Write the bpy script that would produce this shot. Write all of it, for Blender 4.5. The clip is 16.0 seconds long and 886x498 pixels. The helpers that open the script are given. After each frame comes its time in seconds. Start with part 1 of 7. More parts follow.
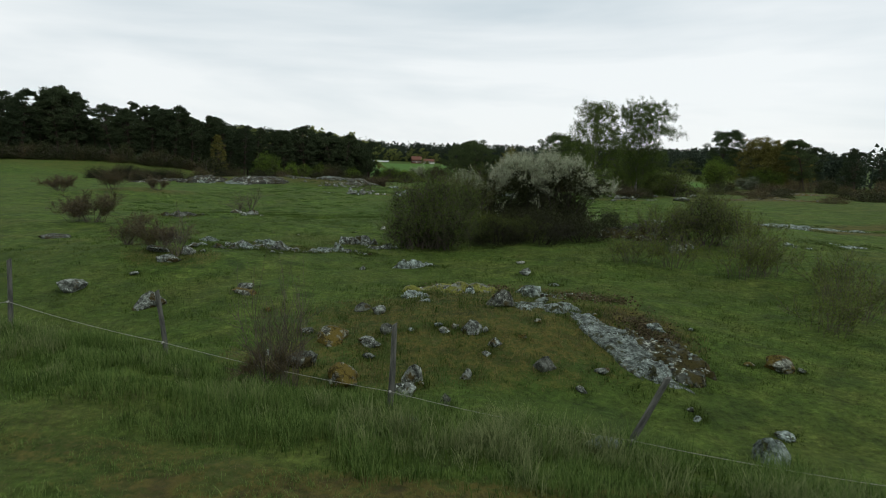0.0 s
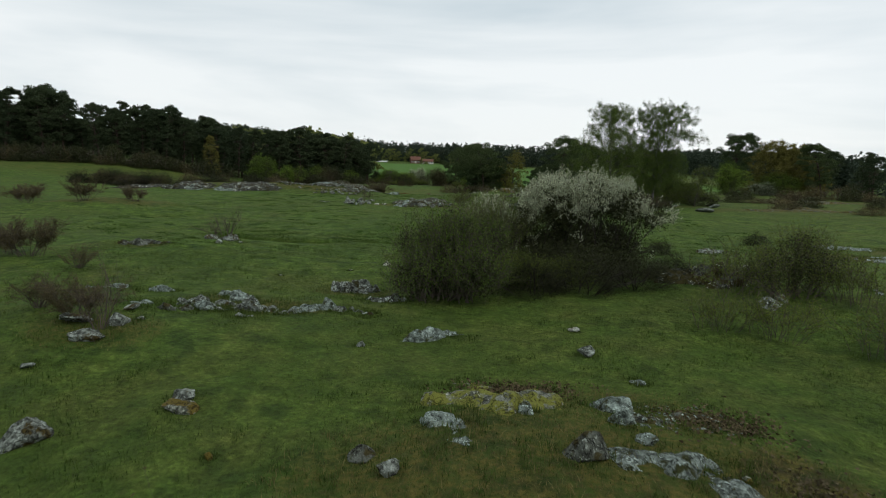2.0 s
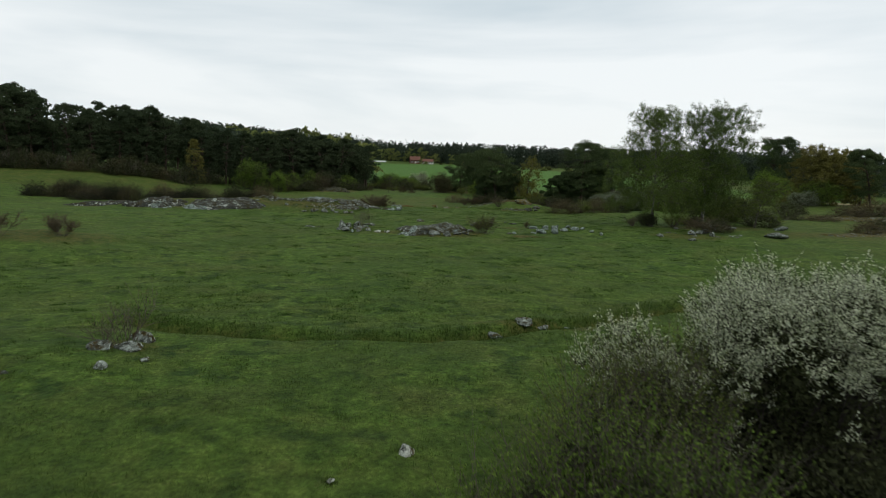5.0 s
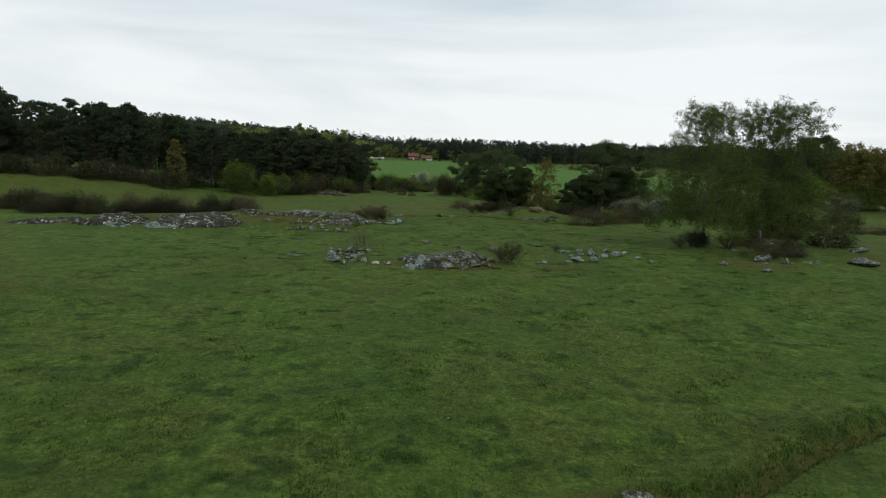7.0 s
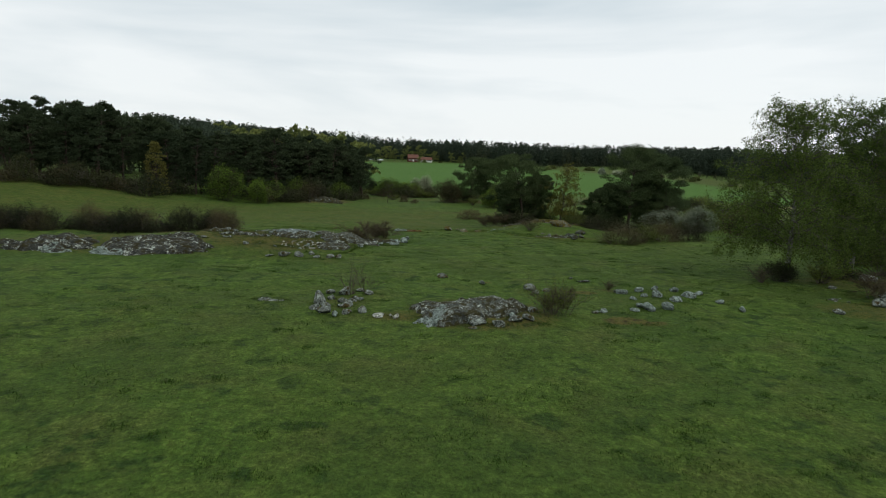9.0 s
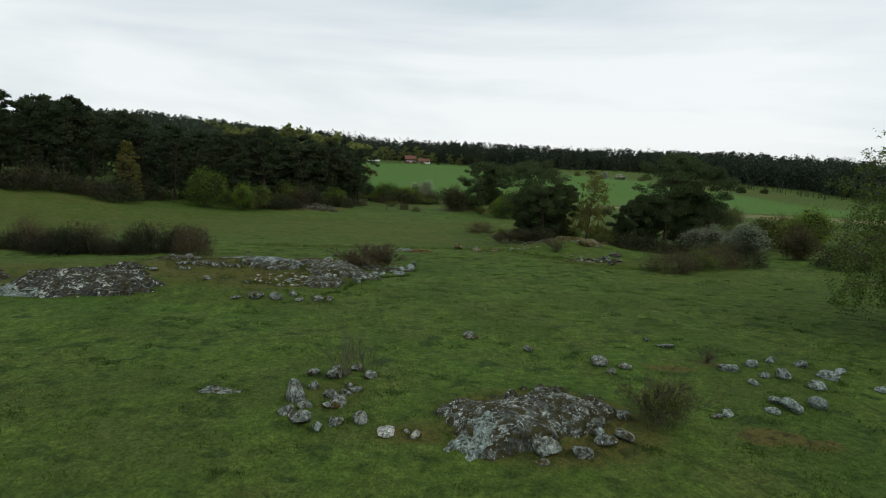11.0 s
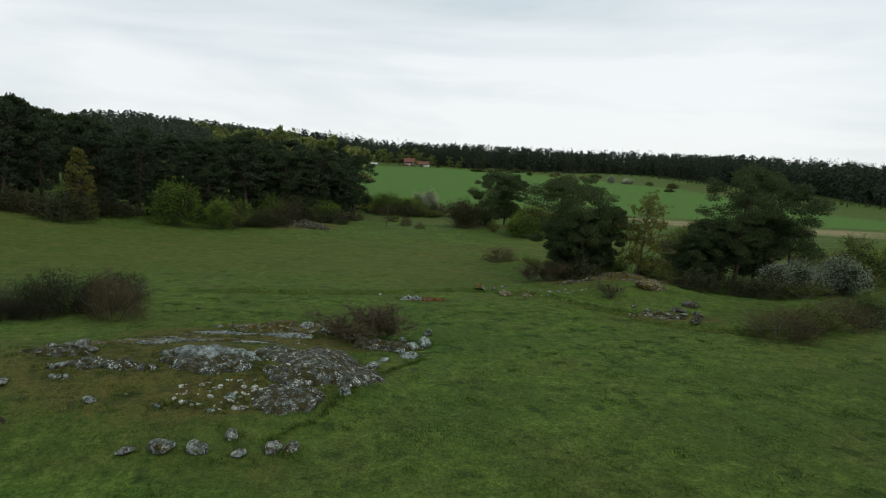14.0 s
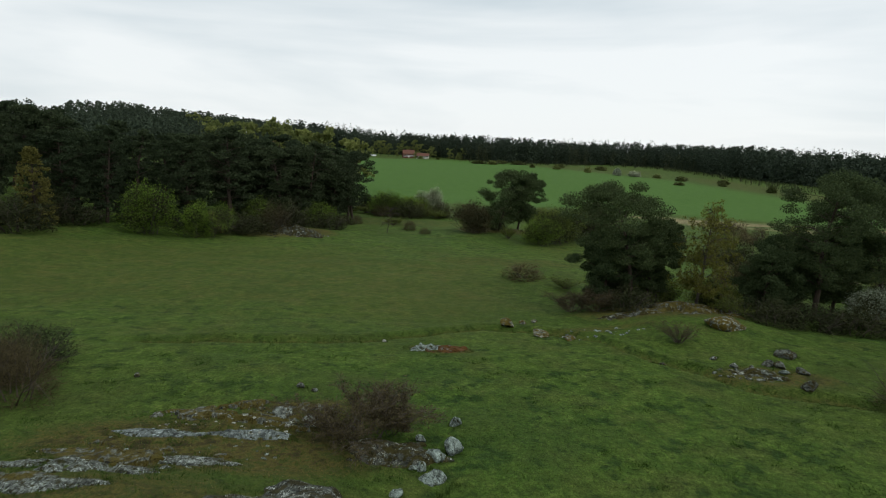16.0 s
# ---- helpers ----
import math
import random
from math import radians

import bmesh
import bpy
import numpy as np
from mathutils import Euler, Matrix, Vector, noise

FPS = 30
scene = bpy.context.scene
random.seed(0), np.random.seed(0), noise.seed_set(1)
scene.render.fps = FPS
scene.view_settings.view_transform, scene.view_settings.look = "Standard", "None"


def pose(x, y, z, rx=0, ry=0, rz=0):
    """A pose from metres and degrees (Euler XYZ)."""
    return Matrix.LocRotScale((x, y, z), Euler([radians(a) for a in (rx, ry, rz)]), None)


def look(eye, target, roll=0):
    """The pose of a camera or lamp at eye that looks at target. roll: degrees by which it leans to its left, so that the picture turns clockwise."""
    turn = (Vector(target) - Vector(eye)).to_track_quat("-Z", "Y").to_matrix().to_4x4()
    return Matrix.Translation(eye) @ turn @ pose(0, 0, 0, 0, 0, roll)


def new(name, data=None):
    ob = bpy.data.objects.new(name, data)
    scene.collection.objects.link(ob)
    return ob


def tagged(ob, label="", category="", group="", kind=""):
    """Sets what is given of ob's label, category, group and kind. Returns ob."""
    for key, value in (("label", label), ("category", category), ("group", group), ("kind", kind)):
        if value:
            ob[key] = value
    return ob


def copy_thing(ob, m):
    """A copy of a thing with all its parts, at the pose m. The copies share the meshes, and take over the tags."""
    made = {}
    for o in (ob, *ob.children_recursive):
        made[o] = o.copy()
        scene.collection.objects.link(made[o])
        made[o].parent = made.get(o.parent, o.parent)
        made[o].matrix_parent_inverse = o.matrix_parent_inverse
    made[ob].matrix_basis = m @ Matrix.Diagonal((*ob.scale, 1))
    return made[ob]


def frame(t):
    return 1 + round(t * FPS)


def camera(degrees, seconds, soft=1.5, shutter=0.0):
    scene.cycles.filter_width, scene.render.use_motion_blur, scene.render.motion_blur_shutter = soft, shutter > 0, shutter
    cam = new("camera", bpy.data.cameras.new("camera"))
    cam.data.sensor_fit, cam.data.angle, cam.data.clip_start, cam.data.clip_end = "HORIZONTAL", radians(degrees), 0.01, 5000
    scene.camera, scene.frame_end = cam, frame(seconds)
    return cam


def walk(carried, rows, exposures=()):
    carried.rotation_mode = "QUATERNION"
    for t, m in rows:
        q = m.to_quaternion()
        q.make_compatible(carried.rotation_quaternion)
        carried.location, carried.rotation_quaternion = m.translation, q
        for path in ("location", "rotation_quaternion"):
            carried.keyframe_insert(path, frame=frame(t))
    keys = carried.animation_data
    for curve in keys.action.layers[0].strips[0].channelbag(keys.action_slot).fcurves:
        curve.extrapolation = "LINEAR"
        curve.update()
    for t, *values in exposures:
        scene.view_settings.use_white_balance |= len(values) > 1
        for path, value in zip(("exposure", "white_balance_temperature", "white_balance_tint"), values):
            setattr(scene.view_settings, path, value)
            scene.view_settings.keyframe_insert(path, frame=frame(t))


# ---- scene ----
cam = camera(72.0, 16.0, 1.0, 0.25)
PATH = [
    (0, (2.259, 12.914, 3.913), (2.248, 14.892, 3.619), 1.6),
    (0.5, (2.071, 14.223, 4.031), (2.059, 16.201, 3.735), 1.5),
    (1, (1.848, 15.863, 4.257), (1.84, 17.84, 3.956), 1.6),
    (1.5, (1.629, 17.36, 4.521), (1.624, 19.338, 4.221), 1.7),
    (2, (1.396, 18.954, 4.748), (1.391, 20.932, 4.452), 1.8),
    (2.5, (1.123, 20.652, 4.93), (1.12, 22.631, 4.635), 1.7),
    (3, (0.789, 22.755, 5.193), (0.787, 24.733, 4.895), 1.7),
    (3.5, (0.468, 24.893, 5.44), (0.466, 26.871, 5.141), 1.7),
    (4, (0.065, 27.461, 5.674), (0.064, 29.439, 5.375), 1.7),
    (4.5, (-0.257, 29.835, 5.965), (-0.256, 31.813, 5.666), 1.7),
    (5, (-0.385, 32.466, 6.3), (-0.385, 34.443, 5.999), 1.8),
    (5.2, (-0.562, 33.666, 6.328), (-0.559, 35.644, 6.03), 1.7),
    (7.3, (-1.831, 45.621, 7.571), (-1.824, 47.596, 7.253), 1.6),
    (7.5, (-1.953, 46.743, 7.584), (-1.946, 48.718, 7.267), 1.7),
    (8, (-2.348, 49.977, 7.787), (-2.34, 51.952, 7.468), 1.7),
    (8.5, (-2.813, 52.925, 7.997), (-2.801, 54.899, 7.679), 1.7),
    (8.7, (-2.96, 54.137, 7.985), (-2.949, 56.112, 7.672), 1.7),
    (10.8, (-4.972, 67.255, 8.527), (-4.941, 69.231, 8.214), 2.4),
    (11, (-5.012, 68.364, 8.557), (-4.985, 70.339, 8.247), 2.4),
    (11.5, (-5.275, 70.966, 8.666), (-5.25, 72.942, 8.358), 2.5),
    (12, (-5.54, 73.989, 8.819), (-5.517, 75.964, 8.506), 2.4),
    (12.5, (-5.846, 76.86, 9.068), (-5.818, 78.834, 8.75), 2.4),
    (13, (-6.182, 79.819, 9.346), (-6.151, 81.794, 9.031), 2.5),
    (13.5, (-6.494, 82.44, 9.604), (-6.461, 84.416, 9.295), 2.5),
    (14, (-6.845, 85.247, 9.792), (-6.81, 87.223, 9.486), 2.5),
    (14.5, (-7.264, 88.1, 9.869), (-7.227, 90.075, 9.555), 2.4),
    (15, (-7.663, 91.31, 10.093), (-7.625, 93.283, 9.763), 2.4),
    (15.5, (-8.0, 94.337, 10.395), (-7.961, 96.308, 10.059), 2.3),
    (16, (-8.319, 97.393, 10.731), (-8.278, 99.364, 10.395), 2.4),
]
walk(cam, [(t, look(eye, target, roll)) for t, eye, target, roll in PATH])

# ---- world and sun: a closed, bright overcast ----
world = bpy.data.worlds.new("overcast_sky")
scene.world = world
world.use_nodes = True
wn, wl = world.node_tree.nodes, world.node_tree.links
wn.clear()
w_out = wn.new("ShaderNodeOutputWorld")
w_bg = wn.new("ShaderNodeBackground")
w_sky = wn.new("ShaderNodeTexSky")
w_sky.sky_type = "NISHITA"
w_sky.sun_disc = False
w_sky.sun_elevation = radians(48)
w_sky.sun_rotation = radians(60)
w_dim = wn.new("ShaderNodeMixRGB")
w_dim.blend_type = "MULTIPLY"
w_dim.inputs[0].default_value = 1.0
w_dim.inputs[2].default_value = (0.10, 0.10, 0.10, 1)
w_co = wn.new("ShaderNodeTexCoord")
w_map = wn.new("ShaderNodeMapping")
w_map.inputs["Scale"].default_value = (1.1, 1.1, 6.5)
w_map.inputs["Location"].default_value = (0.35, 0.1, 0.6)
w_n1 = wn.new("ShaderNodeTexNoise")
w_n1.inputs["Scale"].default_value = 1.15
w_n1.inputs["Detail"].default_value = 5
w_n1.inputs["Roughness"].default_value = 0.5
w_n1.inputs["Distortion"].default_value = 0.3
w_ramp = wn.new("ShaderNodeValToRGB")
w_ramp.color_ramp.elements[0].position = 0.29
w_ramp.color_ramp.elements[0].color = (0.545, 0.645, 0.70, 1)
w_ramp.color_ramp.elements[1].position = 0.60
w_ramp.color_ramp.elements[1].color = (0.915, 0.955, 0.965, 1)
w_mix = wn.new("ShaderNodeMixRGB")
w_mix.inputs[0].default_value = 0.93
wl.new(w_co.outputs["Generated"], w_map.inputs["Vector"])
wl.new(w_map.outputs[0], w_n1.inputs["Vector"])
wl.new(w_n1.outputs["Fac"], w_ramp.inputs[0])
wl.new(w_sky.outputs[0], w_dim.inputs[1])
wl.new(w_dim.outputs[0], w_mix.inputs[1])
wl.new(w_ramp.outputs[0], w_mix.inputs[2])
wl.new(w_mix.outputs[0], w_bg.inputs[0])
w_bg.inputs[1].default_value = 1.0
wl.new(w_bg.outputs[0], w_out.inputs[0])

sun = new("sun", bpy.data.lights.new("sun", "SUN"))
sun.data.energy, sun.data.angle, sun.data.color = 0.8, radians(25), (1.0, 0.97, 0.92)
sun.matrix_world = look((60, 20, 80), (0, 60, 0))
scene.view_settings.exposure = 0.0


# ---- materials ----
def mat(name):
    m = bpy.data.materials.new(name)
    m.use_nodes = True
    m.node_tree.nodes.clear()
    return m, m.node_tree.nodes, m.node_tree.links


def node(ns, kind, **values):
    n = ns.new(kind)
    for key, v in values.items():
        n.inputs[key.replace("_", " ")].default_value = v
    return n


def noise_node(ns, ls, vector, scale, detail=4.0, rough=0.55):
    n = node(ns, "ShaderNodeTexNoise", Scale=scale, Detail=detail, Roughness=rough)
    ls.new(vector, n.inputs["Vector"])
    return n.outputs["Fac"]


def ramp(ns, ls, fac, *stops):
    r = ns.new("ShaderNodeValToRGB")
    e = r.color_ramp.elements
    while len(e) < len(stops):
        e.new(0.5)
    for el, (p, c) in zip(e, stops):
        el.position, el.color = p, (*c, 1)
    ls.new(fac, r.inputs[0])
    return r.outputs[0]


def blend(ns, ls, fac, a, b, how="MIX"):
    m = ns.new("ShaderNodeMixRGB")
    m.blend_type = how
    for i, v in enumerate((fac, a, b)):
        if isinstance(v, (int, float)):
            m.inputs[i].default_value = v
        elif isinstance(v, tuple):
            m.inputs[i].default_value = (*v, 1)
        else:
            ls.new(v, m.inputs[i])
    return m.outputs[0]


def finish(ns, ls, colour, rough=0.85, bump=None, strength=0.4, distance=0.05, through_light=0.0, spec=0.25):
    out = ns.new("ShaderNodeOutputMaterial")
    p = ns.new("ShaderNodeBsdfPrincipled")
    p.inputs["Roughness"].default_value = rough
    p.inputs["Specular IOR Level"].default_value = spec
    if isinstance(colour, tuple):
        p.inputs["Base Color"].default_value = (*colour, 1)
    else:
        ls.new(colour, p.inputs["Base Color"])
    if bump is not None:
        b = node(ns, "ShaderNodeBump", Strength=strength, Distance=distance)
        ls.new(bump, b.inputs["Height"])
        ls.new(b.outputs[0], p.inputs["Normal"])
    if through_light:
        t = ns.new("ShaderNodeBsdfTranslucent")
        if isinstance(colour, tuple):
            t.inputs[0].default_value = (*colour, 1)
        else:
            ls.new(colour, t.inputs[0])
        m = ns.new("ShaderNodeMixShader")
        m.inputs[0].default_value = through_light
        ls.new(p.outputs[0], m.inputs[1])
        ls.new(t.outputs[0], m.inputs[2])
        ls.new(m.outputs[0], out.inputs[0])
    else:
        ls.new(p.outputs[0], out.inputs[0])


def leaf_material(name, dark, light, through_light=0.3, rough=0.8):
    """Leaves or needles: every leaf a shade of its own, every plant a little different."""
    m, ns, ls = mat(name)
    g = ns.new("ShaderNodeNewGeometry")
    o = ns.new("ShaderNodeObjectInfo")
    c = ramp(ns, ls, g.outputs["Random Per Island"], (0.0, dark), (1.0, light))
    v = ramp(ns, ls, o.outputs["Random"], (0.0, (0.8, 0.82, 0.8)), (1.0, (1.15, 1.1, 1.0)))
    finish(ns, ls, blend(ns, ls, 1.0, c, v, "MULTIPLY"), rough, through_light=through_light, spec=0.06)
    return m


def bark_material(name, dark, light, scale=6.0, stretch=0.25):
    m, ns, ls = mat(name)
    co = ns.new("ShaderNodeTexCoord")
    mp = ns.new("ShaderNodeMapping")
    mp.inputs["Scale"].default_value = (1, 1, stretch)
    ls.new(co.outputs["Object"], mp.inputs[0])
    n = noise_node(ns, ls, mp.outputs[0], scale, 6, 0.65)
    finish(ns, ls, ramp(ns, ls, n, (0.35, dark), (0.65, light)), 0.9, n, 0.6, 0.03)
    return m


def rock_material(name, grey, pale, moss_colour, lichen=0.55, moss=0.6, scale=1.0, top=0.75, sheet=0.0, sheet_scale=1.1):
    """Weathered gneiss with pale lichen blotches, dark streaks and moss in the hollows."""
    m, ns, ls = mat(name)
    co = ns.new("ShaderNodeTexCoord")
    geo = ns.new("ShaderNodeNewGeometry")
    inf = ns.new("ShaderNodeObjectInfo")
    add = ns.new("ShaderNodeVectorMath")
    ls.new(geo.outputs["Position"], add.inputs[0])
    ls.new(inf.outputs["Random"], add.inputs[1])
    p = add.outputs[0]
    n_big = noise_node(ns, ls, p, 1.7 * scale, 5, 0.6)
    n_mid = noise_node(ns, ls, p, 6.0 * scale, 8, 0.72)
    n_fine = noise_node(ns, ls, p, 30.0 * scale, 5, 0.75)
    base = ramp(ns, ls, n_mid, (0.36, tuple(0.32 * v for v in grey)), (0.46, grey), (0.54, tuple((1 - 0.4 * top) * v + 0.4 * top * q for v, q in zip(grey, pale))), (0.66, tuple((1 - top) * v + top * q for v, q in zip(grey, pale))))
    base = blend(ns, ls, 0.42, base, ramp(ns, ls, n_fine, (0.34, (0.12, 0.12, 0.12)), (0.66, (0.85, 0.85, 0.84))), "OVERLAY")
    base = blend(ns, ls, 0.85, base, ramp(ns, ls, noise_node(ns, ls, p, 2.6 * scale, 4, 0.6), (0.38, (0.42, 0.42, 0.40)), (0.50, (0.85, 0.85, 0.84)), (0.62, (1.0, 1.0, 1.0))), "MULTIPLY")
    vor = node(ns, "ShaderNodeTexVoronoi", Scale=5.5 * scale)
    wob = ns.new("ShaderNodeVectorMath")
    wob.operation = "ADD"
    ls.new(p, wob.inputs[0])
    nz = node(ns, "ShaderNodeTexNoise", Scale=6.0, Detail=3.0)
    ls.new(p, nz.inputs["Vector"])
    ls.new(nz.outputs["Color"], wob.inputs[1])
    ls.new(wob.outputs[0], vor.inputs["Vector"])
    spots = ramp(ns, ls, vor.outputs["Distance"], (lichen - 0.22, (1, 1, 1)), (lichen - 0.1, (0, 0, 0)))
    cover = ramp(ns, ls, n_big, (0.44, (0, 0, 0)), (0.58, (1, 1, 1)))
    base = blend(ns, ls, blend(ns, ls, 1.0, spots, cover, "MULTIPLY"), base, pale)
    sep = ns.new("ShaderNodeSeparateXYZ")
    ls.new(geo.outputs["Normal"], sep.inputs[0])
    n_moss = noise_node(ns, ls, p, 3.1 * scale, 6, 0.62)
    grow = ramp(ns, ls, n_moss, (moss, (0, 0, 0)), (moss + 0.06, (1, 1, 1)))
    mossy = ramp(ns, ls, n_fine, (0.3, tuple(0.5 * v for v in moss_colour)), (0.7, moss_colour))
    base = blend(ns, ls, grow, base, mossy)
    if sheet:
        n_sheet = noise_node(ns, ls, wob.outputs[0], sheet_scale, 6, 0.66)
        rag = blend(ns, ls, 0.35, n_sheet, n_mid)
        base = blend(ns, ls, ramp(ns, ls, rag, (sheet, (0, 0, 0)), (sheet + 0.035, (0.9, 0.9, 0.9))), base, blend(ns, ls, n_fine, tuple(0.6 * v for v in pale), pale))
    edge = node(ns, "ShaderNodeTexVoronoi", Scale=1.6 * scale)
    edge.feature = "DISTANCE_TO_EDGE"
    ls.new(wob.outputs[0], edge.inputs["Vector"])
    crack = ramp(ns, ls, edge.outputs["Distance"], (0.0, (0.10, 0.09, 0.08)), (0.05, (1, 1, 1)))
    base = blend(ns, ls, 0.85, base, crack, "MULTIPLY")
    rough = blend(ns, ls, 0.35, n_mid, n_fine)
    finish(ns, ls, base, 0.95, blend(ns, ls, 1.0, rough, crack, "MULTIPLY"), 1.0, 0.045, spec=0.15)
    return m


ROCK = rock_material("lichen_covered_gneiss", (0.120, 0.134, 0.114), (0.47, 0.53, 0.475), (0.075, 0.058, 0.018), 0.42, 0.545)
ROCK_MOSSY = rock_material("moss_grown_gneiss", (0.11, 0.118, 0.092), (0.44, 0.475, 0.39), (0.125, 0.096, 0.018), 0.42, 0.45)
ROCK_PALE = rock_material("pale_lichen_gneiss", (0.145, 0.178, 0.158), (0.48, 0.58, 0.52), (0.050, 0.052, 0.016), 0.44, 0.575, 1.3)
ROCK_WHITE = rock_material("white_stone", (0.32, 0.335, 0.285), (0.62, 0.65, 0.57), (0.12, 0.095, 0.045), 0.46, 0.59)
BEDROCK = rock_material("bedrock_with_moss", (0.056, 0.061, 0.048), (0.50, 0.54, 0.46), (0.052, 0.046, 0.013), 0.46, 0.45, 0.9, 0.14, 0.585)
BEDROCK_WHITE = rock_material("bedrock_with_white_lichen_sheets", (0.040, 0.042, 0.035), (0.54, 0.59, 0.52), (0.044, 0.038, 0.014), 0.35, 0.49, 0.8, 0.10, 0.548, 1.4)
BEDROCK_SPOT = rock_material("dark_bedrock_with_white_spots", (0.070, 0.078, 0.066), (0.50, 0.55, 0.49), (0.050, 0.046, 0.018), 0.50, 0.47, 0.9, 0.10, 0.575, 2.6)
LEDGE = rock_material("layered_ledge_rock", (0.080, 0.088, 0.076), (0.50, 0.57, 0.51), (0.050, 0.048, 0.016), 0.48, 0.52, 1.5, 0.45, 0.545, 2.4)
RIDGE = rock_material("grey_green_ridge_rock", (0.105, 0.125, 0.110), (0.42, 0.50, 0.45), (0.046, 0.050, 0.018), 0.46, 0.555, 1.5, 0.6, 0.58, 2.0)
BEDROCK_GOLD = rock_material("bedrock_with_golden_moss", (0.10, 0.11, 0.09), (0.40, 0.43, 0.37), (0.105, 0.088, 0.020), 0.40, 0.43, 0.9, 0.4)
SLAB = rock_material("smooth_pale_slab", (0.120, 0.142, 0.134), (0.38, 0.445, 0.42), (0.060, 0.060, 0.018), 0.44, 0.60, 0.6, 0.6)
RUST_MOSS = rock_material("rust_brown_moss", (0.10, 0.09, 0.07), (0.40, 0.42, 0.36), (0.125, 0.062, 0.018), 0.40, 0.40, 1.0, 0.3)
ROCK_DARK = rock_material("dark_mossy_gneiss", (0.075, 0.082, 0.066), (0.27, 0.30, 0.26), (0.058, 0.050, 0.018), 0.42, 0.52, 1.1, 0.5)
MOSS_GOLD = rock_material("golden_green_moss_cushion", (0.12, 0.13, 0.105), (0.46, 0.49, 0.42), (0.185, 0.195, 0.038), 0.40, 0.43, 1.2, 0.4)

PINE_LEAF = leaf_material("pine_needles", (0.036, 0.052, 0.029), (0.052, 0.072, 0.036), 0.3)
PINE_NEAR_LEAF = leaf_material("pine_needles_fresh", (0.044, 0.068, 0.032), (0.082, 0.112, 0.046), 0.3)
# Far needles lightened towards blue: distance haze put into their colour.
FAR_HAZE_LEAF = leaf_material("hazed_far_conifer_needles", (0.038, 0.055, 0.042), (0.054, 0.074, 0.050), 0.15)
FAR_GREEN_LEAF = leaf_material("far_broadleaf", (0.05, 0.066, 0.022), (0.11, 0.13, 0.045), 0.3)
BIRCH_LEAF = leaf_material("birch_leaves", (0.038, 0.066, 0.015), (0.125, 0.180, 0.044), 0.45)
YELLOW_LEAF = leaf_material("young_yellow_leaves", (0.085, 0.092, 0.018), (0.20, 0.20, 0.05), 0.4)
GREEN_LEAF = leaf_material("fresh_green_leaves", (0.075, 0.135, 0.020), (0.19, 0.28, 0.050), 0.45)
BRIGHT_LEAF = leaf_material("bright_spring_leaves", (0.11, 0.19, 0.024), (0.26, 0.37, 0.060), 0.45)
DULL_LEAF = leaf_material("dull_green_leaves", (0.055, 0.082, 0.018), (0.165, 0.205, 0.05), 0.45)
BROWN_LEAF = leaf_material("bronze_buds", (0.05, 0.044, 0.024), (0.125, 0.105, 0.055), 0.35)
LITTER_LEAF = leaf_material("dead_oak_leaves", (0.034, 0.027, 0.015), (0.150, 0.120, 0.072), 0.1)
THORN_LEAF = leaf_material("dark_thorn_twigs", (0.015, 0.018, 0.010), (0.042, 0.046, 0.025), 0.2)
HAZEL_LEAF = leaf_material("young_hazel_leaves", (0.038, 0.073, 0.014), (0.118, 0.180, 0.036), 0.4)
FAR_PALE_LEAF = leaf_material("far_budding_birch", (0.032, 0.042, 0.024), (0.078, 0.088, 0.050), 0.3)
OLIVE_LEAF = leaf_material("far_olive_young_leaves", (0.115, 0.140, 0.045), (0.265, 0.300, 0.105), 0.4)
GOLD_LEAF = leaf_material("bronze_young_leaves", (0.070, 0.072, 0.022), (0.190, 0.182, 0.055), 0.45)
# Dark thicket twigs; inside leafy bushes this colour stands for the inner shade.
DARK_SHADE_LEAF = leaf_material("dark_twigs_and_inner_shade", (0.026, 0.032, 0.016), (0.062, 0.07, 0.032), 0.2)
PALE_BLOSSOM = leaf_material("greenish_white_blossom", (0.12, 0.15, 0.08), (0.50, 0.55, 0.44), 0.4)
BLOSSOM = leaf_material("white_blossom", (0.28, 0.33, 0.20), (0.74, 0.79, 0.62), 0.4)
PINE_BARK = bark_material("pine_bark", (0.028, 0.022, 0.017), (0.085, 0.062, 0.044))
BIRCH_BARK = bark_material("birch_bark", (0.03, 0.028, 0.025), (0.23, 0.225, 0.205), 3.0, 1.2)
GREY_BARK = bark_material("grey_bark", (0.03, 0.026, 0.022), (0.105, 0.092, 0.078))
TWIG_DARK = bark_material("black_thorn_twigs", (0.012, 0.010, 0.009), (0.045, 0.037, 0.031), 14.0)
TWIG = bark_material("dark_twigs", (0.040, 0.033, 0.027), (0.115, 0.095, 0.076), 14.0)
POST_WOOD = bark_material("weathered_grey_wood", (0.030, 0.031, 0.027), (0.135, 0.138, 0.118), 22.0, 0.12)
GRASS = leaf_material("pasture_grass", (0.024, 0.049, 0.01), (0.106, 0.140, 0.034), 0.35)
MEADOW_GRASS = leaf_material("bright_meadow_grass", (0.038, 0.070, 0.012), (0.110, 0.155, 0.035), 0.4)
GRASS_DARK = leaf_material("rank_grass_clumps", (0.023, 0.048, 0.01), (0.064, 0.106, 0.021), 0.3)
RANK_GRASS = leaf_material("lush_grass_clumps", (0.026, 0.060, 0.010), (0.060, 0.112, 0.019), 0.3)
GRASS_LONG = leaf_material("long_verge_grass", (0.030, 0.070, 0.014), (0.155, 0.225, 0.070), 0.35)
GRASS_STRAW = leaf_material("straw_pale_grass", (0.07, 0.11, 0.035), (0.26, 0.29, 0.14), 0.35)
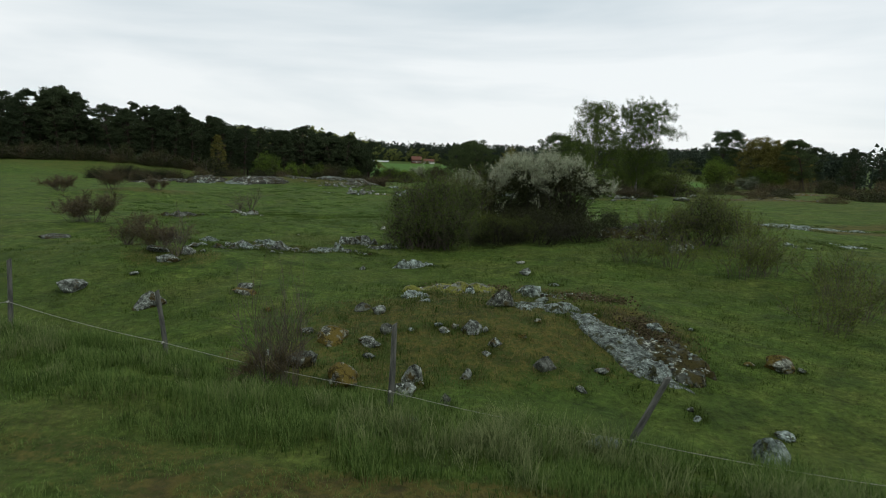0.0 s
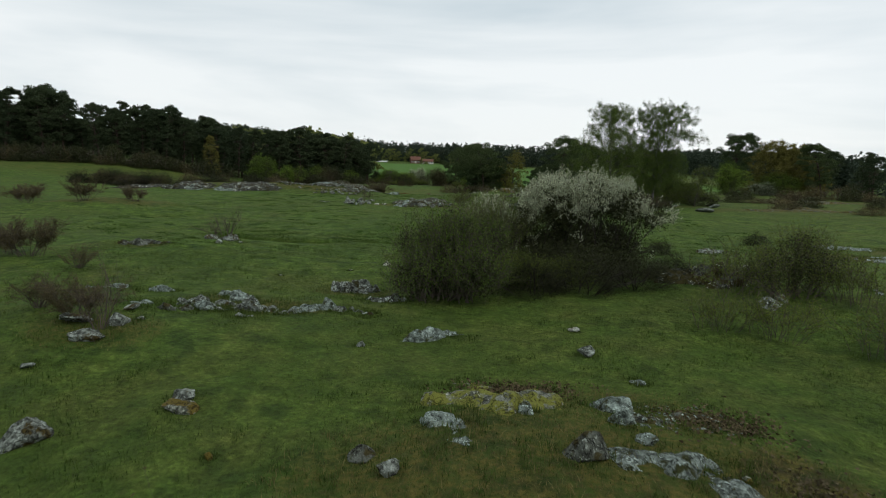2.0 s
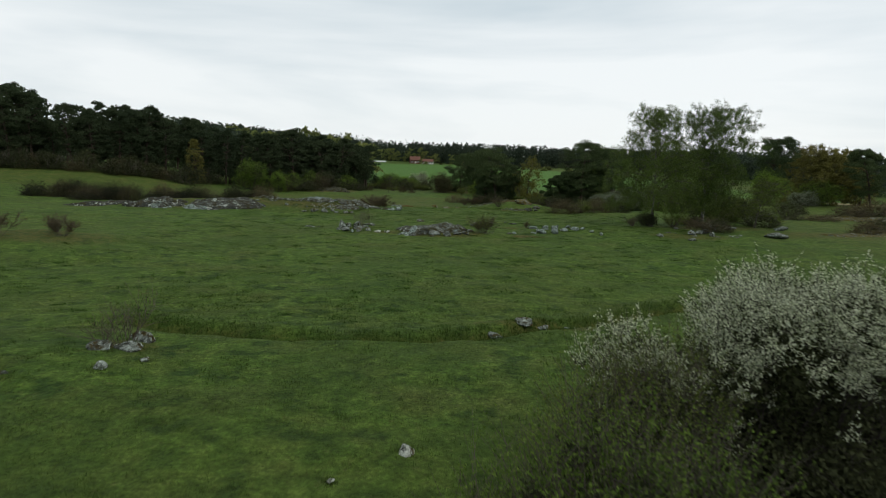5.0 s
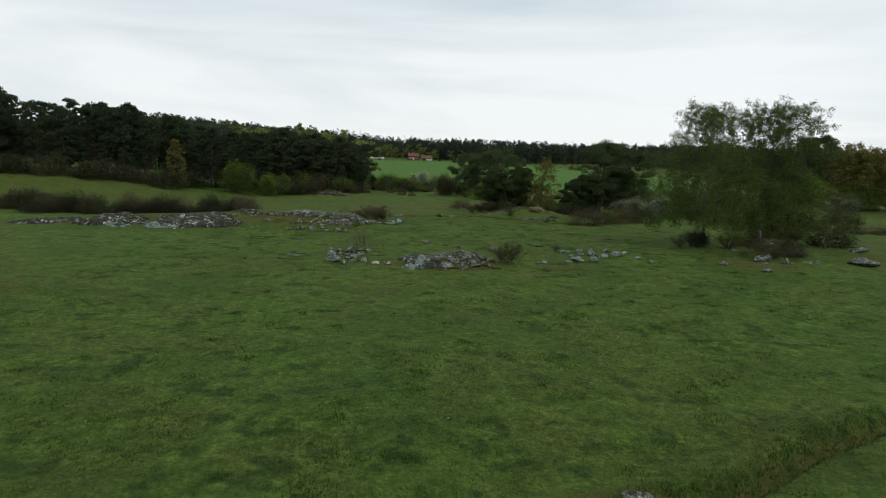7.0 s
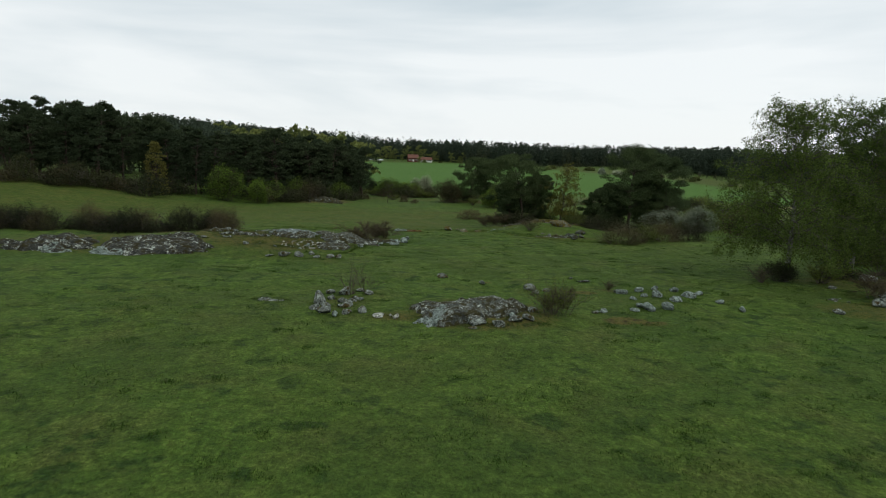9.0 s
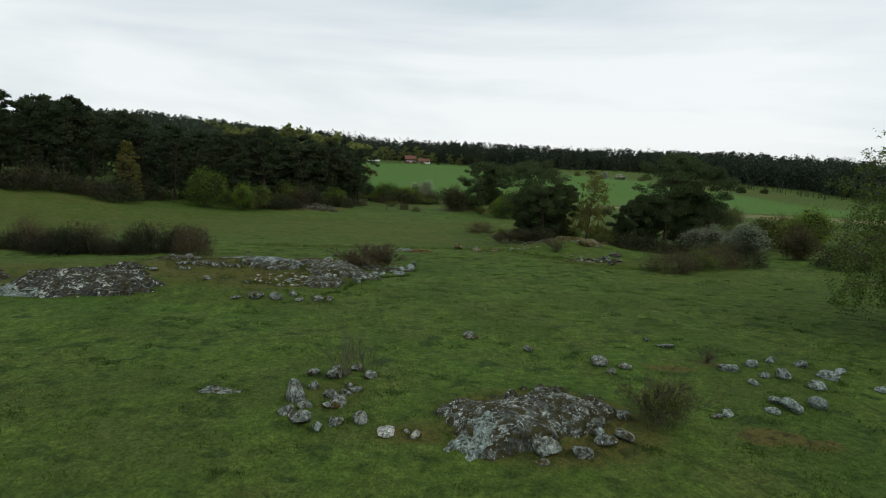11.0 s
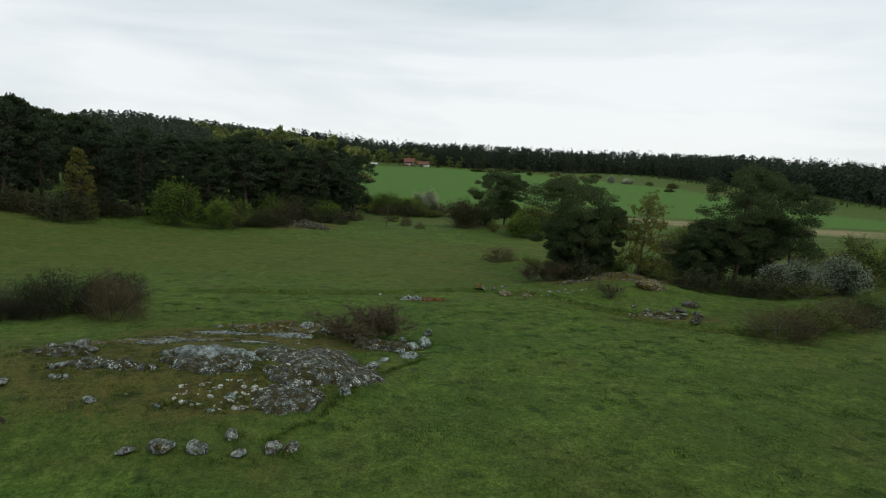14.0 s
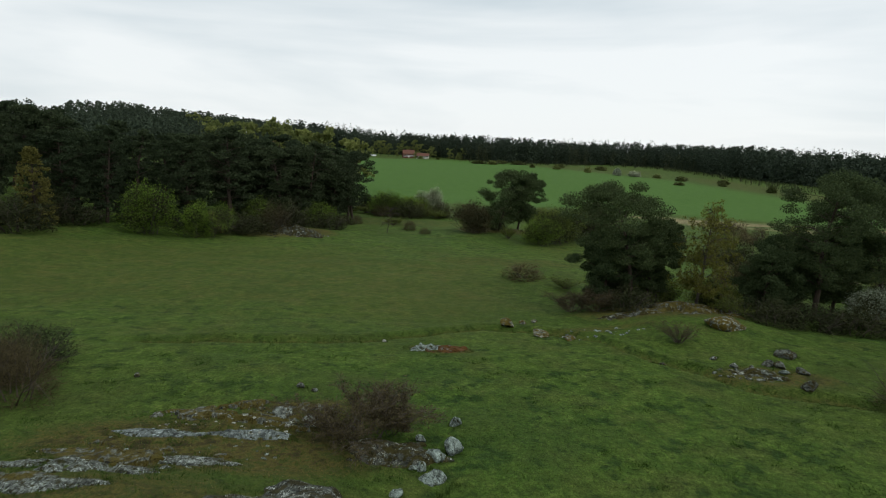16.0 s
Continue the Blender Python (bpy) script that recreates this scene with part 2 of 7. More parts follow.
GRASS_DRY = leaf_material("dry_grass", (0.06, 0.058, 0.022), (0.2, 0.175, 0.075), 0.25)


def ground_material():
    m, ns, ls = mat("pasture_ground")
    geo = ns.new("ShaderNodeNewGeometry")
    p = geo.outputs["Position"]
    n_wide = noise_node(ns, ls, p, 0.045, 5, 0.55)
    n_big = noise_node(ns, ls, p, 0.33, 5, 0.6)
    n_tuft = noise_node(ns, ls, p, 1.25, 7, 0.7)
    n_fine = noise_node(ns, ls, p, 9.0, 5, 0.75)
    n_blade = noise_node(ns, ls, p, 60.0, 3, 0.7)
    green = ramp(ns, ls, n_tuft, (0.30, (0.025, 0.050, 0.009)), (0.46, (0.046, 0.088, 0.0125)), (0.64, (0.080, 0.128, 0.021)))
    olive = ramp(ns, ls, n_fine, (0.3, (0.036, 0.043, 0.012)), (0.7, (0.098, 0.098, 0.028)))
    green = blend(ns, ls, ramp(ns, ls, n_big, (0.46, (0, 0, 0)), (0.74, (0.60, 0.60, 0.60))), green, olive)
    litter = noise_node(ns, ls, p, 3.4, 6, 0.7)
    green = blend(ns, ls, ramp(ns, ls, litter, (0.59, (0, 0, 0)), (0.72, (0.55, 0.55, 0.55))), green, (0.105, 0.100, 0.036))
    # Dark patches: rank grass, and the hummocks' shaded sides put into colour.
    n_rank_shade = noise_node(ns, ls, p, 0.85, 3, 0.55)
    green = blend(ns, ls, ramp(ns, ls, n_rank_shade, (0.35, (0.9, 0.9, 0.9)), (0.44, (0, 0, 0))), green, (0.019, 0.044, 0.008))
    n_sward = noise_node(ns, ls, p, 0.16, 4, 0.5)
    green = blend(ns, ls, ramp(ns, ls, n_sward, (0.40, (0.45, 0.45, 0.45)), (0.52, (0, 0, 0))), green, (0.032, 0.062, 0.011))
    green = blend(ns, ls, ramp(ns, ls, n_wide, (0.35, (0, 0, 0)), (0.7, (0.32, 0.32, 0.32))), green, (0.072, 0.088, 0.018))
    n_clod = noise_node(ns, ls, p, 3.6, 5, 0.7)
    green = blend(ns, ls, 0.45, green, ramp(ns, ls, n_clod, (0.36, (0.22, 0.22, 0.20)), (0.64, (0.78, 0.78, 0.79))), "OVERLAY")
    green = blend(ns, ls, 0.62, green, ramp(ns, ls, n_fine, (0.36, (0.22, 0.22, 0.22)), (0.64, (0.80, 0.80, 0.82))), "OVERLAY")
    green = blend(ns, ls, 0.55, green, ramp(ns, ls, n_blade, (0.33, (0.28, 0.28, 0.28)), (0.67, (0.74, 0.74, 0.74))), "OVERLAY")
    cov = ns.new("ShaderNodeAttribute")
    cov.attribute_name = "cover"
    sep = ns.new("ShaderNodeSeparateColor")
    ls.new(cov.outputs["Color"], sep.inputs[0])
    # moss and heath round the rocks, broken up by noise
    def broken(channel, lo=0.38, hi=0.60):
        mul = ns.new("ShaderNodeMath")
        mul.operation = "MULTIPLY_ADD"
        ls.new(blend(ns, ls, 0.5, n_fine, n_tuft), mul.inputs[0])
        mul.inputs[1].default_value = 1.7
        sub = ns.new("ShaderNodeMath")
        sub.operation = "SUBTRACT"
        ls.new(channel, sub.inputs[0])
        sub.inputs[1].default_value = 0.85
        ls.new(sub.outputs[0], mul.inputs[2])
        return ramp(ns, ls, mul.outputs[0], (lo, (0, 0, 0)), (hi, (1, 1, 1)))
    heath = ramp(ns, ls, n_tuft, (0.33, (0.026, 0.021, 0.012)), (0.44, (0.054, 0.046, 0.016)), (0.53, (0.094, 0.084, 0.021)), (0.60, (0.048, 0.066, 0.014)), (0.72, (0.092, 0.082, 0.030)))
    heath = blend(ns, ls, 0.6, heath, ramp(ns, ls, n_fine, (0.3, (0.2, 0.2, 0.2)), (0.7, (0.8, 0.8, 0.8))), "OVERLAY")
    c = blend(ns, ls, broken(sep.outputs[0]), green, heath)
    crop = ramp(ns, ls, n_big, (0.3, (0.050, 0.114, 0.019)), (0.7, (0.070, 0.142, 0.025)))
    c = blend(ns, ls, sep.outputs[1], c, crop)
    lean = ramp(ns, ls, blend(ns, ls, 0.6, n_big, n_tuft), (0.36, (0.034, 0.060, 0.011)), (0.50, (0.062, 0.078, 0.016)), (0.66, (0.105, 0.096, 0.026)))
    lean = blend(ns, ls, 0.7, lean, ramp(ns, ls, n_fine, (0.3, (0.25, 0.25, 0.25)), (0.7, (0.75, 0.75, 0.75))), 'OVERLAY')
    lean = blend(ns, ls, 0.42, lean, green)
    c = blend(ns, ls, cov.outputs['Alpha'], c, lean)
    dry = ramp(ns, ls, n_tuft, (0.3, (0.12, 0.11, 0.05)), (0.7, (0.27, 0.23, 0.12)))
    c = blend(ns, ls, broken(sep.outputs[2], 0.25, 0.6), c, dry)
    hgt = blend(ns, ls, 0.45, blend(ns, ls, 0.5, n_tuft, n_clod), n_fine)
    finish(ns, ls, c, 0.95, hgt, 1.0, 0.18, spec=0.1)
    return m


GROUND = ground_material()


def plain(name, colour, rough=0.7, vary=0.25, scale=4.0, metallic=0.0):
    m, ns, ls = mat(name)
    co = ns.new("ShaderNodeTexCoord")
    n = noise_node(ns, ls, co.outputs["Object"], scale, 5, 0.6)
    finish(ns, ls, ramp(ns, ls, n, (0.3, tuple(v * (1 - vary) for v in colour)), (0.7, tuple(v * (1 + vary) for v in colour))), rough, n, 0.2, 0.02)
    return m


FALU_RED = plain("red_painted_boards", (0.13, 0.045, 0.03), 0.8)
ROOF_TILE = plain("orange_roof_tiles", (0.135, 0.062, 0.042), 0.8)
WHITE_PAINT = plain("white_paint", (0.75, 0.75, 0.72), 0.5, 0.06)
DARK_PANE = plain("dark_window_glass", (0.03, 0.035, 0.04), 0.1, 0.1)
GREY_BOARD = plain("grey_barn_boards", (0.10, 0.075, 0.06), 0.85)
WIRE = plain("fence_wire", (0.30, 0.30, 0.27), 0.5, 0.1)
PLASTIC = plain("white_plastic_cover", (0.6, 0.62, 0.62), 0.4, 0.1)


# ---- mesh tools ----


def mesh_from(name, verts, faces, smooth=False):
    """A mesh from an array of points and an array of equal faces."""
    verts, faces = np.asarray(verts, np.float32), np.asarray(faces, np.int32)
    me = bpy.data.meshes.new(name)
    k = faces.shape[1]
    me.vertices.add(len(verts))
    me.vertices.foreach_set("co", verts.ravel())
    me.loops.add(faces.size)
    me.loops.foreach_set("vertex_index", faces.ravel())
    me.polygons.add(len(faces))
    me.polygons.foreach_set("loop_start", np.arange(0, faces.size, k, dtype=np.int32))
    me.polygons.foreach_set("use_smooth", np.full(len(faces), smooth))
    me.update(calc_edges=True)
    me.validate()
    return me


def child(name, me, material, parent, label=""):
    ob = new(name, me)
    if material:
        me.materials.append(material)
    ob.parent = parent
    if name in ("brushwood", "branching", "foliage", "inner_foliage", "spray", "bough_system", "crown", "blossom"):
        tagged(ob, kind="stuff")
    return tagged(ob, label)


def part(name, bm, material, parent, label=""):
    me = bpy.data.meshes.new(name)
    bm.to_mesh(me)
    bm.free()
    return child(name, me, material, parent, label)


def empty(name, label, category, group=""):
    ob = new(name)
    ob.empty_display_size = 0.3
    return tagged(ob, label, category, group)


def tubes(segs, sides=5):
    """Tapered tubes from rows of x0 y0 z0 x1 y1 z1 r0 r1."""
    s = np.asarray(segs, float)
    a, b = s[:, :3], s[:, 3:6]
    d = b - a
    d /= np.linalg.norm(d, axis=1, keepdims=True) + 1e-9
    up = np.where(np.abs(d[:, 2:3]) > 0.9, [[1.0, 0, 0]], [[0, 0, 1.0]])
    u = np.cross(d, up)
    u /= np.linalg.norm(u, axis=1, keepdims=True) + 1e-9
    v = np.cross(d, u)
    ang = np.arange(sides) * 2 * np.pi / sides
    ring = u[:, None] * np.cos(ang)[None, :, None] + v[:, None] * np.sin(ang)[None, :, None]
    va = a[:, None] + ring * s[:, 6, None, None]
    vb = b[:, None] + ring * s[:, 7, None, None]
    verts = np.concatenate([va, vb], 1).reshape(-1, 3)
    i = np.arange(sides)
    j = (i + 1) % sides
    f = np.stack([i, j, j + sides, i + sides], 1)
    faces = (f[None] + (np.arange(len(s)) * 2 * sides)[:, None, None]).reshape(-1, 4)
    return verts, faces


def cards(points, length, width, r, axis=None, bias=0.0):
    """Small pointed leaves, one at each point, turned at random; axis and bias make them follow a direction."""
    p = np.asarray(points, float)
    n = len(p)
    d = r.normal(size=(n, 3))
    if axis is not None:
        d = d * (1 - bias) + np.asarray(axis, float) * bias * 1.7
    d /= np.linalg.norm(d, axis=1, keepdims=True) + 1e-9
    e = np.cross(d, r.normal(size=(n, 3)))
    e /= np.linalg.norm(e, axis=1, keepdims=True) + 1e-9
    le = (length * r.uniform(0.7, 1.3, n))[:, None]
    wi = (width * r.uniform(0.7, 1.3, n))[:, None]
    a, c = p - d * le * 0.5, p + d * le * 0.5
    foot = a + d * le * 0.12
    verts = np.stack([foot - e * wi * 0.55, foot + e * wi * 0.55, c], 1).reshape(-1, 3)
    faces = np.arange(3 * n).reshape(-1, 3)
    return verts, faces


def branch(p, d, length, radius, depth, segs, tips, r, spread=0.7, droop=0.0, kids=3, steps=3, shrink=0.6):
    """A limb in a few bent steps, with smaller limbs from it."""
    p, d = np.array(p, float), np.array(d, float)
    for k in range(steps):
        d = d + r.normal(size=3) * 0.14 + np.array([0, 0, -droop])
        d /= np.linalg.norm(d)
        q = p + d * length / steps
        r0, r1 = radius * (1 - 0.75 * k / steps), radius * (1 - 0.75 * (k + 1) / steps)
        segs.append((*p, *q, r0, r1))
        if depth > 0 and k > 0 or (depth > 0 and steps == 1):
            for _ in range(kids):
                nd = d + r.normal(size=3) * spread
                nd /= np.linalg.norm(nd)
                branch(p + (q - p) * r.uniform(0.2, 1), nd, length * shrink * r.uniform(0.7, 1.2), max(0.003, r1 * 0.6), depth - 1, segs, tips, r, spread, droop, kids, steps, shrink)
        if depth == 0:
            tips.append((*q, *d))
        p = q


# ---- the lie of the land ----
PROFILE = ((-400, 2.5), (-60, 1.6), (8, 1.0), (17, 0.75), (20, 0.40), (22, -0.05), (24, -0.4), (30, -0.1), (36, 0.1), (46, 0.1), (53, -0.15), (54.4, -0.5), (60, -0.75),
           (72, -0.75), (90, -0.8), (100, -0.85), (106, -1.05), (114, -1.35), (128, -1.95), (135, -2.3), (144, -3.2), (165, -3.5),
           (195, -3.7), (245, -5.2), (320, -7.0), (420, -5.5), (900, 2.0), (1300, 8.0), (4500, 10.0))
MOUNDS = ((3.0, 27.3, 5.5, 3.6, 0.55), (15.0, 46.0, 9.0, 9.0, 0.6), (-7.5, 34.0, 4.0, 3.0, 0.45), (-24.0, 111.5, 11.0, 6.0, 1.35), (-13.0, 113.0, 4.2, 3.6, 0.60), (-17.8, 114.6, 4.6, 3.6, 0.50), (-33.0, 107.3, 9.5, 3.0, 0.75), (12.0, 143.5, 7.5, 6.0, 1.5), (-1.0, 89.0, 4.0, 3.0, 0.35),
          (-30.0, 75.0, 7.0, 6.0, 0.9), (70.0, 130.0, 30.0, 30.0, 0.8), (60.0, 70.0, 22.0, 25.0, 0.9), (-12.0, 48.5, 4.0, 3.0, 0.3), (78.0, 165.0, 36.0, 32.0, 2.0), (4.0, 203.0, 9.0, 3.0, 0.9), (-31.0, 193.0, 7.0, 5.0, 0.8), (-7.5, 24.0, 3.0, 1.6, 0.55))
DITCHES = ((np.array([(-16.0, 56.5), (-9.0, 54.5), (-4.0, 53.5), (-1.6, 53.7), (1.1, 55.0), (3.6, 56.7), (6.2, 58.1), (9.5, 60.5), (16.0, 64.0)]), 0.42, 0.34),
           (np.array([(-30.0, 134.0), (-21.5, 136.0), (-12.7, 136.8), (-4.2, 143.0), (0.5, 142.0), (3.9, 139.2), (5.5, 135.4), (8.2, 132.4), (9.8, 129.6), (14.3, 128.0), (22.0, 124.0)]), 0.34, 0.6))
P_Y, P_Z = np.array([a for a, b in PROFILE], float), np.array([b for a, b in PROFILE], float)


def ease(v):
    v = np.clip(v, 0, 1)
    return v * v * (3 - 2 * v)


def value_noise(x, y, seed=0):
    """Smooth noise between -1 and 1 with cells of one unit."""
    xi, yi = np.floor(x), np.floor(y)
    fx, fy = ease(x - xi), ease(y - yi)

    def h(a, b):
        v = np.sin(a * 127.1 + b * 311.7 + seed * 74.7) * 43758.5453
        return (v - np.floor(v)) * 2 - 1
    return (h(xi, yi) * (1 - fx) + h(xi + 1, yi) * fx) * (1 - fy) + (h(xi, yi + 1) * (1 - fx) + h(xi + 1, yi + 1) * fx) * fy


def land(x, y, fine=True):
    """The height of the ground; works on arrays."""
    x, y = np.asarray(x, float), np.asarray(y, float)
    near = np.clip((30 - y) / 6, 0, 1)
    z = np.interp(y + (0.36 * np.clip(x, -25, 25) - 0.7) * near, P_Y, P_Z)
    for cx, cy, rx, ry, h in MOUNDS:
        z = z + h * np.exp(-((x - cx) / rx) ** 2 - ((y - cy) / ry) ** 2)
    ridge = np.clip((-40 - x) / 50, 0, 1) * np.clip((y - 100) / 70, 0, 1) * np.clip((900 - y) / 600, 0, 1)
    z = z + 5 * ease(ridge)
    z = z + 14 * ease((-60 - x) / 160) * ease((y - 230) / 260)
    for line, depth, half in DITCHES:
        lx, ly = line[:, 0], line[:, 1]
        off = y - np.interp(x, lx, ly)
        fade = ease((x - lx[0]) / 4) * ease((lx[-1] - x) / 4)
        z = z + fade * depth * (np.exp(-((off - 1.0) / 0.9) ** 2) * 0.45 - np.exp(-(off / half) ** 2))
    if fine:
        calm = np.clip((260 - y) / 60, 0, 1)
        z = z + calm * (0.10 * value_noise(x / 3.1, y / 3.1, 1) + 0.055 * value_noise(x / 0.95, y / 0.95, 2) + 0.25 * value_noise(x / 14, y / 14, 3) * np.clip((np.hypot(x, y - 70) - 40) / 60, 0, 1))
    return z


def lz(x, y):
    return float(land(x, y))


# bare, mossy and dry places in the turf: x, y, half widths, strength
HEATH = ((3.0, 26.6, 4.8, 3.6, 0.66), (0.4, 24.5, 3.0, 2.2, 0.55), (6.6, 26.6, 1.6, 2.0, 0.9), (4.6, 30.0, 2.2, 1.2, 0.5), (-4.0, 36.6, 2.6, 1.2, 0.6), (-1.6, 39.6, 1.8, 1.0, 0.5), (-7.0, 33.2, 2.2, 1.4, 0.5),
         (11.2, 41.9, 2.6, 1.5, 0.9), (-12.8, 47.2, 1.6, 0.8, 0.6), (-10.4, 51.0, 1.4, 1.0, 0.6), (3.6, 57.0, 3.5, 1.0, 0.6), (-0.8, 88.6, 4.6, 3.4, 0.85), (-8.8, 90.5, 2.0, 2.6, 0.45), (-5.6, 87.4, 1.4, 0.8, 0.8), (9.8, 92.6, 4.0, 3.4, 0.35),
         (-19.0, 111.5, 9.5, 6.0, 0.72), (-15.3, 109.3, 2.4, 1.7, 1.1), (-31.0, 106.0, 11.0, 3.4, 0.6), (-17.0, 120.0, 8.0, 3.6, 0.95), (-12.5, 124.0, 5.0, 2.0, 0.8), (-7.4, 135.4, 2.2, 1.2, 1.2), (12.5, 131.5, 4.6, 2.0, 0.8), (11.0, 146.0, 8.0, 4.0, 0.75), (5.0, 141.5, 5.0, 1.2, 0.55),
         (24.0, 92.0, 5.0, 3.0, 0.6), (30.0, 101.0, 8.0, 4.0, 0.55), (-30.0, 75.0, 8.0, 4.0, 0.6), (24.0, 50.0, 7.0, 3.5, 0.85), (37.0, 58.0, 9.0, 5.0, 0.8), (-31.0, 191.0, 9.0, 6.0, 0.95), (4.0, 202.0, 9.0, 3.0, 1.0), (0.0, 172.0, 14.0, 4.0, 0.5), (-75.0, 176.0, 22.0, 6.0, 0.55),
         (44.0, 95.0, 14.0, 5.0, 0.6), (60.0, 120.0, 18.0, 7.0, 0.6), (-20.0, 215.0, 30.0, 10.0, 0.45), (20.0, 185.0, 20.0, 14.0, 0.4), (1.6, 18.5, 3.4, 0.8, 0.85), (5.6, 18.9, 3.0, 0.5, 0.7), (-1.6, 19.3, 2.2, 0.5, 0.6), (-30.0, 145.0, 25.0, 3.5, 0.35), (165.0, 430.0, 22.0, 110.0, 0.5), (110.0, 560.0, 70.0, 70.0, 0.42), (7.0, 88.4, 1.3, 0.7, 1.15), (8.4, 87.8, 0.9, 0.5, 1.0), (6.0, 95.4, 1.6, 0.6, 0.9), (8.5, 96.4, 1.2, 0.5, 0.8), (0.0, 98.0, 0.6, 0.4, 0.9))


def cover_of(x, y):
    heath = np.zeros_like(x)
    for cx, cy, rx, ry, s in HEATH:
        heath = np.maximum(heath, s * ease(1.6 - 1.6 * np.sqrt(((x - cx) / (rx * 1.35)) ** 2 + ((y - cy) / (ry * 1.35)) ** 2)))
    heath = np.where(heath > 0.42, 0.42 + (heath - 0.42) * 0.5, heath)
    # the sown field beyond the pasture
    edge = 268 - 0.35 * (x - 20) + 9 * value_noise(x / 40, y / 40, 5)
    right = 150 - (y - 360) * 0.03 + 5 * value_noise(y / 60, x / 60, 6)
    left = -62 - 0.06 * (y - 300)
    crop = ease((y - edge) / 8) * ease((right - x) / 12) * ease((x - left) / 10) * ease((np.minimum(645 - 0.5 * np.abs(x - 10), 680 - 1.9 * (x - 25)) - y) / 12)
    dry = 0.95 * np.exp(-((y - edge + 15) / 11.0) ** 2) * ease((x - 35) / 15) * ease((140 - x) / 20)
    dry = dry * np.clip(0.75 + 0.6 * value_noise(x / 11, y / 5, 14), 0.2, 1)
    dry = np.maximum(dry, 0.55 * np.exp(-((y - edge + 25) / 5.0) ** 2) * ease((x - 60) / 15))
    dry = np.maximum(dry, 0.12 * ease((70 - np.hypot(x + 8, (y - 17) * 2)) / 60) * ease((18.5 - y) / 2))
    for line, depth, half in DITCHES:
        off = y - np.interp(x, line[:, 0], line[:, 1])
        heath = np.maximum(heath, 0.55 * np.exp(-(off / 0.7) ** 2) * ease((x - line[0, 0]) / 4) * ease((line[-1, 0] - x) / 4))
    lean = 1.0 * ease((y - 134 - 6 * value_noise(x / 9, y / 9, 8)) / 14) * ease((186 - y) / 18) * ease((4 - x) / 10)
    lean = np.maximum(lean, 0.8 * ease((x - 34) / 12) * ease((y - 60) / 15) * ease((200 - y) / 30))
    lean = np.maximum(lean, 0.85 * ease((y - 103.3 - 0.3 * value_noise(x / 2.0, y / 2.0, 9)) / 0.7) * ease((120 - y) / 5) * ease((-11.2 - x - 0.30 * np.clip(106 - y, -14, 0)) / 0.8) * ease((x + 50) / 8))
    lean = np.maximum(lean, 0.38 * ease((50 - y) / 12) * ease((60 - np.abs(x)) / 20))
    lean = np.maximum(lean, 0.75 * ease((19.9 - y - 0.36 * x) / 2) * ease((60 - np.abs(x)) / 20))
    lean = lean * (1 - np.clip(1.8 * heath, 0, 1))
    return np.stack([heath, crop, dry, lean], -1)


def stops(*spans):
    """Grid lines: spans of (from, to, step)."""
    out = []
    for a, b, s in spans:
        out += list(np.arange(a, b, s))
    return np.array(out + [spans[-1][1]], float)


def build_ground():
    gx = stops((-3000, -600, 300), (-600, -200, 40), (-200, -60, 5), (-60, -26, 1.4), (-26, 26, 0.3), (26, 60, 1.4), (60, 240, 6), (240, 600, 40), (600, 3000, 300))
    gy = stops((-600, -40, 70), (-40, 10, 5), (10, 62, 0.3), (62, 150, 0.5), (150, 270, 1.6), (270, 700, 9), (700, 1300, 50), (1300, 4400, 310))
    xx, yy = np.meshgrid(gx, gy)
    zz = land(xx, yy)
    nx, ny = len(gx), len(gy)
    verts = np.stack([xx, yy, zz], -1).reshape(-1, 3)
    i = (np.arange(ny - 1)[:, None] * nx + np.arange(nx - 1)[None]).ravel()
    faces = np.stack([i, i + 1, i + nx + 1, i + nx], 1)
    me = mesh_from("ground", verts, faces, True)
    at = me.color_attributes.new("cover", "FLOAT_COLOR", "POINT")
    at.data.foreach_set("color", cover_of(xx.ravel(), yy.ravel()).astype(np.float32).ravel())
    me.materials.append(GROUND)
    tagged(new("ground", me), "undulating green pasture with mossy patches and far fields", "ground", kind="structure")


build_ground()


# ---- bedrock and boulders ----
ROCKS = []


def boulder_mesh(seed, flat, fine=4):
    """A weathered stone: a ball cut by a few planes, roughened, about one unit across."""
    r = np.random.default_rng(seed)
    bm = bmesh.new()
    bmesh.ops.create_icosphere(bm, subdivisions=fine, radius=0.5)
    planes = []
    for _ in range(13):
        n = r.normal(size=3) * (1, 1, 0.8)
        planes.append((Vector(n / np.linalg.norm(n)), r.uniform(0.25, 0.42)))
    off = Vector(r.uniform(-50, 50, 3))
    for v in bm.verts:
        d = v.co.normalized()
        for n, k in planes:
            s = v.co.dot(n)
            if s > k:
                v.co -= n * (s - k) * 0.96
        q = v.co * 3.0 + off
        v.co += d * (0.040 * noise.fractal(q, 0.75, 2.2, 5) - 0.045 * abs(noise.noise(v.co * 3 + off)) + 0.018 * noise.noise(v.co * 13 + off))
        v.co.z *= flat
    me = bpy.data.meshes.new("boulder")
    bm.to_mesh(me)
    bm.free()
    me.polygons.foreach_set("use_smooth", [True] * len(me.polygons))
    return me


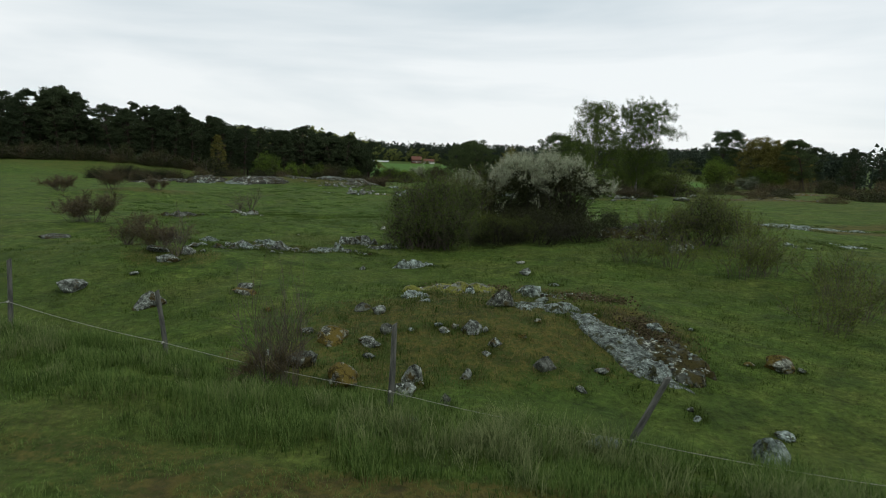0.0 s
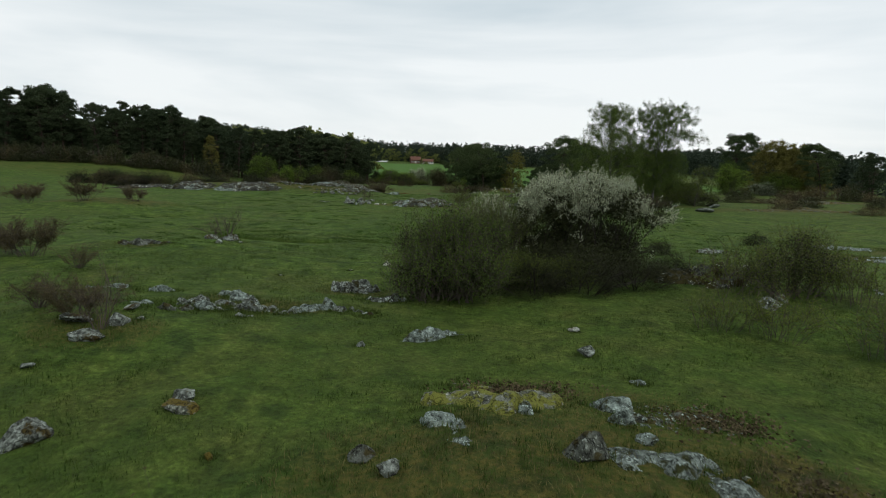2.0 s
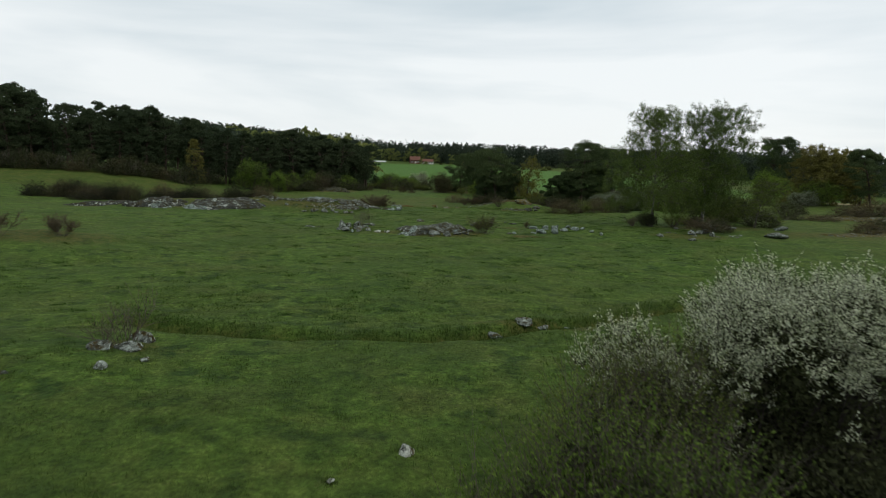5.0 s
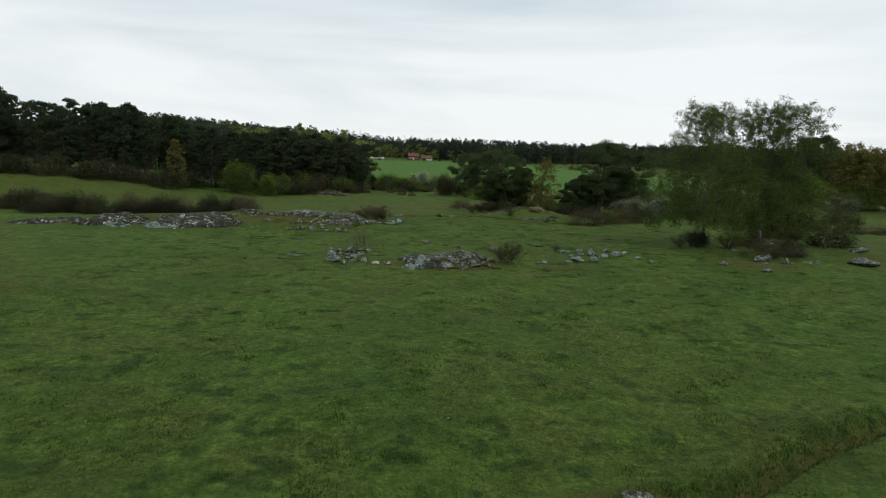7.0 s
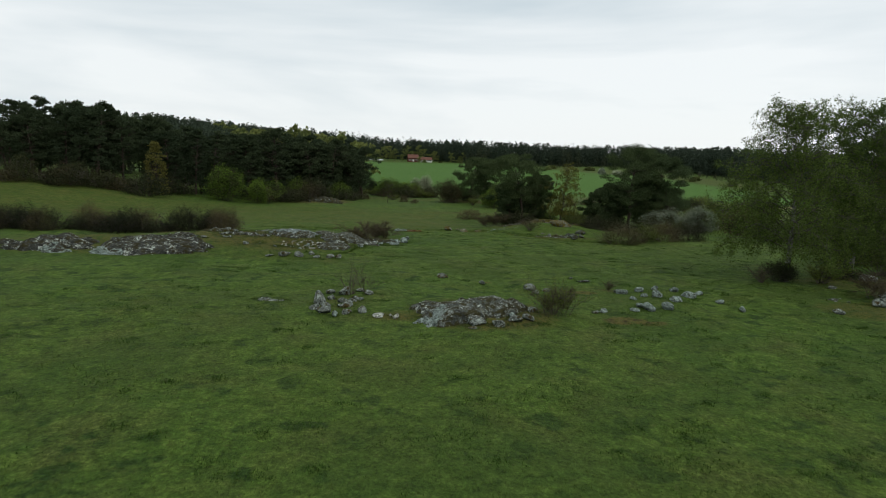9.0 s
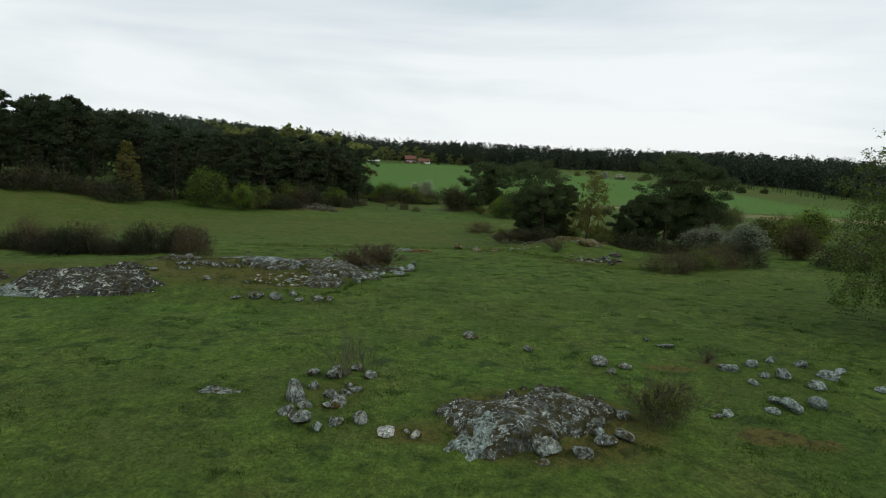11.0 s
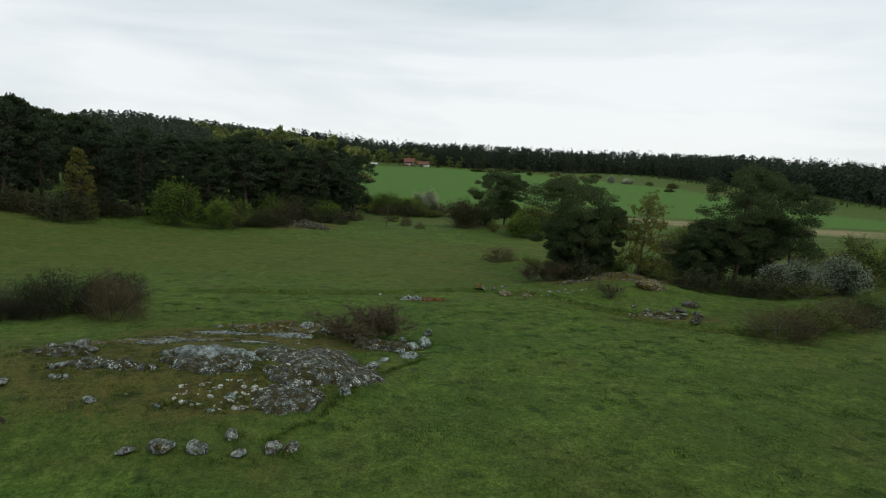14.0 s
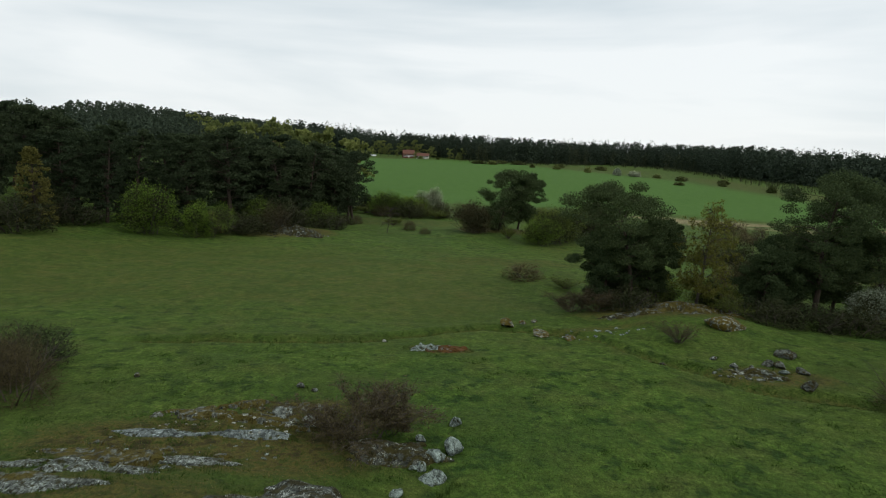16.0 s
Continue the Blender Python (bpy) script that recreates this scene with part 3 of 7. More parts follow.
STONES = {}
for key, material in (("grey", ROCK), ("moss", ROCK_MOSSY), ("pale", ROCK_PALE), ("white", ROCK_WHITE), ("dark", ROCK_DARK)):
    STONES[key] = []
    for k in range(5):
        me = boulder_mesh(11 + k, (1.0, 0.8, 0.9, 0.7, 1.05)[k])
        me.materials.append(material)
        STONES[key].append(me)
        me = boulder_mesh(31 + k, (0.9, 0.75, 1.0, 0.8, 0.95)[k], 3)
        me.materials.append(material)
        STONES[key].append(me)
STONE_LABEL = {"dark": "dark grey mossy boulder sunk in turf", "grey": "weathered grey boulder with lichen, sunk in turf", "moss": "grey boulder grown over with golden brown moss",
               "pale": "pale grey lichen-covered boulder lying in grass", "white": "small bright white stone lying in short turf"}


def boulder(x, y, w, h, key="grey", group="boulders on the pasture", seed=0):
    r = np.random.default_rng(int(abs(x) * 131 + abs(y) * 977 + seed))
    ob = new("boulder", STONES[key][2 * r.integers(5) + (1 if y > 62 else 0)])
    ROCKS.append((x, y + 0.3 * w, w))
    dz = w * r.uniform(0.75, 1.05)
    hh = h * 1.25
    ob.matrix_basis = pose(x, y + dz * 0.35, lz(x, y + dz * 0.35) + h * 0.17, r.uniform(-12, 12), r.uniform(-12, 12), r.uniform(0, 360)) @ Matrix.Diagonal((w * 1.12, dz * 1.12, hh, 1))
    big = "large " if w > 0.85 else ""
    return tagged(ob, big + STONE_LABEL[key], "boulder", group)


def outcrop(x, y, rx, ry, h, turn=0.0, material=None, label="", seed=1, rough=1.0, cracks=1.0, wave=0.55, of=None, patch=0.0):
    """A swell of bare bedrock: a low dome with ledges and cracks, running out under the turf."""
    n = int(min(90, max(40, 24 * max(rx, ry))))
    u = np.linspace(-1.25, 1.25, n)
    a, b = np.meshgrid(u, u)
    t = radians(turn)
    wx, wy = x + rx * a * math.cos(t) - ry * b * math.sin(t), y + rx * a * math.sin(t) + ry * b * math.cos(t)
    rad = np.hypot(a, b) + 0.26 * value_noise(a * 2.2 + seed, b * 2.2, seed) + 0.14 * value_noise(a * 5.5, b * 5.5, seed + 3)
    flat = np.clip((1 - rad) * 2.0, 0, 1) ** 0.6 if wave > 0.4 else np.sqrt(np.clip(1 - rad * rad, 0, 1))
    size = max(0.35, 0.45 * min(rx, ry))
    hump = value_noise(wx / size + seed, wy / size, seed + 6)
    lump = 0.07 * value_noise(wx / 0.45, wy / 0.45, seed) + 0.045 * value_noise(wx / 0.2, wy / 0.2, seed + 1) + 0.02 * value_noise(wx / 0.09, wy / 0.09, seed + 2)
    crack = np.abs(value_noise(wx / 0.9 + 3, wy / 0.5, seed + 4))
    lump -= 0.09 * cracks * np.clip(1 - crack / 0.10, 0, 1)
    step = value_noise(wx / 1.5, wy / 0.9, seed + 5) * 3
    ledge = 0.07 * (np.floor(step) + ease((step - np.floor(step)) * 6 - 5))
    z = land(wx, wy) + h * flat * (0.72 + wave * hump) + (lump + ledge * 0.8) * rough * min(1.0, 0.3 + h) * np.clip(flat * 2, 0, 1) - 0.10 * h - 0.03 - 0.7 * np.clip(rad - 0.85, 0, 1)
    ROCKS.extend((x + math.cos(k) * rx * 0.95, y + math.sin(k) * ry * 0.95, 0.5) for k in np.arange(0, 6.28, 0.8 / max(0.6, (rx + ry) * 0.5)))
    if patch:
        cell = 0.42 if rx < 1.2 else 1.1
        gap = ease(2.6 * (value_noise(wx / cell + seed, wy / (0.62 * cell), seed + 9) + 0.5 * value_noise(wx / 0.17, wy / 0.13, seed + 8)) + 0.35)
        z = z - patch * gap * (0.75 * h * flat + 0.05)
    verts = np.stack([wx, wy, z], -1).reshape(-1, 3)
    if of:
        verts = verts - np.array(of.location)
    i = (np.arange(n - 1)[:, None] * n + np.arange(n - 1)[None]).ravel()
    me = mesh_from("bedrock_outcrop", verts, np.stack([i, i + 1, i + n + 1, i + n], 1), True)
    if of:
        return child("slab" if "slab" in label or "ledge" in label else "bedrock", me, material or BEDROCK, of, label)
    me.materials.append(material or BEDROCK)
    return tagged(new("bedrock_outcrop", me), label or "low swell of grey bedrock with lichen and moss", "rock outcrop", "bedrock outcrops")


def outcrop_root(label, x, y):
    root = empty("rock_outcrop", label, "rock outcrop", "bedrock outcrops")
    root.location = (x, y, lz(x, y))
    return root


# the knoll behind the fence
KNOLL_ROCK = outcrop_root("curving ridge of pale lichen-covered bedrock on a knoll", 5.5, 26.5)
DOME_ROCK = outcrop_root("rock dome with white chips inside a stone ring", -1.1, 88.9)
RISE_ROCK = outcrop_root("large rounded rock outcrop with white lichen and golden moss", -16.5, 111.5)
FACE_ROCK = outcrop_root("long dark rock face with white lichen sheets", -33.0, 105.0)
HUMP_ROCK = outcrop_root("grassy rock hump under pines with bare crown", 11.0, 146.0)
outcrop(6.0, 25.6, 0.52, 2.3, 0.22, 22, RIDGE, "long ridge of pale lichen-covered bedrock in turf", 2, 0.8, 1.0, 0.45, of=KNOLL_ROCK)
outcrop(4.6, 27.5, 1.2, 0.38, 0.24, -12, RIDGE, "pale ledge of cracked bedrock on the knoll", 3, 1.4, of=KNOLL_ROCK)
outcrop(6.9, 25.2, 0.6, 1.3, 0.22, 12, BEDROCK, "broken grey bedrock beside the pale ridge", 5, 1.4, of=KNOLL_ROCK)
outcrop(1.55, 28.55, 0.35, 0.95, 0.24, 25, ROCK_PALE, "narrow pale ledge beside golden moss", 6, 1.4)
outcrop(2.4, 30.2, 1.4, 1.2, 0.26, 0, MOSS_GOLD, "flat rock under thick golden-green moss", 7, 1.1, 1.0, 0.6)
outcrop(5.8, 29.3, 1.1, 0.6, 0.12, -8, BEDROCK, "low stony rock patch strewn with dead leaves", 8, 1.4)
# slabs in front of the thorn bushes
for lx, ly, lw, ld, lh, turn, bare, rock in ((-5.75, 36.1, 0.55, 0.34, 0.34, 12, 0.6, LEDGE), (-5.3, 35.75, 0.42, 0.26, 0.28, -15, 0.3, ROCK_PALE), (-6.0, 35.4, 0.55, 0.24, 0.22, 4, 0.7, ROCK_DARK), (-3.85, 36.2, 0.95, 0.46, 0.42, -6, 0.45, LEDGE),
                                             (-4.3, 35.95, 0.45, 0.26, 0.30, 18, 0.2, ROCK_PALE), (-2.5, 36.6, 0.85, 0.40, 0.48, 14, 0.25, ROCK_PALE), (-1.5, 36.75, 0.55, 0.28, 0.28, -10, 0.5, LEDGE), (-5.35, 37.7, 0.58, 0.32, 0.34, 4, 0.4, ROCK_PALE), (-0.65, 38.5, 0.75, 0.34, 0.28, -6, 0.7, LEDGE)):
    outcrop(lx, ly, lw * 1.1, ld, lh, turn, rock, "broken ledge of grey and white layered bedrock in turf", int(40 + 7 * lw + 3 * ly), 1.1, 1.3, 0.42, patch=bare)
outcrop(-1.75, 40.1, 1.0, 0.60, 0.42, -6, LEDGE, "rounded grey rock hump with pale lichen", 14, 1.5, 1.2, 0.3, patch=0.5)
outcrop(1.15, 34.75, 0.95, 0.30, 0.34, 32, ROCK_PALE, "tilted pale slab sunk in turf", 16, 1.1)
outcrop(11.6, 41.3, 2.3, 1.1, 0.60, 22, BEDROCK, "mossy rock bank with loose grey stones", 17, 1.4)
outcrop(-12.8, 47.5, 1.15, 0.40, 0.48, 4, ROCK_DARK, "low mossy rock like a fallen log", 18, 1.2)
for sx, sy, sw, sh, turn in ((-7.1, 35.7, 0.5, 0.2, 10), (-4.7, 37.1, 0.5, 0.24, -6), (-0.8, 36.5, 0.2, 0.2, 15), (-3.2, 35.9, 0.35, 0.18, -12), (-4.0, 35.2, 0.3, 0.18, 20), (-5.0, 36.4, 0.4, 0.2, 0), (-9.3, 38.4, 0.8, 0.22, 6), (-7.7, 38.2, 0.55, 0.2, -8), (-4.8, 35.7, 0.3, 0.16, 0)):
    outcrop(sx, sy, sw, sw * 0.45, sh, turn, ROCK_PALE if sw > 0.45 else ROCK, "small broken piece of layered bedrock in turf", int(60 + 10 * sw - sx), 1.5)
# flat bare rock on the pasture towards the birches
for fx, fy, fw, fd, fh, turn in ((26.6, 51.8, 3.4, 1.7, 0.30, 6), (28.9, 61.0, 2.8, 1.2, 0.28, -4), (18.0, 39.9, 1.6, 0.8, 0.22, 8), (20.5, 40.9, 1.5, 0.7, 0.22, -6), (22.5, 48.0, 1.8, 0.9, 0.24, 0), (33.0, 55.0, 3.0, 1.4, 0.32, 4), (38.0, 58.0, 3.2, 1.4, 0.34, -3)):
    outcrop(fx, fy, fw, fd, fh * 0.6, turn, ROCK_PALE, "flat pale rock sheet among brown moss", int(fx * 3), 0.6, 0.6, 0.6, patch=1.0)
outcrop(46.0, 96.0, 7.0, 2.4, 0.34, 4, BEDROCK_GOLD, "long low mossy rock bank behind pasture", 23, 0.5, 0.5, 0.6)
outcrop(60.0, 118.0, 9.0, 3.0, 0.5, -4, BEDROCK_GOLD, "long low mossy rock bank behind pasture", 24, 0.5, 0.5, 0.6)
# the dome inside the stone ring
outcrop(-1.7, 88.7, 3.0, 2.3, 1.10, 38, BEDROCK_SPOT, "rock dome with white chips and brown heath", 25, 0.3, 0.4, 0.25, of=DOME_ROCK)
outcrop(-3.1, 87.2, 1.5, 1.0, 0.55, 40, ROCK_PALE, "pale foot of the rock dome", 26, 1.2, of=DOME_ROCK)
outcrop(-13.1, 90.6, 1.0, 0.4, 0.10, 5, ROCK, "flat grey rock level with turf", 27, 0.8)
# the large outcrop on the rise
outcrop(-11.9, 113.3, 2.9, 3.1, 0.76, -12, BEDROCK_SPOT, "large rounded dome of dark rock with white lichen spots", 28, 0.28, 0.4, 0.2, of=RISE_ROCK)
outcrop(-12.7, 109.5, 1.7, 1.2, 0.34, 30, BEDROCK_SPOT, "dark lobe of the rock dome with pale chips", 32, 0.5, 0.5, 0.3, of=RISE_ROCK)
outcrop(-16.7, 111.7, 2.6, 1.0, 0.44, -4, BEDROCK_SPOT, "dark rock face under the pale slab", 29, 0.5, 0.6, 0.3, of=RISE_ROCK)
outcrop(-17.0, 112.6, 2.5, 0.75, 0.58, -4, SLAB, "smooth pale rock slab along the crest", 30, 0.15, 0.3, 0.14, of=RISE_ROCK)
outcrop(-20.6, 110.9, 2.0, 0.7, 0.38, 3, BEDROCK_SPOT, "grey rib of mossy bedrock", 31, 0.6, 0.6, 0.4, of=RISE_ROCK)
for k, (wx, wy, wr, wd, wt) in enumerate(((-15.9, 109.9, 0.55, 0.26, 20), (-15.0, 109.3, 0.45, 0.24, -30), (-16.3, 108.6, 0.5, 0.22, 10), (-15.3, 108.3, 0.6, 0.26, 35), (-14.2, 108.9, 0.42, 0.22, -15), (-14.3, 110.4, 0.6, 0.34, 25),
                                          (-13.9, 111.4, 0.45, 0.25, -20), (-17.2, 108.1, 0.4, 0.2, 0), (-10.4, 110.6, 0.4, 0.3, 40), (-21.9, 109.4, 0.5, 0.28, 5), (-19.1, 108.9, 0.4, 0.22, -10), (-22.8, 110.2, 0.7, 0.3, 8))):
    outcrop(wx, wy, wr * 0.9, wd * 0.9, 0.18, wt, ROCK_PALE if k < 9 else ROCK, "white lichen-covered rock breaking through brown moss" if k < 9 else "small grey rock breaking through rough grass", 300 + k, 1.4, patch=0.9)
outcrop(-26.4, 105.4, 4.4, 1.9, 0.90, 8, BEDROCK_WHITE, "dark rock face with white lichen sheets", 33, 0.4, 0.6, 0.3, of=FACE_ROCK)
outcrop(-35.0, 105.2, 4.0, 1.6, 0.90, -2, BEDROCK_WHITE, "dark rock face with white lichen sheets", 34, 0.4, 0.6, 0.3, of=FACE_ROCK)
outcrop(-29.5, 103.7, 2.0, 0.55, 0.40, 4, ROCK_PALE, "white lichen-covered foot of the rock face", 35, 1.2, of=FACE_ROCK)
outcrop(-34.0, 103.8, 1.7, 0.5, 0.40, -4, ROCK_PALE, "white lichen-covered foot of the rock face", 36, 1.2, of=FACE_ROCK)
outcrop(-42.5, 106.0, 3.6, 1.4, 0.70, 0, BEDROCK_WHITE, "dark rock face with white lichen sheets", 37, 0.4, 0.6, 0.3, of=FACE_ROCK)
outcrop(-15.4, 121.4, 2.0, 0.6, 0.20, 2, SLAB, "flat wet slab among golden moss", 38, 0.7)
outcrop(-19.6, 117.0, 2.6, 0.8, 0.24, -4, LEDGE, "flat wet slab among golden moss", 39, 0.7)
outcrop(-16.0, 123.6, 4.6, 1.8, 0.42, 3, BEDROCK_GOLD, "flat rock carpeted with golden moss", 40, 0.7, 0.6, 0.3, patch=1.0)
outcrop(-19.4, 118.6, 3.4, 1.2, 0.34, -3, BEDROCK_GOLD, "low rock under golden moss", 48, 0.6, 0.4, 0.3, patch=1.0)
outcrop(-22.8, 115.4, 2.4, 0.9, 0.30, 4, BEDROCK_GOLD, "low rock under golden moss", 49, 0.6, 0.4, 0.3)
outcrop(-20.3, 114.9, 2.2, 0.6, 0.30, -2, LEDGE, "smooth grey slab in the moss", 50, 0.15, 0.3, 0.14, of=RISE_ROCK)
outcrop(-23.6, 112.0, 1.5, 0.8, 0.34, 4, BEDROCK, "low dark bedrock with pale lichen in turf", 51, 0.6, 0.7, 0.45)
outcrop(-25.4, 108.6, 1.4, 0.8, 0.32, -6, BEDROCK_WHITE, "low dark bedrock with white lichen in turf", 52, 0.6, 0.7, 0.45)
outcrop(-22.8, 117.3, 1.5, 0.5, 0.24, 3, LEDGE, "narrow grey slab in the moss", 53, 0.2, 0.3, 0.2)
outcrop(-16.8, 118.2, 1.7, 0.55, 0.26, -4, LEDGE, "narrow grey slab in the moss", 54, 0.2, 0.3, 0.2)
outcrop(-19.2, 121.0, 1.9, 0.55, 0.24, 2, SLAB, "narrow grey slab in the moss", 55, 0.2, 0.3, 0.2)
outcrop(-12.6, 122.6, 1.8, 0.7, 0.30, -8, BEDROCK, "low dark bedrock with pale lichen in turf", 56, 0.6, 0.7, 0.45)
outcrop(-9.4, 120.3, 2.2, 1.3, 0.45, -10, BEDROCK, "rounded rock end of the outcrop", 41, 0.45, 0.5, 0.3)
outcrop(-8.4, 135.3, 1.3, 0.55, 0.36, 24, ROCK_PALE, "white slab beside rust-brown moss", 42, 1.0)
outcrop(-7.2, 135.2, 1.7, 0.9, 0.26, 20, RUST_MOSS, "low rock under rust-brown moss", 142, 0.8)
# the hump under the pines
outcrop(11.2, 132.0, 2.2, 1.1, 0.40, -10, BEDROCK, "broken grey rock with stones on the slope", 43, 1.4)
outcrop(12.5, 147.0, 5.5, 3.2, 0.75, 5, BEDROCK_GOLD, "grassy rock hump with bare crown", 44, 0.6, 0.4, 0.3, of=HUMP_ROCK, patch=1.0)
outcrop(7.4, 144.4, 2.2, 0.8, 0.30, 6, BEDROCK, "bare grey rock shelf on the hump", 45, 1.0, of=HUMP_ROCK)
outcrop(-29.0, 189.5, 5.0, 2.4, 0.9, -30, BEDROCK, "stony bank at the edge of the wood", 47, 1.4)

# boulders: x, y, width, height
KNOLL = ((-8.2, 29.3, 0.85, 0.46), (-5.5, 28.2, 0.84, 0.54), (-14.4, 38.0, 1.15, 0.34), (-7.3, 31.1, 0.3, 0.18), (-6.92, 32.4, 0.85, 0.3), (0.18, 27.75, 0.45, 0.24), (0.68, 27.2, 0.41, 0.27),
         (-0.82, 26.0, 0.33, 0.22), (1.0, 25.6, 0.37, 0.3), (0.71, 25.0, 0.58, 0.25), (0.78, 24.5, 0.31, 0.13), (-0.38, 23.7, 0.68, 0.4), (1.73, 23.3, 0.45, 0.45), (1.6, 22.5, 0.45, 0.34),
         (2.3, 22.2, 0.22, 0.28), (2.85, 25.6, 0.47, 0.3), (3.33, 25.1, 0.35, 0.23), (4.25, 24.2, 0.54, 0.35), (2.7, 23.7, 0.3, 0.22), (4.8, 23.5, 0.25, 0.15), (6.57, 22.9, 0.17, 0.1), (3.63, 27.4, 0.76, 0.62))
for k, row in enumerate(KNOLL):
    boulder(*row, "dark" if k == len(KNOLL) - 1 or k % 3 == 2 else "grey")
for row in ((-0.13, 25.3, 0.95, 0.36), (0.52, 22.9, 0.78, 0.48), (9.1, 24.6, 0.68, 0.40), (-3.4, 29.4, 0.7, 0.22), (11.6, 41.4, 0.5, 0.3)):
    boulder(*row, "moss")
for row in ((2.12, 26.0, 0.24, 0.13), (1.54, 25.8, 0.19, 0.1), (4.61, 29.5, 0.81, 0.36), (4.76, 28.1, 0.45, 0.22), (7.15, 26.5, 0.5, 0.28), (8.1, 26.9, 0.2, 0.09), (5.62, 31.3, 0.37, 0.11), (7.0, 20.9, 0.55, 0.42), (7.75, 22.0, 0.36, 0.17),
            (4.52, 20.7, 0.56, 0.22), (6.56, 22.6, 0.21, 0.09), (2.94, 29.3, 0.38, 0.26), (5.65, 31.3, 0.3, 0.15), (4.6, 28.9, 0.5, 0.3)):
    boulder(*row, "pale")
for row in ((-7.7, 33.3, 0.82, 0.35), (-6.65, 33.4, 0.6, 0.42), (-6.3, 34.0, 0.22, 0.12), (-7.0, 34.7, 0.52, 0.2), (-0.62, 33.6, 0.3, 0.17), (4.98, 33.4, 0.6, 0.33), (-3.5, 29.8, 0.5, 0.25), (11.9, 37.9, 0.96, 0.4), (12.6, 38.6, 0.6, 0.3),
            (-10.7, 50.1, 0.75, 0.42), (-10.0, 50.3, 1.0, 0.36), (-10.2, 51.6, 0.9, 0.4), (-9.67, 48.3, 0.38, 0.26), (1.72, 55.4, 0.82, 0.3), (3.1, 56.7, 0.8, 0.36), (3.9, 57.0, 0.57, 0.23), (4.95, 57.0, 0.5, 0.23), (-8.9, 49.3, 0.3, 0.12),
            (14.4, 48.5, 1.3, 0.26), (32.8, 92.2, 2.4, 0.8), (15.6, 49.6, 0.6, 0.2)):
    boulder(*row, "grey")
for row in ((5.0, 35.2, 0.36, 0.17), (-1.0, 44.2, 0.5, 0.22), (-2.4, 43.2, 0.2, 0.09), (-4.9, 42.0, 0.22, 0.08), (-6.4, 87.1, 0.8, 0.2), (-5.4, 87.1, 0.36, 0.3), (-5.7, 87.4, 0.22, 0.15), (-11.2, 136.5, 0.36, 0.28), (-1.3, 62.0, 0.14, 0.06)):
    boulder(*row, "white")
RING = ((-10.02, 89.9, 0.95, 1.0), (-10.05, 88.7, 0.57, 0.36), (-9.4, 88.0, 0.92, 0.5), (-9.46, 89.2, 0.6, 0.38), (-8.96, 92.3, 0.9, 0.9), (-9.54, 91.2, 0.55, 0.45), (-8.8, 90.2, 0.62, 0.48), (-8.18, 88.0, 0.66, 0.38),
        (-7.34, 88.1, 0.66, 0.4), (-7.45, 92.3, 0.64, 0.44), (-8.16, 93.3, 0.7, 0.34), (-8.38, 89.5, 0.88, 0.36), (-9.9, 92.6, 0.6, 0.4), (-8.2, 91.4, 0.4, 0.3),
        (-1.26, 86.2, 1.1, 0.56), (-0.1, 86.2, 0.68, 0.66), (0.87, 86.9, 0.9, 0.47), (1.6, 87.4, 0.73, 0.48), (-1.46, 85.7, 0.5, 0.2), (2.04, 89.0, 0.6, 0.36), (2.8, 94.9, 1.0, 0.6), (2.92, 93.9, 0.52, 0.38), (3.87, 94.7, 0.62, 0.36),
        (8.82, 95.2, 0.95, 0.55), (10.3, 95.9, 0.64, 0.46), (10.1, 94.5, 0.5, 0.4), (10.95, 94.4, 0.75, 0.58), (12.57, 95.8, 0.64, 0.41), (13.0, 94.4, 1.0, 0.58), (11.55, 96.6, 0.58, 0.37), (9.16, 90.6, 0.95, 0.64), (10.35, 90.9, 0.7, 0.7),
        (11.75, 93.0, 0.87, 0.4), (8.87, 91.3, 0.6, 0.38), (8.18, 90.3, 0.65, 0.3), (6.37, 90.0, 0.56, 0.25), (5.84, 89.8, 0.4, 0.2), (14.0, 95.1, 0.55, 0.4))
for row in RING:
    boulder(*row, "grey" if row[0] < 6 else "pale", "stones of the old stone ring")
for row in ((-2.91, 98.8, 1.07, 0.4), (-0.21, 97.2, 0.37, 0.45), (7.06, 98.3, 1.1, 0.24), (6.37, 99.3, 0.34, 0.23), (33.4, 93.3, 1.7, 0.68), (22.7, 88.5, 0.73, 0.42), (20.6, 91.0, 0.76, 0.43), (30.0, 101.9, 1.3, 0.64),
            (24.6, 93.0, 1.0, 0.7), (25.6, 94.0, 0.8, 0.55), (26.8, 95.2, 1.2, 0.6), (26.2, 92.2, 0.7, 0.6), (28.2, 97.0, 0.9, 0.7), (31.5, 99.5, 1.0, 0.5), (36.5, 98.5, 1.6, 0.7), (25.0, 98.5, 0.6, 0.4)):
    boulder(*row, "grey")
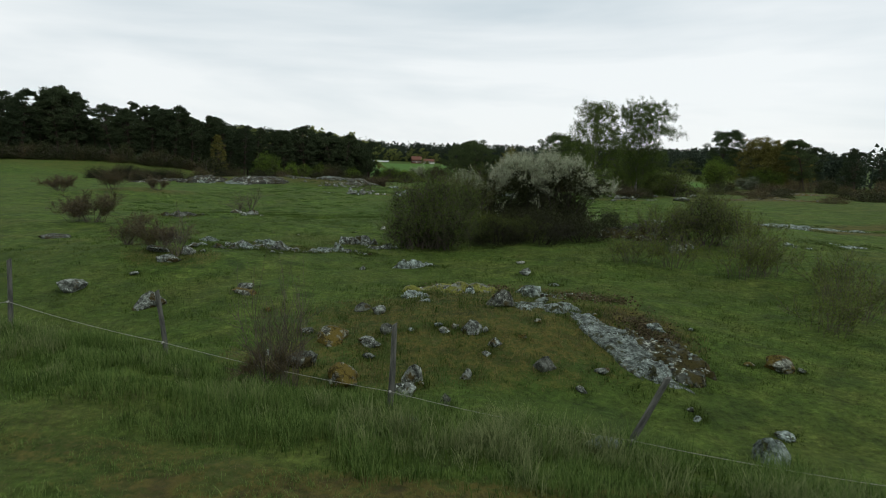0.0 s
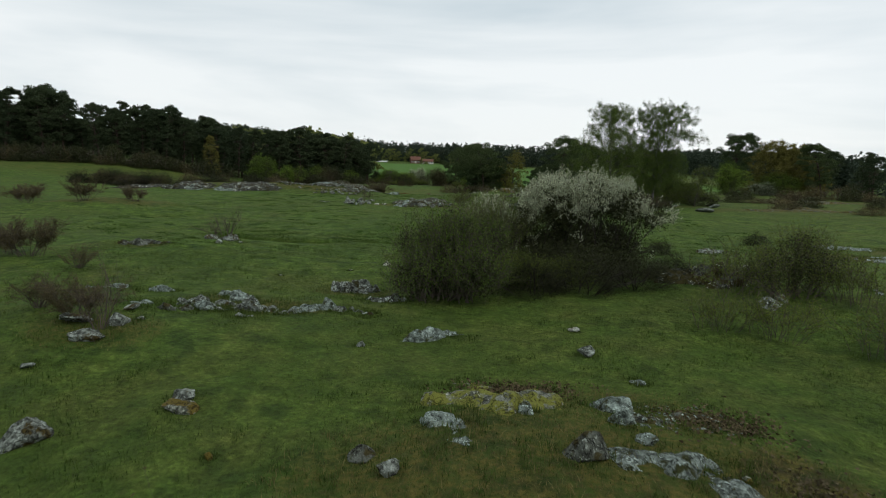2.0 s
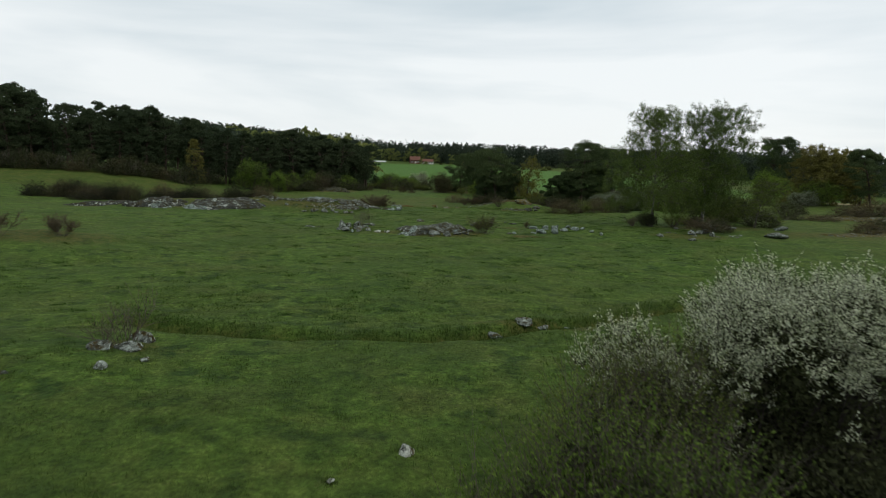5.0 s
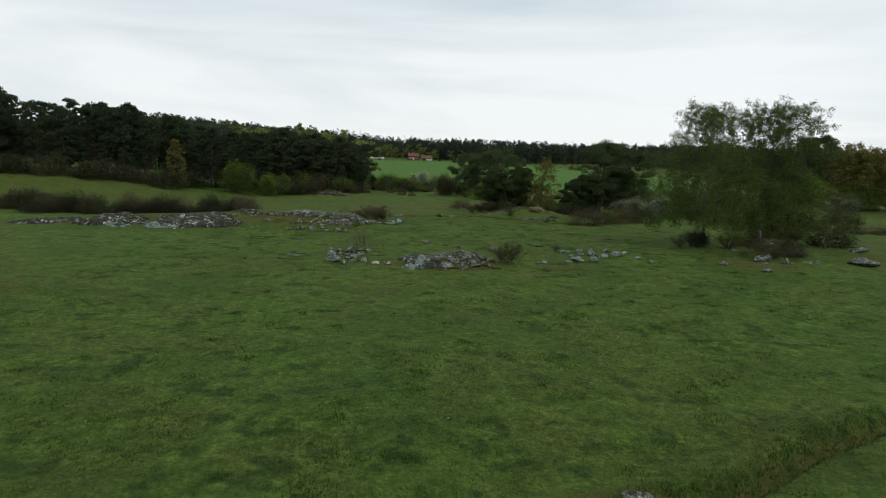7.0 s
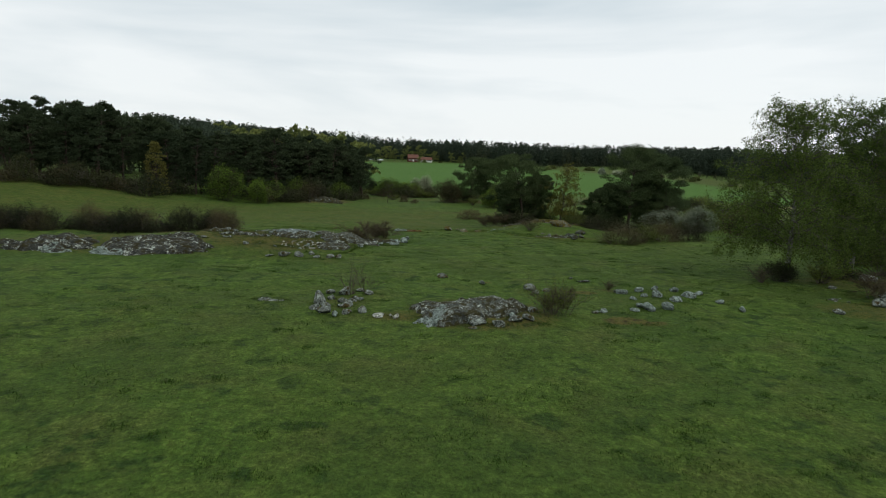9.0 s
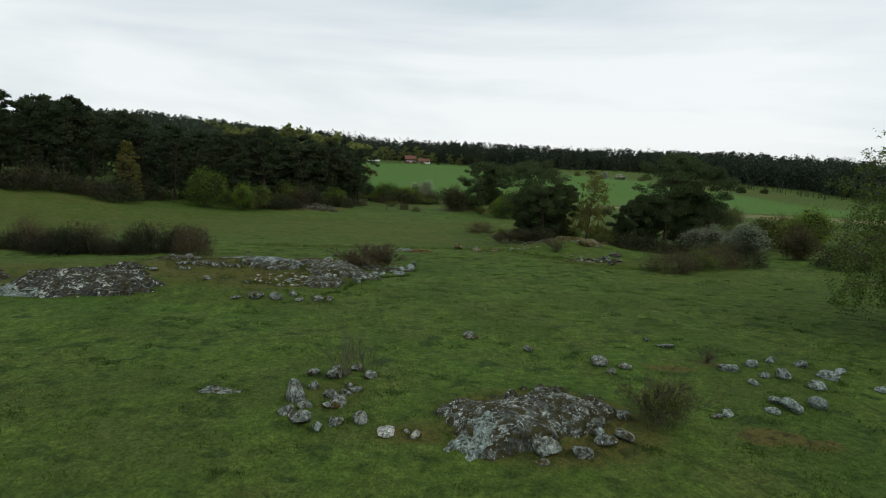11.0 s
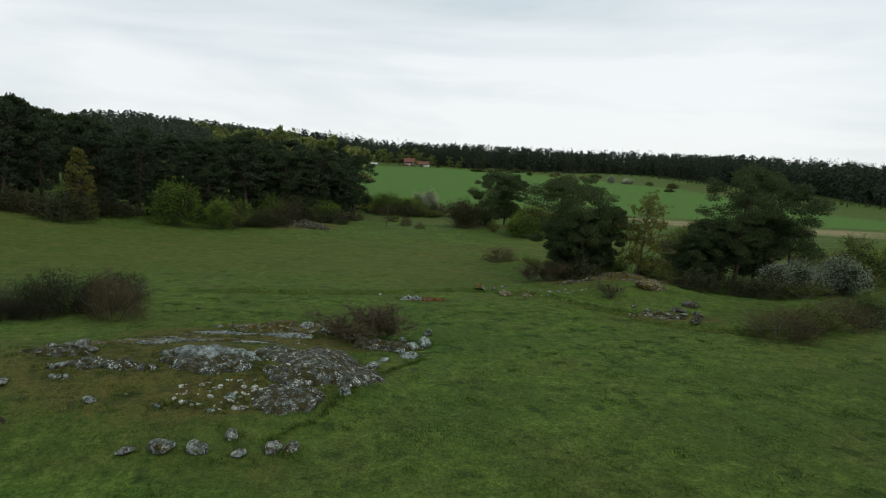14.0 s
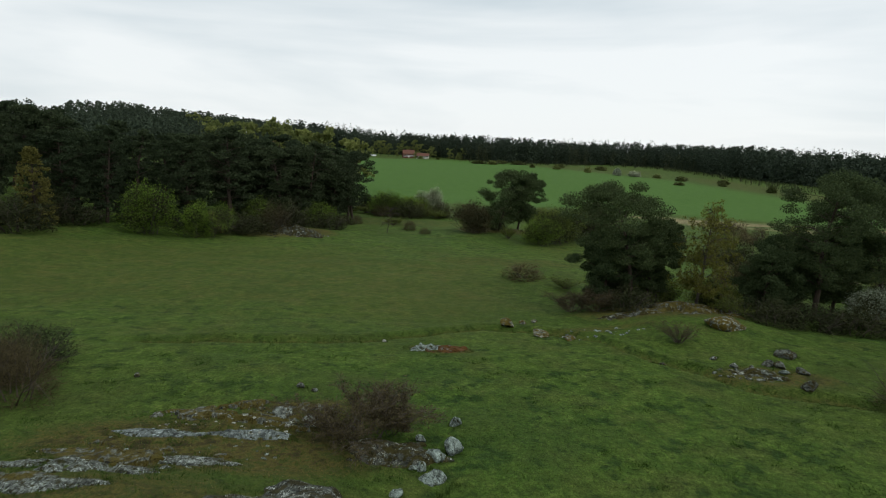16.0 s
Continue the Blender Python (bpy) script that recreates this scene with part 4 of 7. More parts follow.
for row in ((-23.47, 112.9, 1.15, 0.75), (-24.2, 112.2, 0.7, 0.5), (-22.3, 112.3, 0.7, 0.35), (-15.94, 104.8, 1.05, 0.7), (-17.0, 104.7, 0.72, 0.3), (-14.7, 104.9, 0.75, 0.56), (-13.9, 106.1, 0.62, 0.4), (-13.2, 104.9, 0.6, 0.34),
            (-12.2, 105.4, 0.66, 0.52), (-11.6, 105.5, 0.62, 0.45), (-7.05, 120.5, 1.05, 0.92), (-7.75, 119.6, 0.86, 0.7), (-8.0, 117.9, 1.15, 0.36), (-10.4, 110.5, 0.6, 0.6), (-9.7, 114.6, 0.9, 0.5), (-23.7, 108.2, 0.72, 0.33),
            (-22.6, 110.0, 0.77, 0.31), (-19.9, 107.7, 0.52, 0.33), (-14.7, 123.2, 1.0, 0.85), (-13.5, 123.0, 0.83, 0.43), (-6.9, 123.0, 0.6, 0.62), (-8.4, 121.4, 0.56, 0.31), (-14.7, 127.0, 0.6, 0.35), (-13.9, 126.6, 0.4, 0.25)):
    boulder(*row, "pale" if (row[1] > 117 and row[0] > -9) else "grey", "stones round the outcrop")
for row in ((-2.0, 143.1, 1.3, 0.78), (-0.66, 144.7, 0.88, 0.44), (0.32, 145.1, 0.7, 0.35), (13.1, 133.4, 0.84, 0.5), (13.8, 133.1, 0.83, 0.55), (15.2, 134.6, 1.38, 0.86), (14.7, 132.3, 0.97, 0.65), (13.2, 129.2, 0.88, 0.71),
            (-23.5, 128.0, 0.34, 0.4), (6.57, 133.6, 0.47, 0.34), (1.97, 139.2, 1.16, 0.31), (0.14, 140.3, 1.6, 0.4)):
    boulder(*row, "moss" if row[0] < 3 else "dark", "stones by the hump")
boulder(13.8, 139.6, 3.4, 1.35, "moss", "stones by the hump")


r = np.random.default_rng(17)
for cx, cy, sx, sy, n in ((-8.7, 90.4, 0.7, 1.2, 5), (10.5, 93.2, 2.2, 0.9, 3), (1.2, 87.4, 1.2, 0.4, 2), (-8.6, 118.6, 0.8, 1.4, 5), (12.2, 132.0, 1.6, 0.8, 6)):
    for _ in range(n):
        boulder(cx + r.normal() * sx, cy + r.normal() * sy, r.uniform(0.3, 0.75), r.uniform(0.2, 0.5), ("grey", "pale", "pale")[r.integers(3)], "stones of the ring")
for _ in range(16):
    boulder(2.6 + r.normal() * 2.6, 25.6 + r.normal() * 1.8, r.uniform(0.14, 0.34), r.uniform(0.06, 0.16), ("grey", "moss", "moss")[r.integers(3)], "stones on the knoll")


def stone_chips(x, y, rx, ry, n, size, seed, material=ROCK_WHITE, label="scattered pale stone chips on brown heath", lift=0.0):
    """A strew of small angular stones."""
    r = np.random.default_rng(seed)
    a, q = r.uniform(0, 2 * np.pi, n), np.sqrt(r.uniform(0, 1, n))
    px, py = x + rx * q * np.cos(a), y + ry * q * np.sin(a)
    ring = np.array([(math.cos(k * 1.0472), math.sin(k * 1.0472)) for k in range(6)])
    base = np.concatenate([np.c_[ring * 0.5, np.full(6, -0.5)], np.c_[ring * 0.52, np.full(6, 0.15)], np.c_[ring * 0.34, np.full(6, 0.5)]])
    quad = np.array([[6 * q + k, 6 * q + (k + 1) % 6, 6 * q + 6 + (k + 1) % 6, 6 * q + 6 + k] for q in (0, 1) for k in range(6)] + [[12, 13, 14, 15], [12, 15, 16, 17]])
    vs, fs = [], []
    dg = bpy.context.evaluated_depsgraph_get()
    for k in range(n):
        s = size * r.uniform(0.3, 1.0) ** 1.6 * 1.7 * np.array([1, r.uniform(0.45, 0.9), r.uniform(0.16, 0.4)])
        m = np.array(Euler((r.uniform(-0.3, 0.3), r.uniform(-0.3, 0.3), r.uniform(0, 6.28))).to_matrix())
        hit, at, *_ = scene.ray_cast(dg, (px[k], py[k], 20), (0, 0, -1))
        z = at.z if hit else lz(px[k], py[k])
        vs.append((base * (1 + r.normal(size=(18, 3)) * (0.2, 0.2, 0.12)) * s) @ m.T + (px[k], py[k], z + s[2] * 0.12))
        fs.append(quad + 18 * k)
    me = mesh_from("stone_chips", np.concatenate(vs), np.concatenate(fs))
    me.materials.append(material)
    tagged(new("stone_chips", me), label, "stones", kind="stuff")


stone_chips(-0.2, 89.5, 2.0, 1.7, 70, 0.10, 1)
stone_chips(5.8, 29.3, 1.2, 0.7, 130, 0.07, 2, ROCK_PALE)
stone_chips(6.7, 25.3, 0.9, 1.4, 90, 0.07, 3, ROCK_PALE)
stone_chips(11.3, 42.0, 1.6, 0.9, 110, 0.12, 4, ROCK, "loose grey stones on a mossy bank")
stone_chips(-12.0, 112.6, 2.7, 2.9, 45, 0.10, 5, ROCK_WHITE, "white lichen-covered stones on the outcrop")
stone_chips(-15.4, 109.3, 1.9, 1.2, 64, 0.22, 6, ROCK_WHITE, "white lichen-covered stones on the outcrop")
stone_chips(-16.5, 122.4, 3.6, 1.2, 60, 0.13, 7, ROCK_WHITE, "white stones among golden moss")
stone_chips(-31.0, 104.0, 8.0, 1.0, 16, 0.30, 8, ROCK_PALE, "white lichen-covered stones below the rock face")
stone_chips(-18.0, 119.4, 4.2, 2.4, 40, 0.15, 13, ROCK_PALE, "white stones among golden moss")
stone_chips(11.0, 131.8, 2.4, 1.1, 60, 0.22, 9, ROCK, "broken grey stones on the slope")
stone_chips(4.0, 140.5, 4.0, 1.2, 30, 0.25, 10, ROCK_PALE, "grey stones along the ditch")
stone_chips(-28.5, 188.0, 5.0, 3.0, 70, 0.4, 11, BEDROCK_WHITE, "grey scree at the edge of the wood")
stone_chips(26.0, 94.0, 4.0, 2.4, 40, 0.3, 12, ROCK, "grey stones under the birches")


# ---- the fence ----
def fence():
    root = empty("wire_fence", "old pasture fence of grey wooden posts and one wire", "fence")
    root.location = (0, 22.3, lz(0, 22.3))
    row = ((-9.8, 25.4, 1.25, 2, 0, 0.25), (-6.15, 24.3, 1.35, 3, -1, 0.40), (-2.95, 23.9, 1.25, -4, 2, 0.22), (1.44, 21.95, 1.3, 3, -2, 0.19), (4.86, 20.95, 1.15, 24, 4, 0.12), (8.6, 19.7, 1.25, -4, 2, 0.16), (12.4, 18.4, 1.25, 2, 3, 0.2))
    tops = []
    for x, y, h, lean, back, wire in row:
        z = lz(x, y)
        bm = bmesh.new()
        rings = []
        for k in range(9):
            f = k / 8
            rr = 0.052 * (1 - 0.22 * f)
            ring = []
            for i in range(9):
                a = i * 2 * math.pi / 9
                w = rr * (1 + 0.14 * noise.noise(Vector((x + i * 0.7, y, f * 2.0))))
                ring.append(bm.verts.new((w * math.cos(a) + 0.012 * math.sin(4 * f), w * math.sin(a), f * (h + 0.35) - 0.35 + (0.03 * math.cos(a) if k == 8 else 0))))
            rings.append(ring)
        for p, q in zip(rings, rings[1:]):
            for i in range(9):
                bm.faces.new((p[i], p[(i + 1) % 9], q[(i + 1) % 9], q[i]))
        bm.faces.new(rings[-1])
        ob = part("post", bm, POST_WOOD, root, "leaning grey post" if abs(lean) > 10 else "")
        m = pose(x, y, z, back, lean, 0)
        ob.matrix_basis = Matrix.Translation(-Vector(root.location)) @ m
        tops.append(m @ Vector((0, -0.05, h * wire)))
        bm = bmesh.new()
        bmesh.ops.create_cone(bm, cap_ends=True, segments=8, radius1=0.022, radius2=0.016, depth=0.07)
        ins = part("insulator", bm, WIRE, root)
        ins.matrix_basis = Matrix.Translation(-Vector(root.location)) @ m @ pose(0, -0.06, h * wire, 90, 0, 0)
    segs = []
    for a, b in zip(tops, tops[1:]):
        pts = [a.lerp(b, k / 10) - Vector((0, 0, 0.05 * 4 * (k / 10) * (1 - k / 10))) for k in range(11)]
        for p, q in zip(pts, pts[1:]):
            segs.append((*(p - root.location), *(q - root.location), 0.0042, 0.0042))
    child("wire", mesh_from("wire", *tubes(segs, 5)), WIRE, root, "pale slack wire")


fence()


# ---- grass ----
def grass(name, label, xy, height, blades, material, seed, width=0.012, lean=0.35, spread=0.05):
    """Tufts of bent blades, two faces a blade."""
    r = np.random.default_rng(seed)
    n = len(xy) * blades
    p = np.repeat(xy, blades, 0) + r.normal(size=(n, 2)) * spread
    z = land(p[:, 0], p[:, 1]) - 0.02
    tall = np.repeat(height, blades) * r.uniform(0.55, 1.15, n)
    a = r.uniform(0, 2 * np.pi, n)
    out = np.stack([np.cos(a), np.sin(a)], 1) * (tall * lean * r.uniform(0.2, 1.4, n))[:, None]
    side = np.stack([-np.sin(a), np.cos(a)], 1) * (width * r.uniform(0.6, 1.4, n))[:, None]
    g = np.concatenate([p, z[:, None]], 1)
    s3 = np.concatenate([side, np.zeros((n, 1))], 1)
    mid = g + np.concatenate([out * 0.35, (tall * 0.6)[:, None]], 1)
    tip = g + np.concatenate([out, tall[:, None]], 1)
    verts = np.stack([g - s3, g + s3, mid + s3 * 0.8, tip, mid - s3 * 0.8], 1).reshape(-1, 3)
    k = 5 * np.arange(n)[:, None]
    faces = np.concatenate([k + [0, 1, 2], k + [0, 2, 4], k + [4, 2, 3]], 1).reshape(-1, 3)
    me = mesh_from(name, verts, faces)
    me.materials.append(material)
    tagged(new(name, me), label, "grass", kind="stuff")


def spots(n, x0, x1, y0, y1, seed):
    r = np.random.default_rng(seed)
    return np.stack([r.uniform(x0, x1, n), r.uniform(y0, y1, n)], 1), r


def fence_side(p):
    """How far a place lies beyond the fence line."""
    return p[:, 1] + 0.36 * p[:, 0] - 22.6


p, r = spots(24000, -13, 14, 15, 28, 31)
s = fence_side(p)
clump = value_noise(p[:, 0] / 0.8, p[:, 1] / 0.8, 9)
keep = (s > -2.6 + 0.9 * clump) & (s < 0.45 + 0.4 * clump) & (value_noise(p[:, 0] / 0.45, p[:, 1] / 0.45, 19) > -0.35)
pk = p[keep]
grass("verge_grass", "long unmown grass along the fence", pk, 0.26 + 0.20 * np.clip(value_noise(pk[:, 0] / 0.7, pk[:, 1] / 0.7, 4), -0.8, 1), 11, GRASS_LONG, 32, 0.003, 0.7, 0.07)
r = np.random.default_rng(132)
base = np.stack([r.uniform(-9, 11, 80), np.zeros(80)], 1)
base[:, 1] = 22.4 - 0.36 * base[:, 0] - r.uniform(0.2, 2.4, 80)
base = np.concatenate([base, np.stack([r.normal(3.3, 0.75, 60), r.normal(20.4, 0.38, 60)], 1)])
pk = np.repeat(base, 16, 0) + r.normal(size=(len(base) * 16, 2)) * 0.10
grass("pale_tussock_grass", "straw-pale grass tussocks in the verge", pk, 0.30 + 0.16 * np.repeat(r.uniform(-1, 1, len(base)), 16), 5, GRASS_STRAW, 133, 0.003, 0.85, 0.05)
p, r = spots(9000, -13, 14, 15, 28, 33)
s = fence_side(p)
pk = p[(s > -3.2) & (s < 0.5)]
grass("verge_undergrass", "dense green undergrowth of the grassy verge", pk, np.full(len(pk), 0.16), 6, GRASS_DARK, 34, 0.006, 0.6, 0.08)
p, r = spots(15000, -6, 9, 15, 22.5, 35)
s = fence_side(p)
clump = value_noise(p[:, 0] / 0.5, p[:, 1] / 0.35, 61) + 0.6 * value_noise(p[:, 0] / 0.16, p[:, 1] / 0.16, 62)
keep = (s > -7) & (s < -2.1) & (clump > -0.15)
pk = p[keep]
grass("short_verge_grass", "short trampled grass in front of the verge", pk, 0.06 + 0.05 * np.clip(clump[keep], 0, 1), 5, GRASS_LONG, 36, 0.003, 0.9, 0.05)
pk = p[(s > -7) & (s < -2.1) & (clump < -0.35)]
grass("dead_grass_mat", "matted dead grass on bare soil of the verge", pk, np.full(len(pk), 0.035), 5, GRASS_DRY, 63, 0.003, 2.2, 0.07)
p, r = spots(42000, -15, 17, 22, 62, 37)
s = fence_side(p)
clump = value_noise(p[:, 0] / 1.1, p[:, 1] / 1.1, 12) + 0.5 * value_noise(p[:, 0] / 0.4, p[:, 1] / 0.4, 13)
pk = p[(s > 0.2) & (clump > -0.35)]
grass("pasture_grass", "short green pasture grass", pk, 0.075 + 0.045 * np.clip(value_noise(pk[:, 0] / 1.1, pk[:, 1] / 1.1, 12), -0.6, 1), 4, GRASS, 38, 0.0045, 0.6, 0.06)
p, r = spots(16000, -14, 16, 23, 62, 47)
clump = value_noise(p[:, 0] / 0.7, p[:, 1] / 0.6, 21) + 0.5 * value_noise(p[:, 0] / 2.5, p[:, 1] / 2.5, 22)
pk = p[(clump > 0.42) & (fence_side(p) > 0.4)]
grass("tussock_grass", "coarse darker tussocks in the turf", pk, 0.12 + 0.05 * np.clip(clump[(clump > 0.42) & (fence_side(p) > 0.4)], 0, 1), 6, GRASS_DARK, 48, 0.005, 0.9, 0.07)
p, r = spots(30000, -26, 26, 55, 135, 39)
p = p[:760]
pk = np.repeat(p, 24, 0) + r.normal(size=(len(p) * 24, 2)) * np.repeat(r.uniform(0.12, 0.42, len(p)), 24)[:, None] * (1.5, 1.0)
grass("rank_grass", "darker rank grass clumps in pasture", pk, np.full(len(pk), 0.11), 3, RANK_GRASS, 40, 0.012, 1.1, 0.09)
p, r = spots(21000, -24, 24, 58, 140, 41)
grass("meadow_grass", "short green meadow grass", p, np.full(len(p), 0.09), 3, MEADOW_GRASS, 42, 0.012, 0.7, 0.1)
r = np.random.default_rng(49)
pk = []
for line, depth, half in DITCHES:
    gx = r.uniform(line[0, 0] + 3, line[-1, 0] - 3, 1500)
    pk.append(np.stack([gx, np.interp(gx, line[:, 0], line[:, 1]) + 0.25 + r.normal(size=1500) * 0.38], 1))
foot = np.array([(-12.6, 106.2), (-11.2, 108.0), (-9.9, 112.0), (-8.4, 115.5), (-7.0, 118.2)])
gy = r.uniform(106.2, 118.2, 480)
pk.append(np.stack([np.interp(gy, foot[:, 1], foot[:, 0]) + r.normal(size=480) * 0.13, gy], 1))
pk = np.concatenate(pk)
grass("ditch_grass", "dark coarse grass along the ditches", pk, 0.16 + 0.08 * r.uniform(-1, 1, len(pk)), 5, GRASS_DARK, 50, 0.008, 0.8, 0.07)
r = np.random.default_rng(45)
base = np.array([q for q in ROCKS if q[1] < 62 or (q[1] < 140 and abs(q[0]) < 30)])
pk = np.repeat(base, 28, 0)
ang, far = r.uniform(0, 6.283, len(pk)), pk[:, 2] * r.uniform(0.42, 0.78, len(pk))
pk = np.stack([pk[:, 0] + far * np.cos(ang), pk[:, 1] + far * np.sin(ang)], 1)
grass("turf_round_stones", "rough grass growing round the stones", pk, 0.10 + 0.05 * r.uniform(-1, 1, len(pk)), 4, GRASS, 46, 0.006, 0.7, 0.05)
p, r = spots(9000, -36, -9, 104, 126, 64)
h = cover_of(p[:, 0], p[:, 1])[:, 0]
clump = value_noise(p[:, 0] / 0.9, p[:, 1] / 1.1, 65) + 0.5 * value_noise(p[:, 0] / 0.3, p[:, 1] / 0.4, 66)
pk = p[(h > 0.25) & (clump > 0.1)]
grass("dry_grass", "brown moss and dry grass tufts on the outcrop", pk, np.full(len(pk), 0.09), 3, GRASS_DRY, 67, 0.012, 1.2, 0.12)
pk = p[(h > 0.15) & (clump < -0.25)]
grass("tussock_grass", "dark green tufts between the rocks", pk, np.full(len(pk), 0.10), 3, GRASS_DARK, 68, 0.012, 1.0, 0.12)
p, r = spots(30000, -12, 14, 22, 45, 43)
h = cover_of(p[:, 0], p[:, 1])[:, 0]
pk = p[(h > 0.35) & (fence_side(p) > 0.3)]
grass("dry_grass", "dry yellow grass round the rocks", pk, 0.10 + 0.05 * r.uniform(-1, 1, len(pk)), 4, GRASS_DRY, 44, 0.004, 0.9, 0.07)


def leaf_litter(x, y, rx, ry, n, seed):
    """Dead leaves lying on the ground."""
    r = np.random.default_rng(seed)
    a, q = r.uniform(0, 6.283, n), np.abs(r.normal(size=n)) * 0.5
    px, py = x + rx * q * np.cos(a), y + ry * q * np.sin(a)
    pts = np.stack([px, py, land(px, py) + 0.02 + 0.03 * r.uniform(size=n)], 1)
    flat = r.normal(size=(n, 3)) * (1, 1, 0.25)
    me = mesh_from("leaf_litter", *cards(pts, 0.075, 0.05, r, flat, 0.9))
    me.materials.append(LITTER_LEAF)
    tagged(new("leaf_litter", me), "brown dead leaves lying between the rocks", "leaves", kind="stuff")


leaf_litter(6.4, 29.2, 1.2, 0.9, 1500, 401)
leaf_litter(6.9, 26.4, 0.8, 1.4, 1700, 402)
leaf_litter(3.0, 30.9, 1.6, 0.7, 1500, 403)


# ---- shrubs and bushes ----
def shrub_meshes(seed, stems, depth, leaves, leaf_len, open_form=0.55, kids=3, height=1.0, slim=0.45, foot=0.07, stem=0.009):
    """A many-stemmed bush one unit high: its twigs and its leaves."""
    r = np.random.default_rng(seed)
    segs, tips = [], []
    for _ in range(stems):
        a = r.uniform(0, 6.283)
        t = open_form * np.sqrt(r.uniform(0.05, 1))
        d = np.array([math.cos(a) * t, math.sin(a) * t, 1.0])
        d /= np.linalg.norm(d)
        o = np.array([math.cos(a), math.sin(a), 0]) * foot * r.uniform(0, 1)
        branch(o, d, height * r.uniform(0.42, 0.72), stem, depth, segs, tips, r, 0.42, -0.02, kids, 3, 0.55)
    tw = tubes([(*s[:6], max(0.0016, s[6]), max(0.0011, s[7])) for s in segs], 3)
    tips = np.array(tips)
    pick = tips[r.integers(0, len(tips), leaves)]
    pts = pick[:, :3] - pick[:, 3:] * r.uniform(0, 0.10, (leaves, 1)) + r.normal(size=(leaves, 3)) * 0.018
    return tw, cards(pts, leaf_len, leaf_len * slim, r, pick[:, 3:], 0.45)


def thicket_meshes(seed, n, twig=0.16, slim=0.06):
    """A dense dome of thin rising twigs on a few stems, one unit high."""
    r = np.random.default_rng(seed)
    segs, tips = [], []
    for _ in range(13):
        a, t = r.uniform(0, 6.283), np.sqrt(r.uniform(0.02, 1))
        d = np.array([math.cos(a) * t * 0.6, math.sin(a) * t * 0.6, 1.0])
        branch((0.25 * t * math.cos(a), 0.25 * t * math.sin(a), 0), d / np.linalg.norm(d), r.uniform(0.5, 0.75), 0.010, 1, segs, tips, r, 0.4, 0.0, 2, 3, 0.5)
    d = r.normal(size=(n, 3))
    d /= np.linalg.norm(d, axis=1, keepdims=True)
    d[:, 2] = np.abs(d[:, 2])
    lump = 1 + 0.18 * np.sin(5 * d[:, 0] + seed) * np.sin(5 * d[:, 1]) + 0.10 * np.sin(11 * d[:, 0] + 7 * d[:, 1] + seed) + 0.06 * r.normal(size=n)
    q = d * (r.uniform(0.2, 1, n) ** 0.45 * lump)[:, None]
    pts = q * (0.47, 0.47, 0.86) + (0, 0, 0.03)
    return tubes(segs, 3), cards(pts, twig, twig * slim, r, d * 0.6 + (0, 0, 0.6), 0.42)


def plant(name, label, category, group, tw, lv, bark, leaf, twig_name="brushwood", leaf_name="foliage"):
    root = empty(name, label, category, group)
    child(twig_name, mesh_from(twig_name, *tw), bark, root)
    if lv is not None:
        child(leaf_name, mesh_from(leaf_name, *lv), leaf, root)
    return root


def put(ob, x, y, w, h, turn=0.0, sink=0.05, native=(1.0, 1.0)):
    """Stand a plant on the ground at that width and height."""
    ob.matrix_basis = pose(x, y, lz(x, y) - sink, 0, 0, turn) @ Matrix.Diagonal((w / native[0], w / native[0], h / native[1], 1))
    return ob


def scatter(rows, kinds, native):
    """Plants like the first ones, copied to each row of x, y, width, height."""
    used = {}
    for k, (x, y, w, h, kind) in enumerate(rows):
        src = kinds[kind]
        ob = src if kind not in used else copy_thing(src, Matrix.Identity(4))
        used[kind] = True
        ob.scale = (1, 1, 1)
        put(ob, x, y, w, h, (k * 77) % 360, 0.05, native)


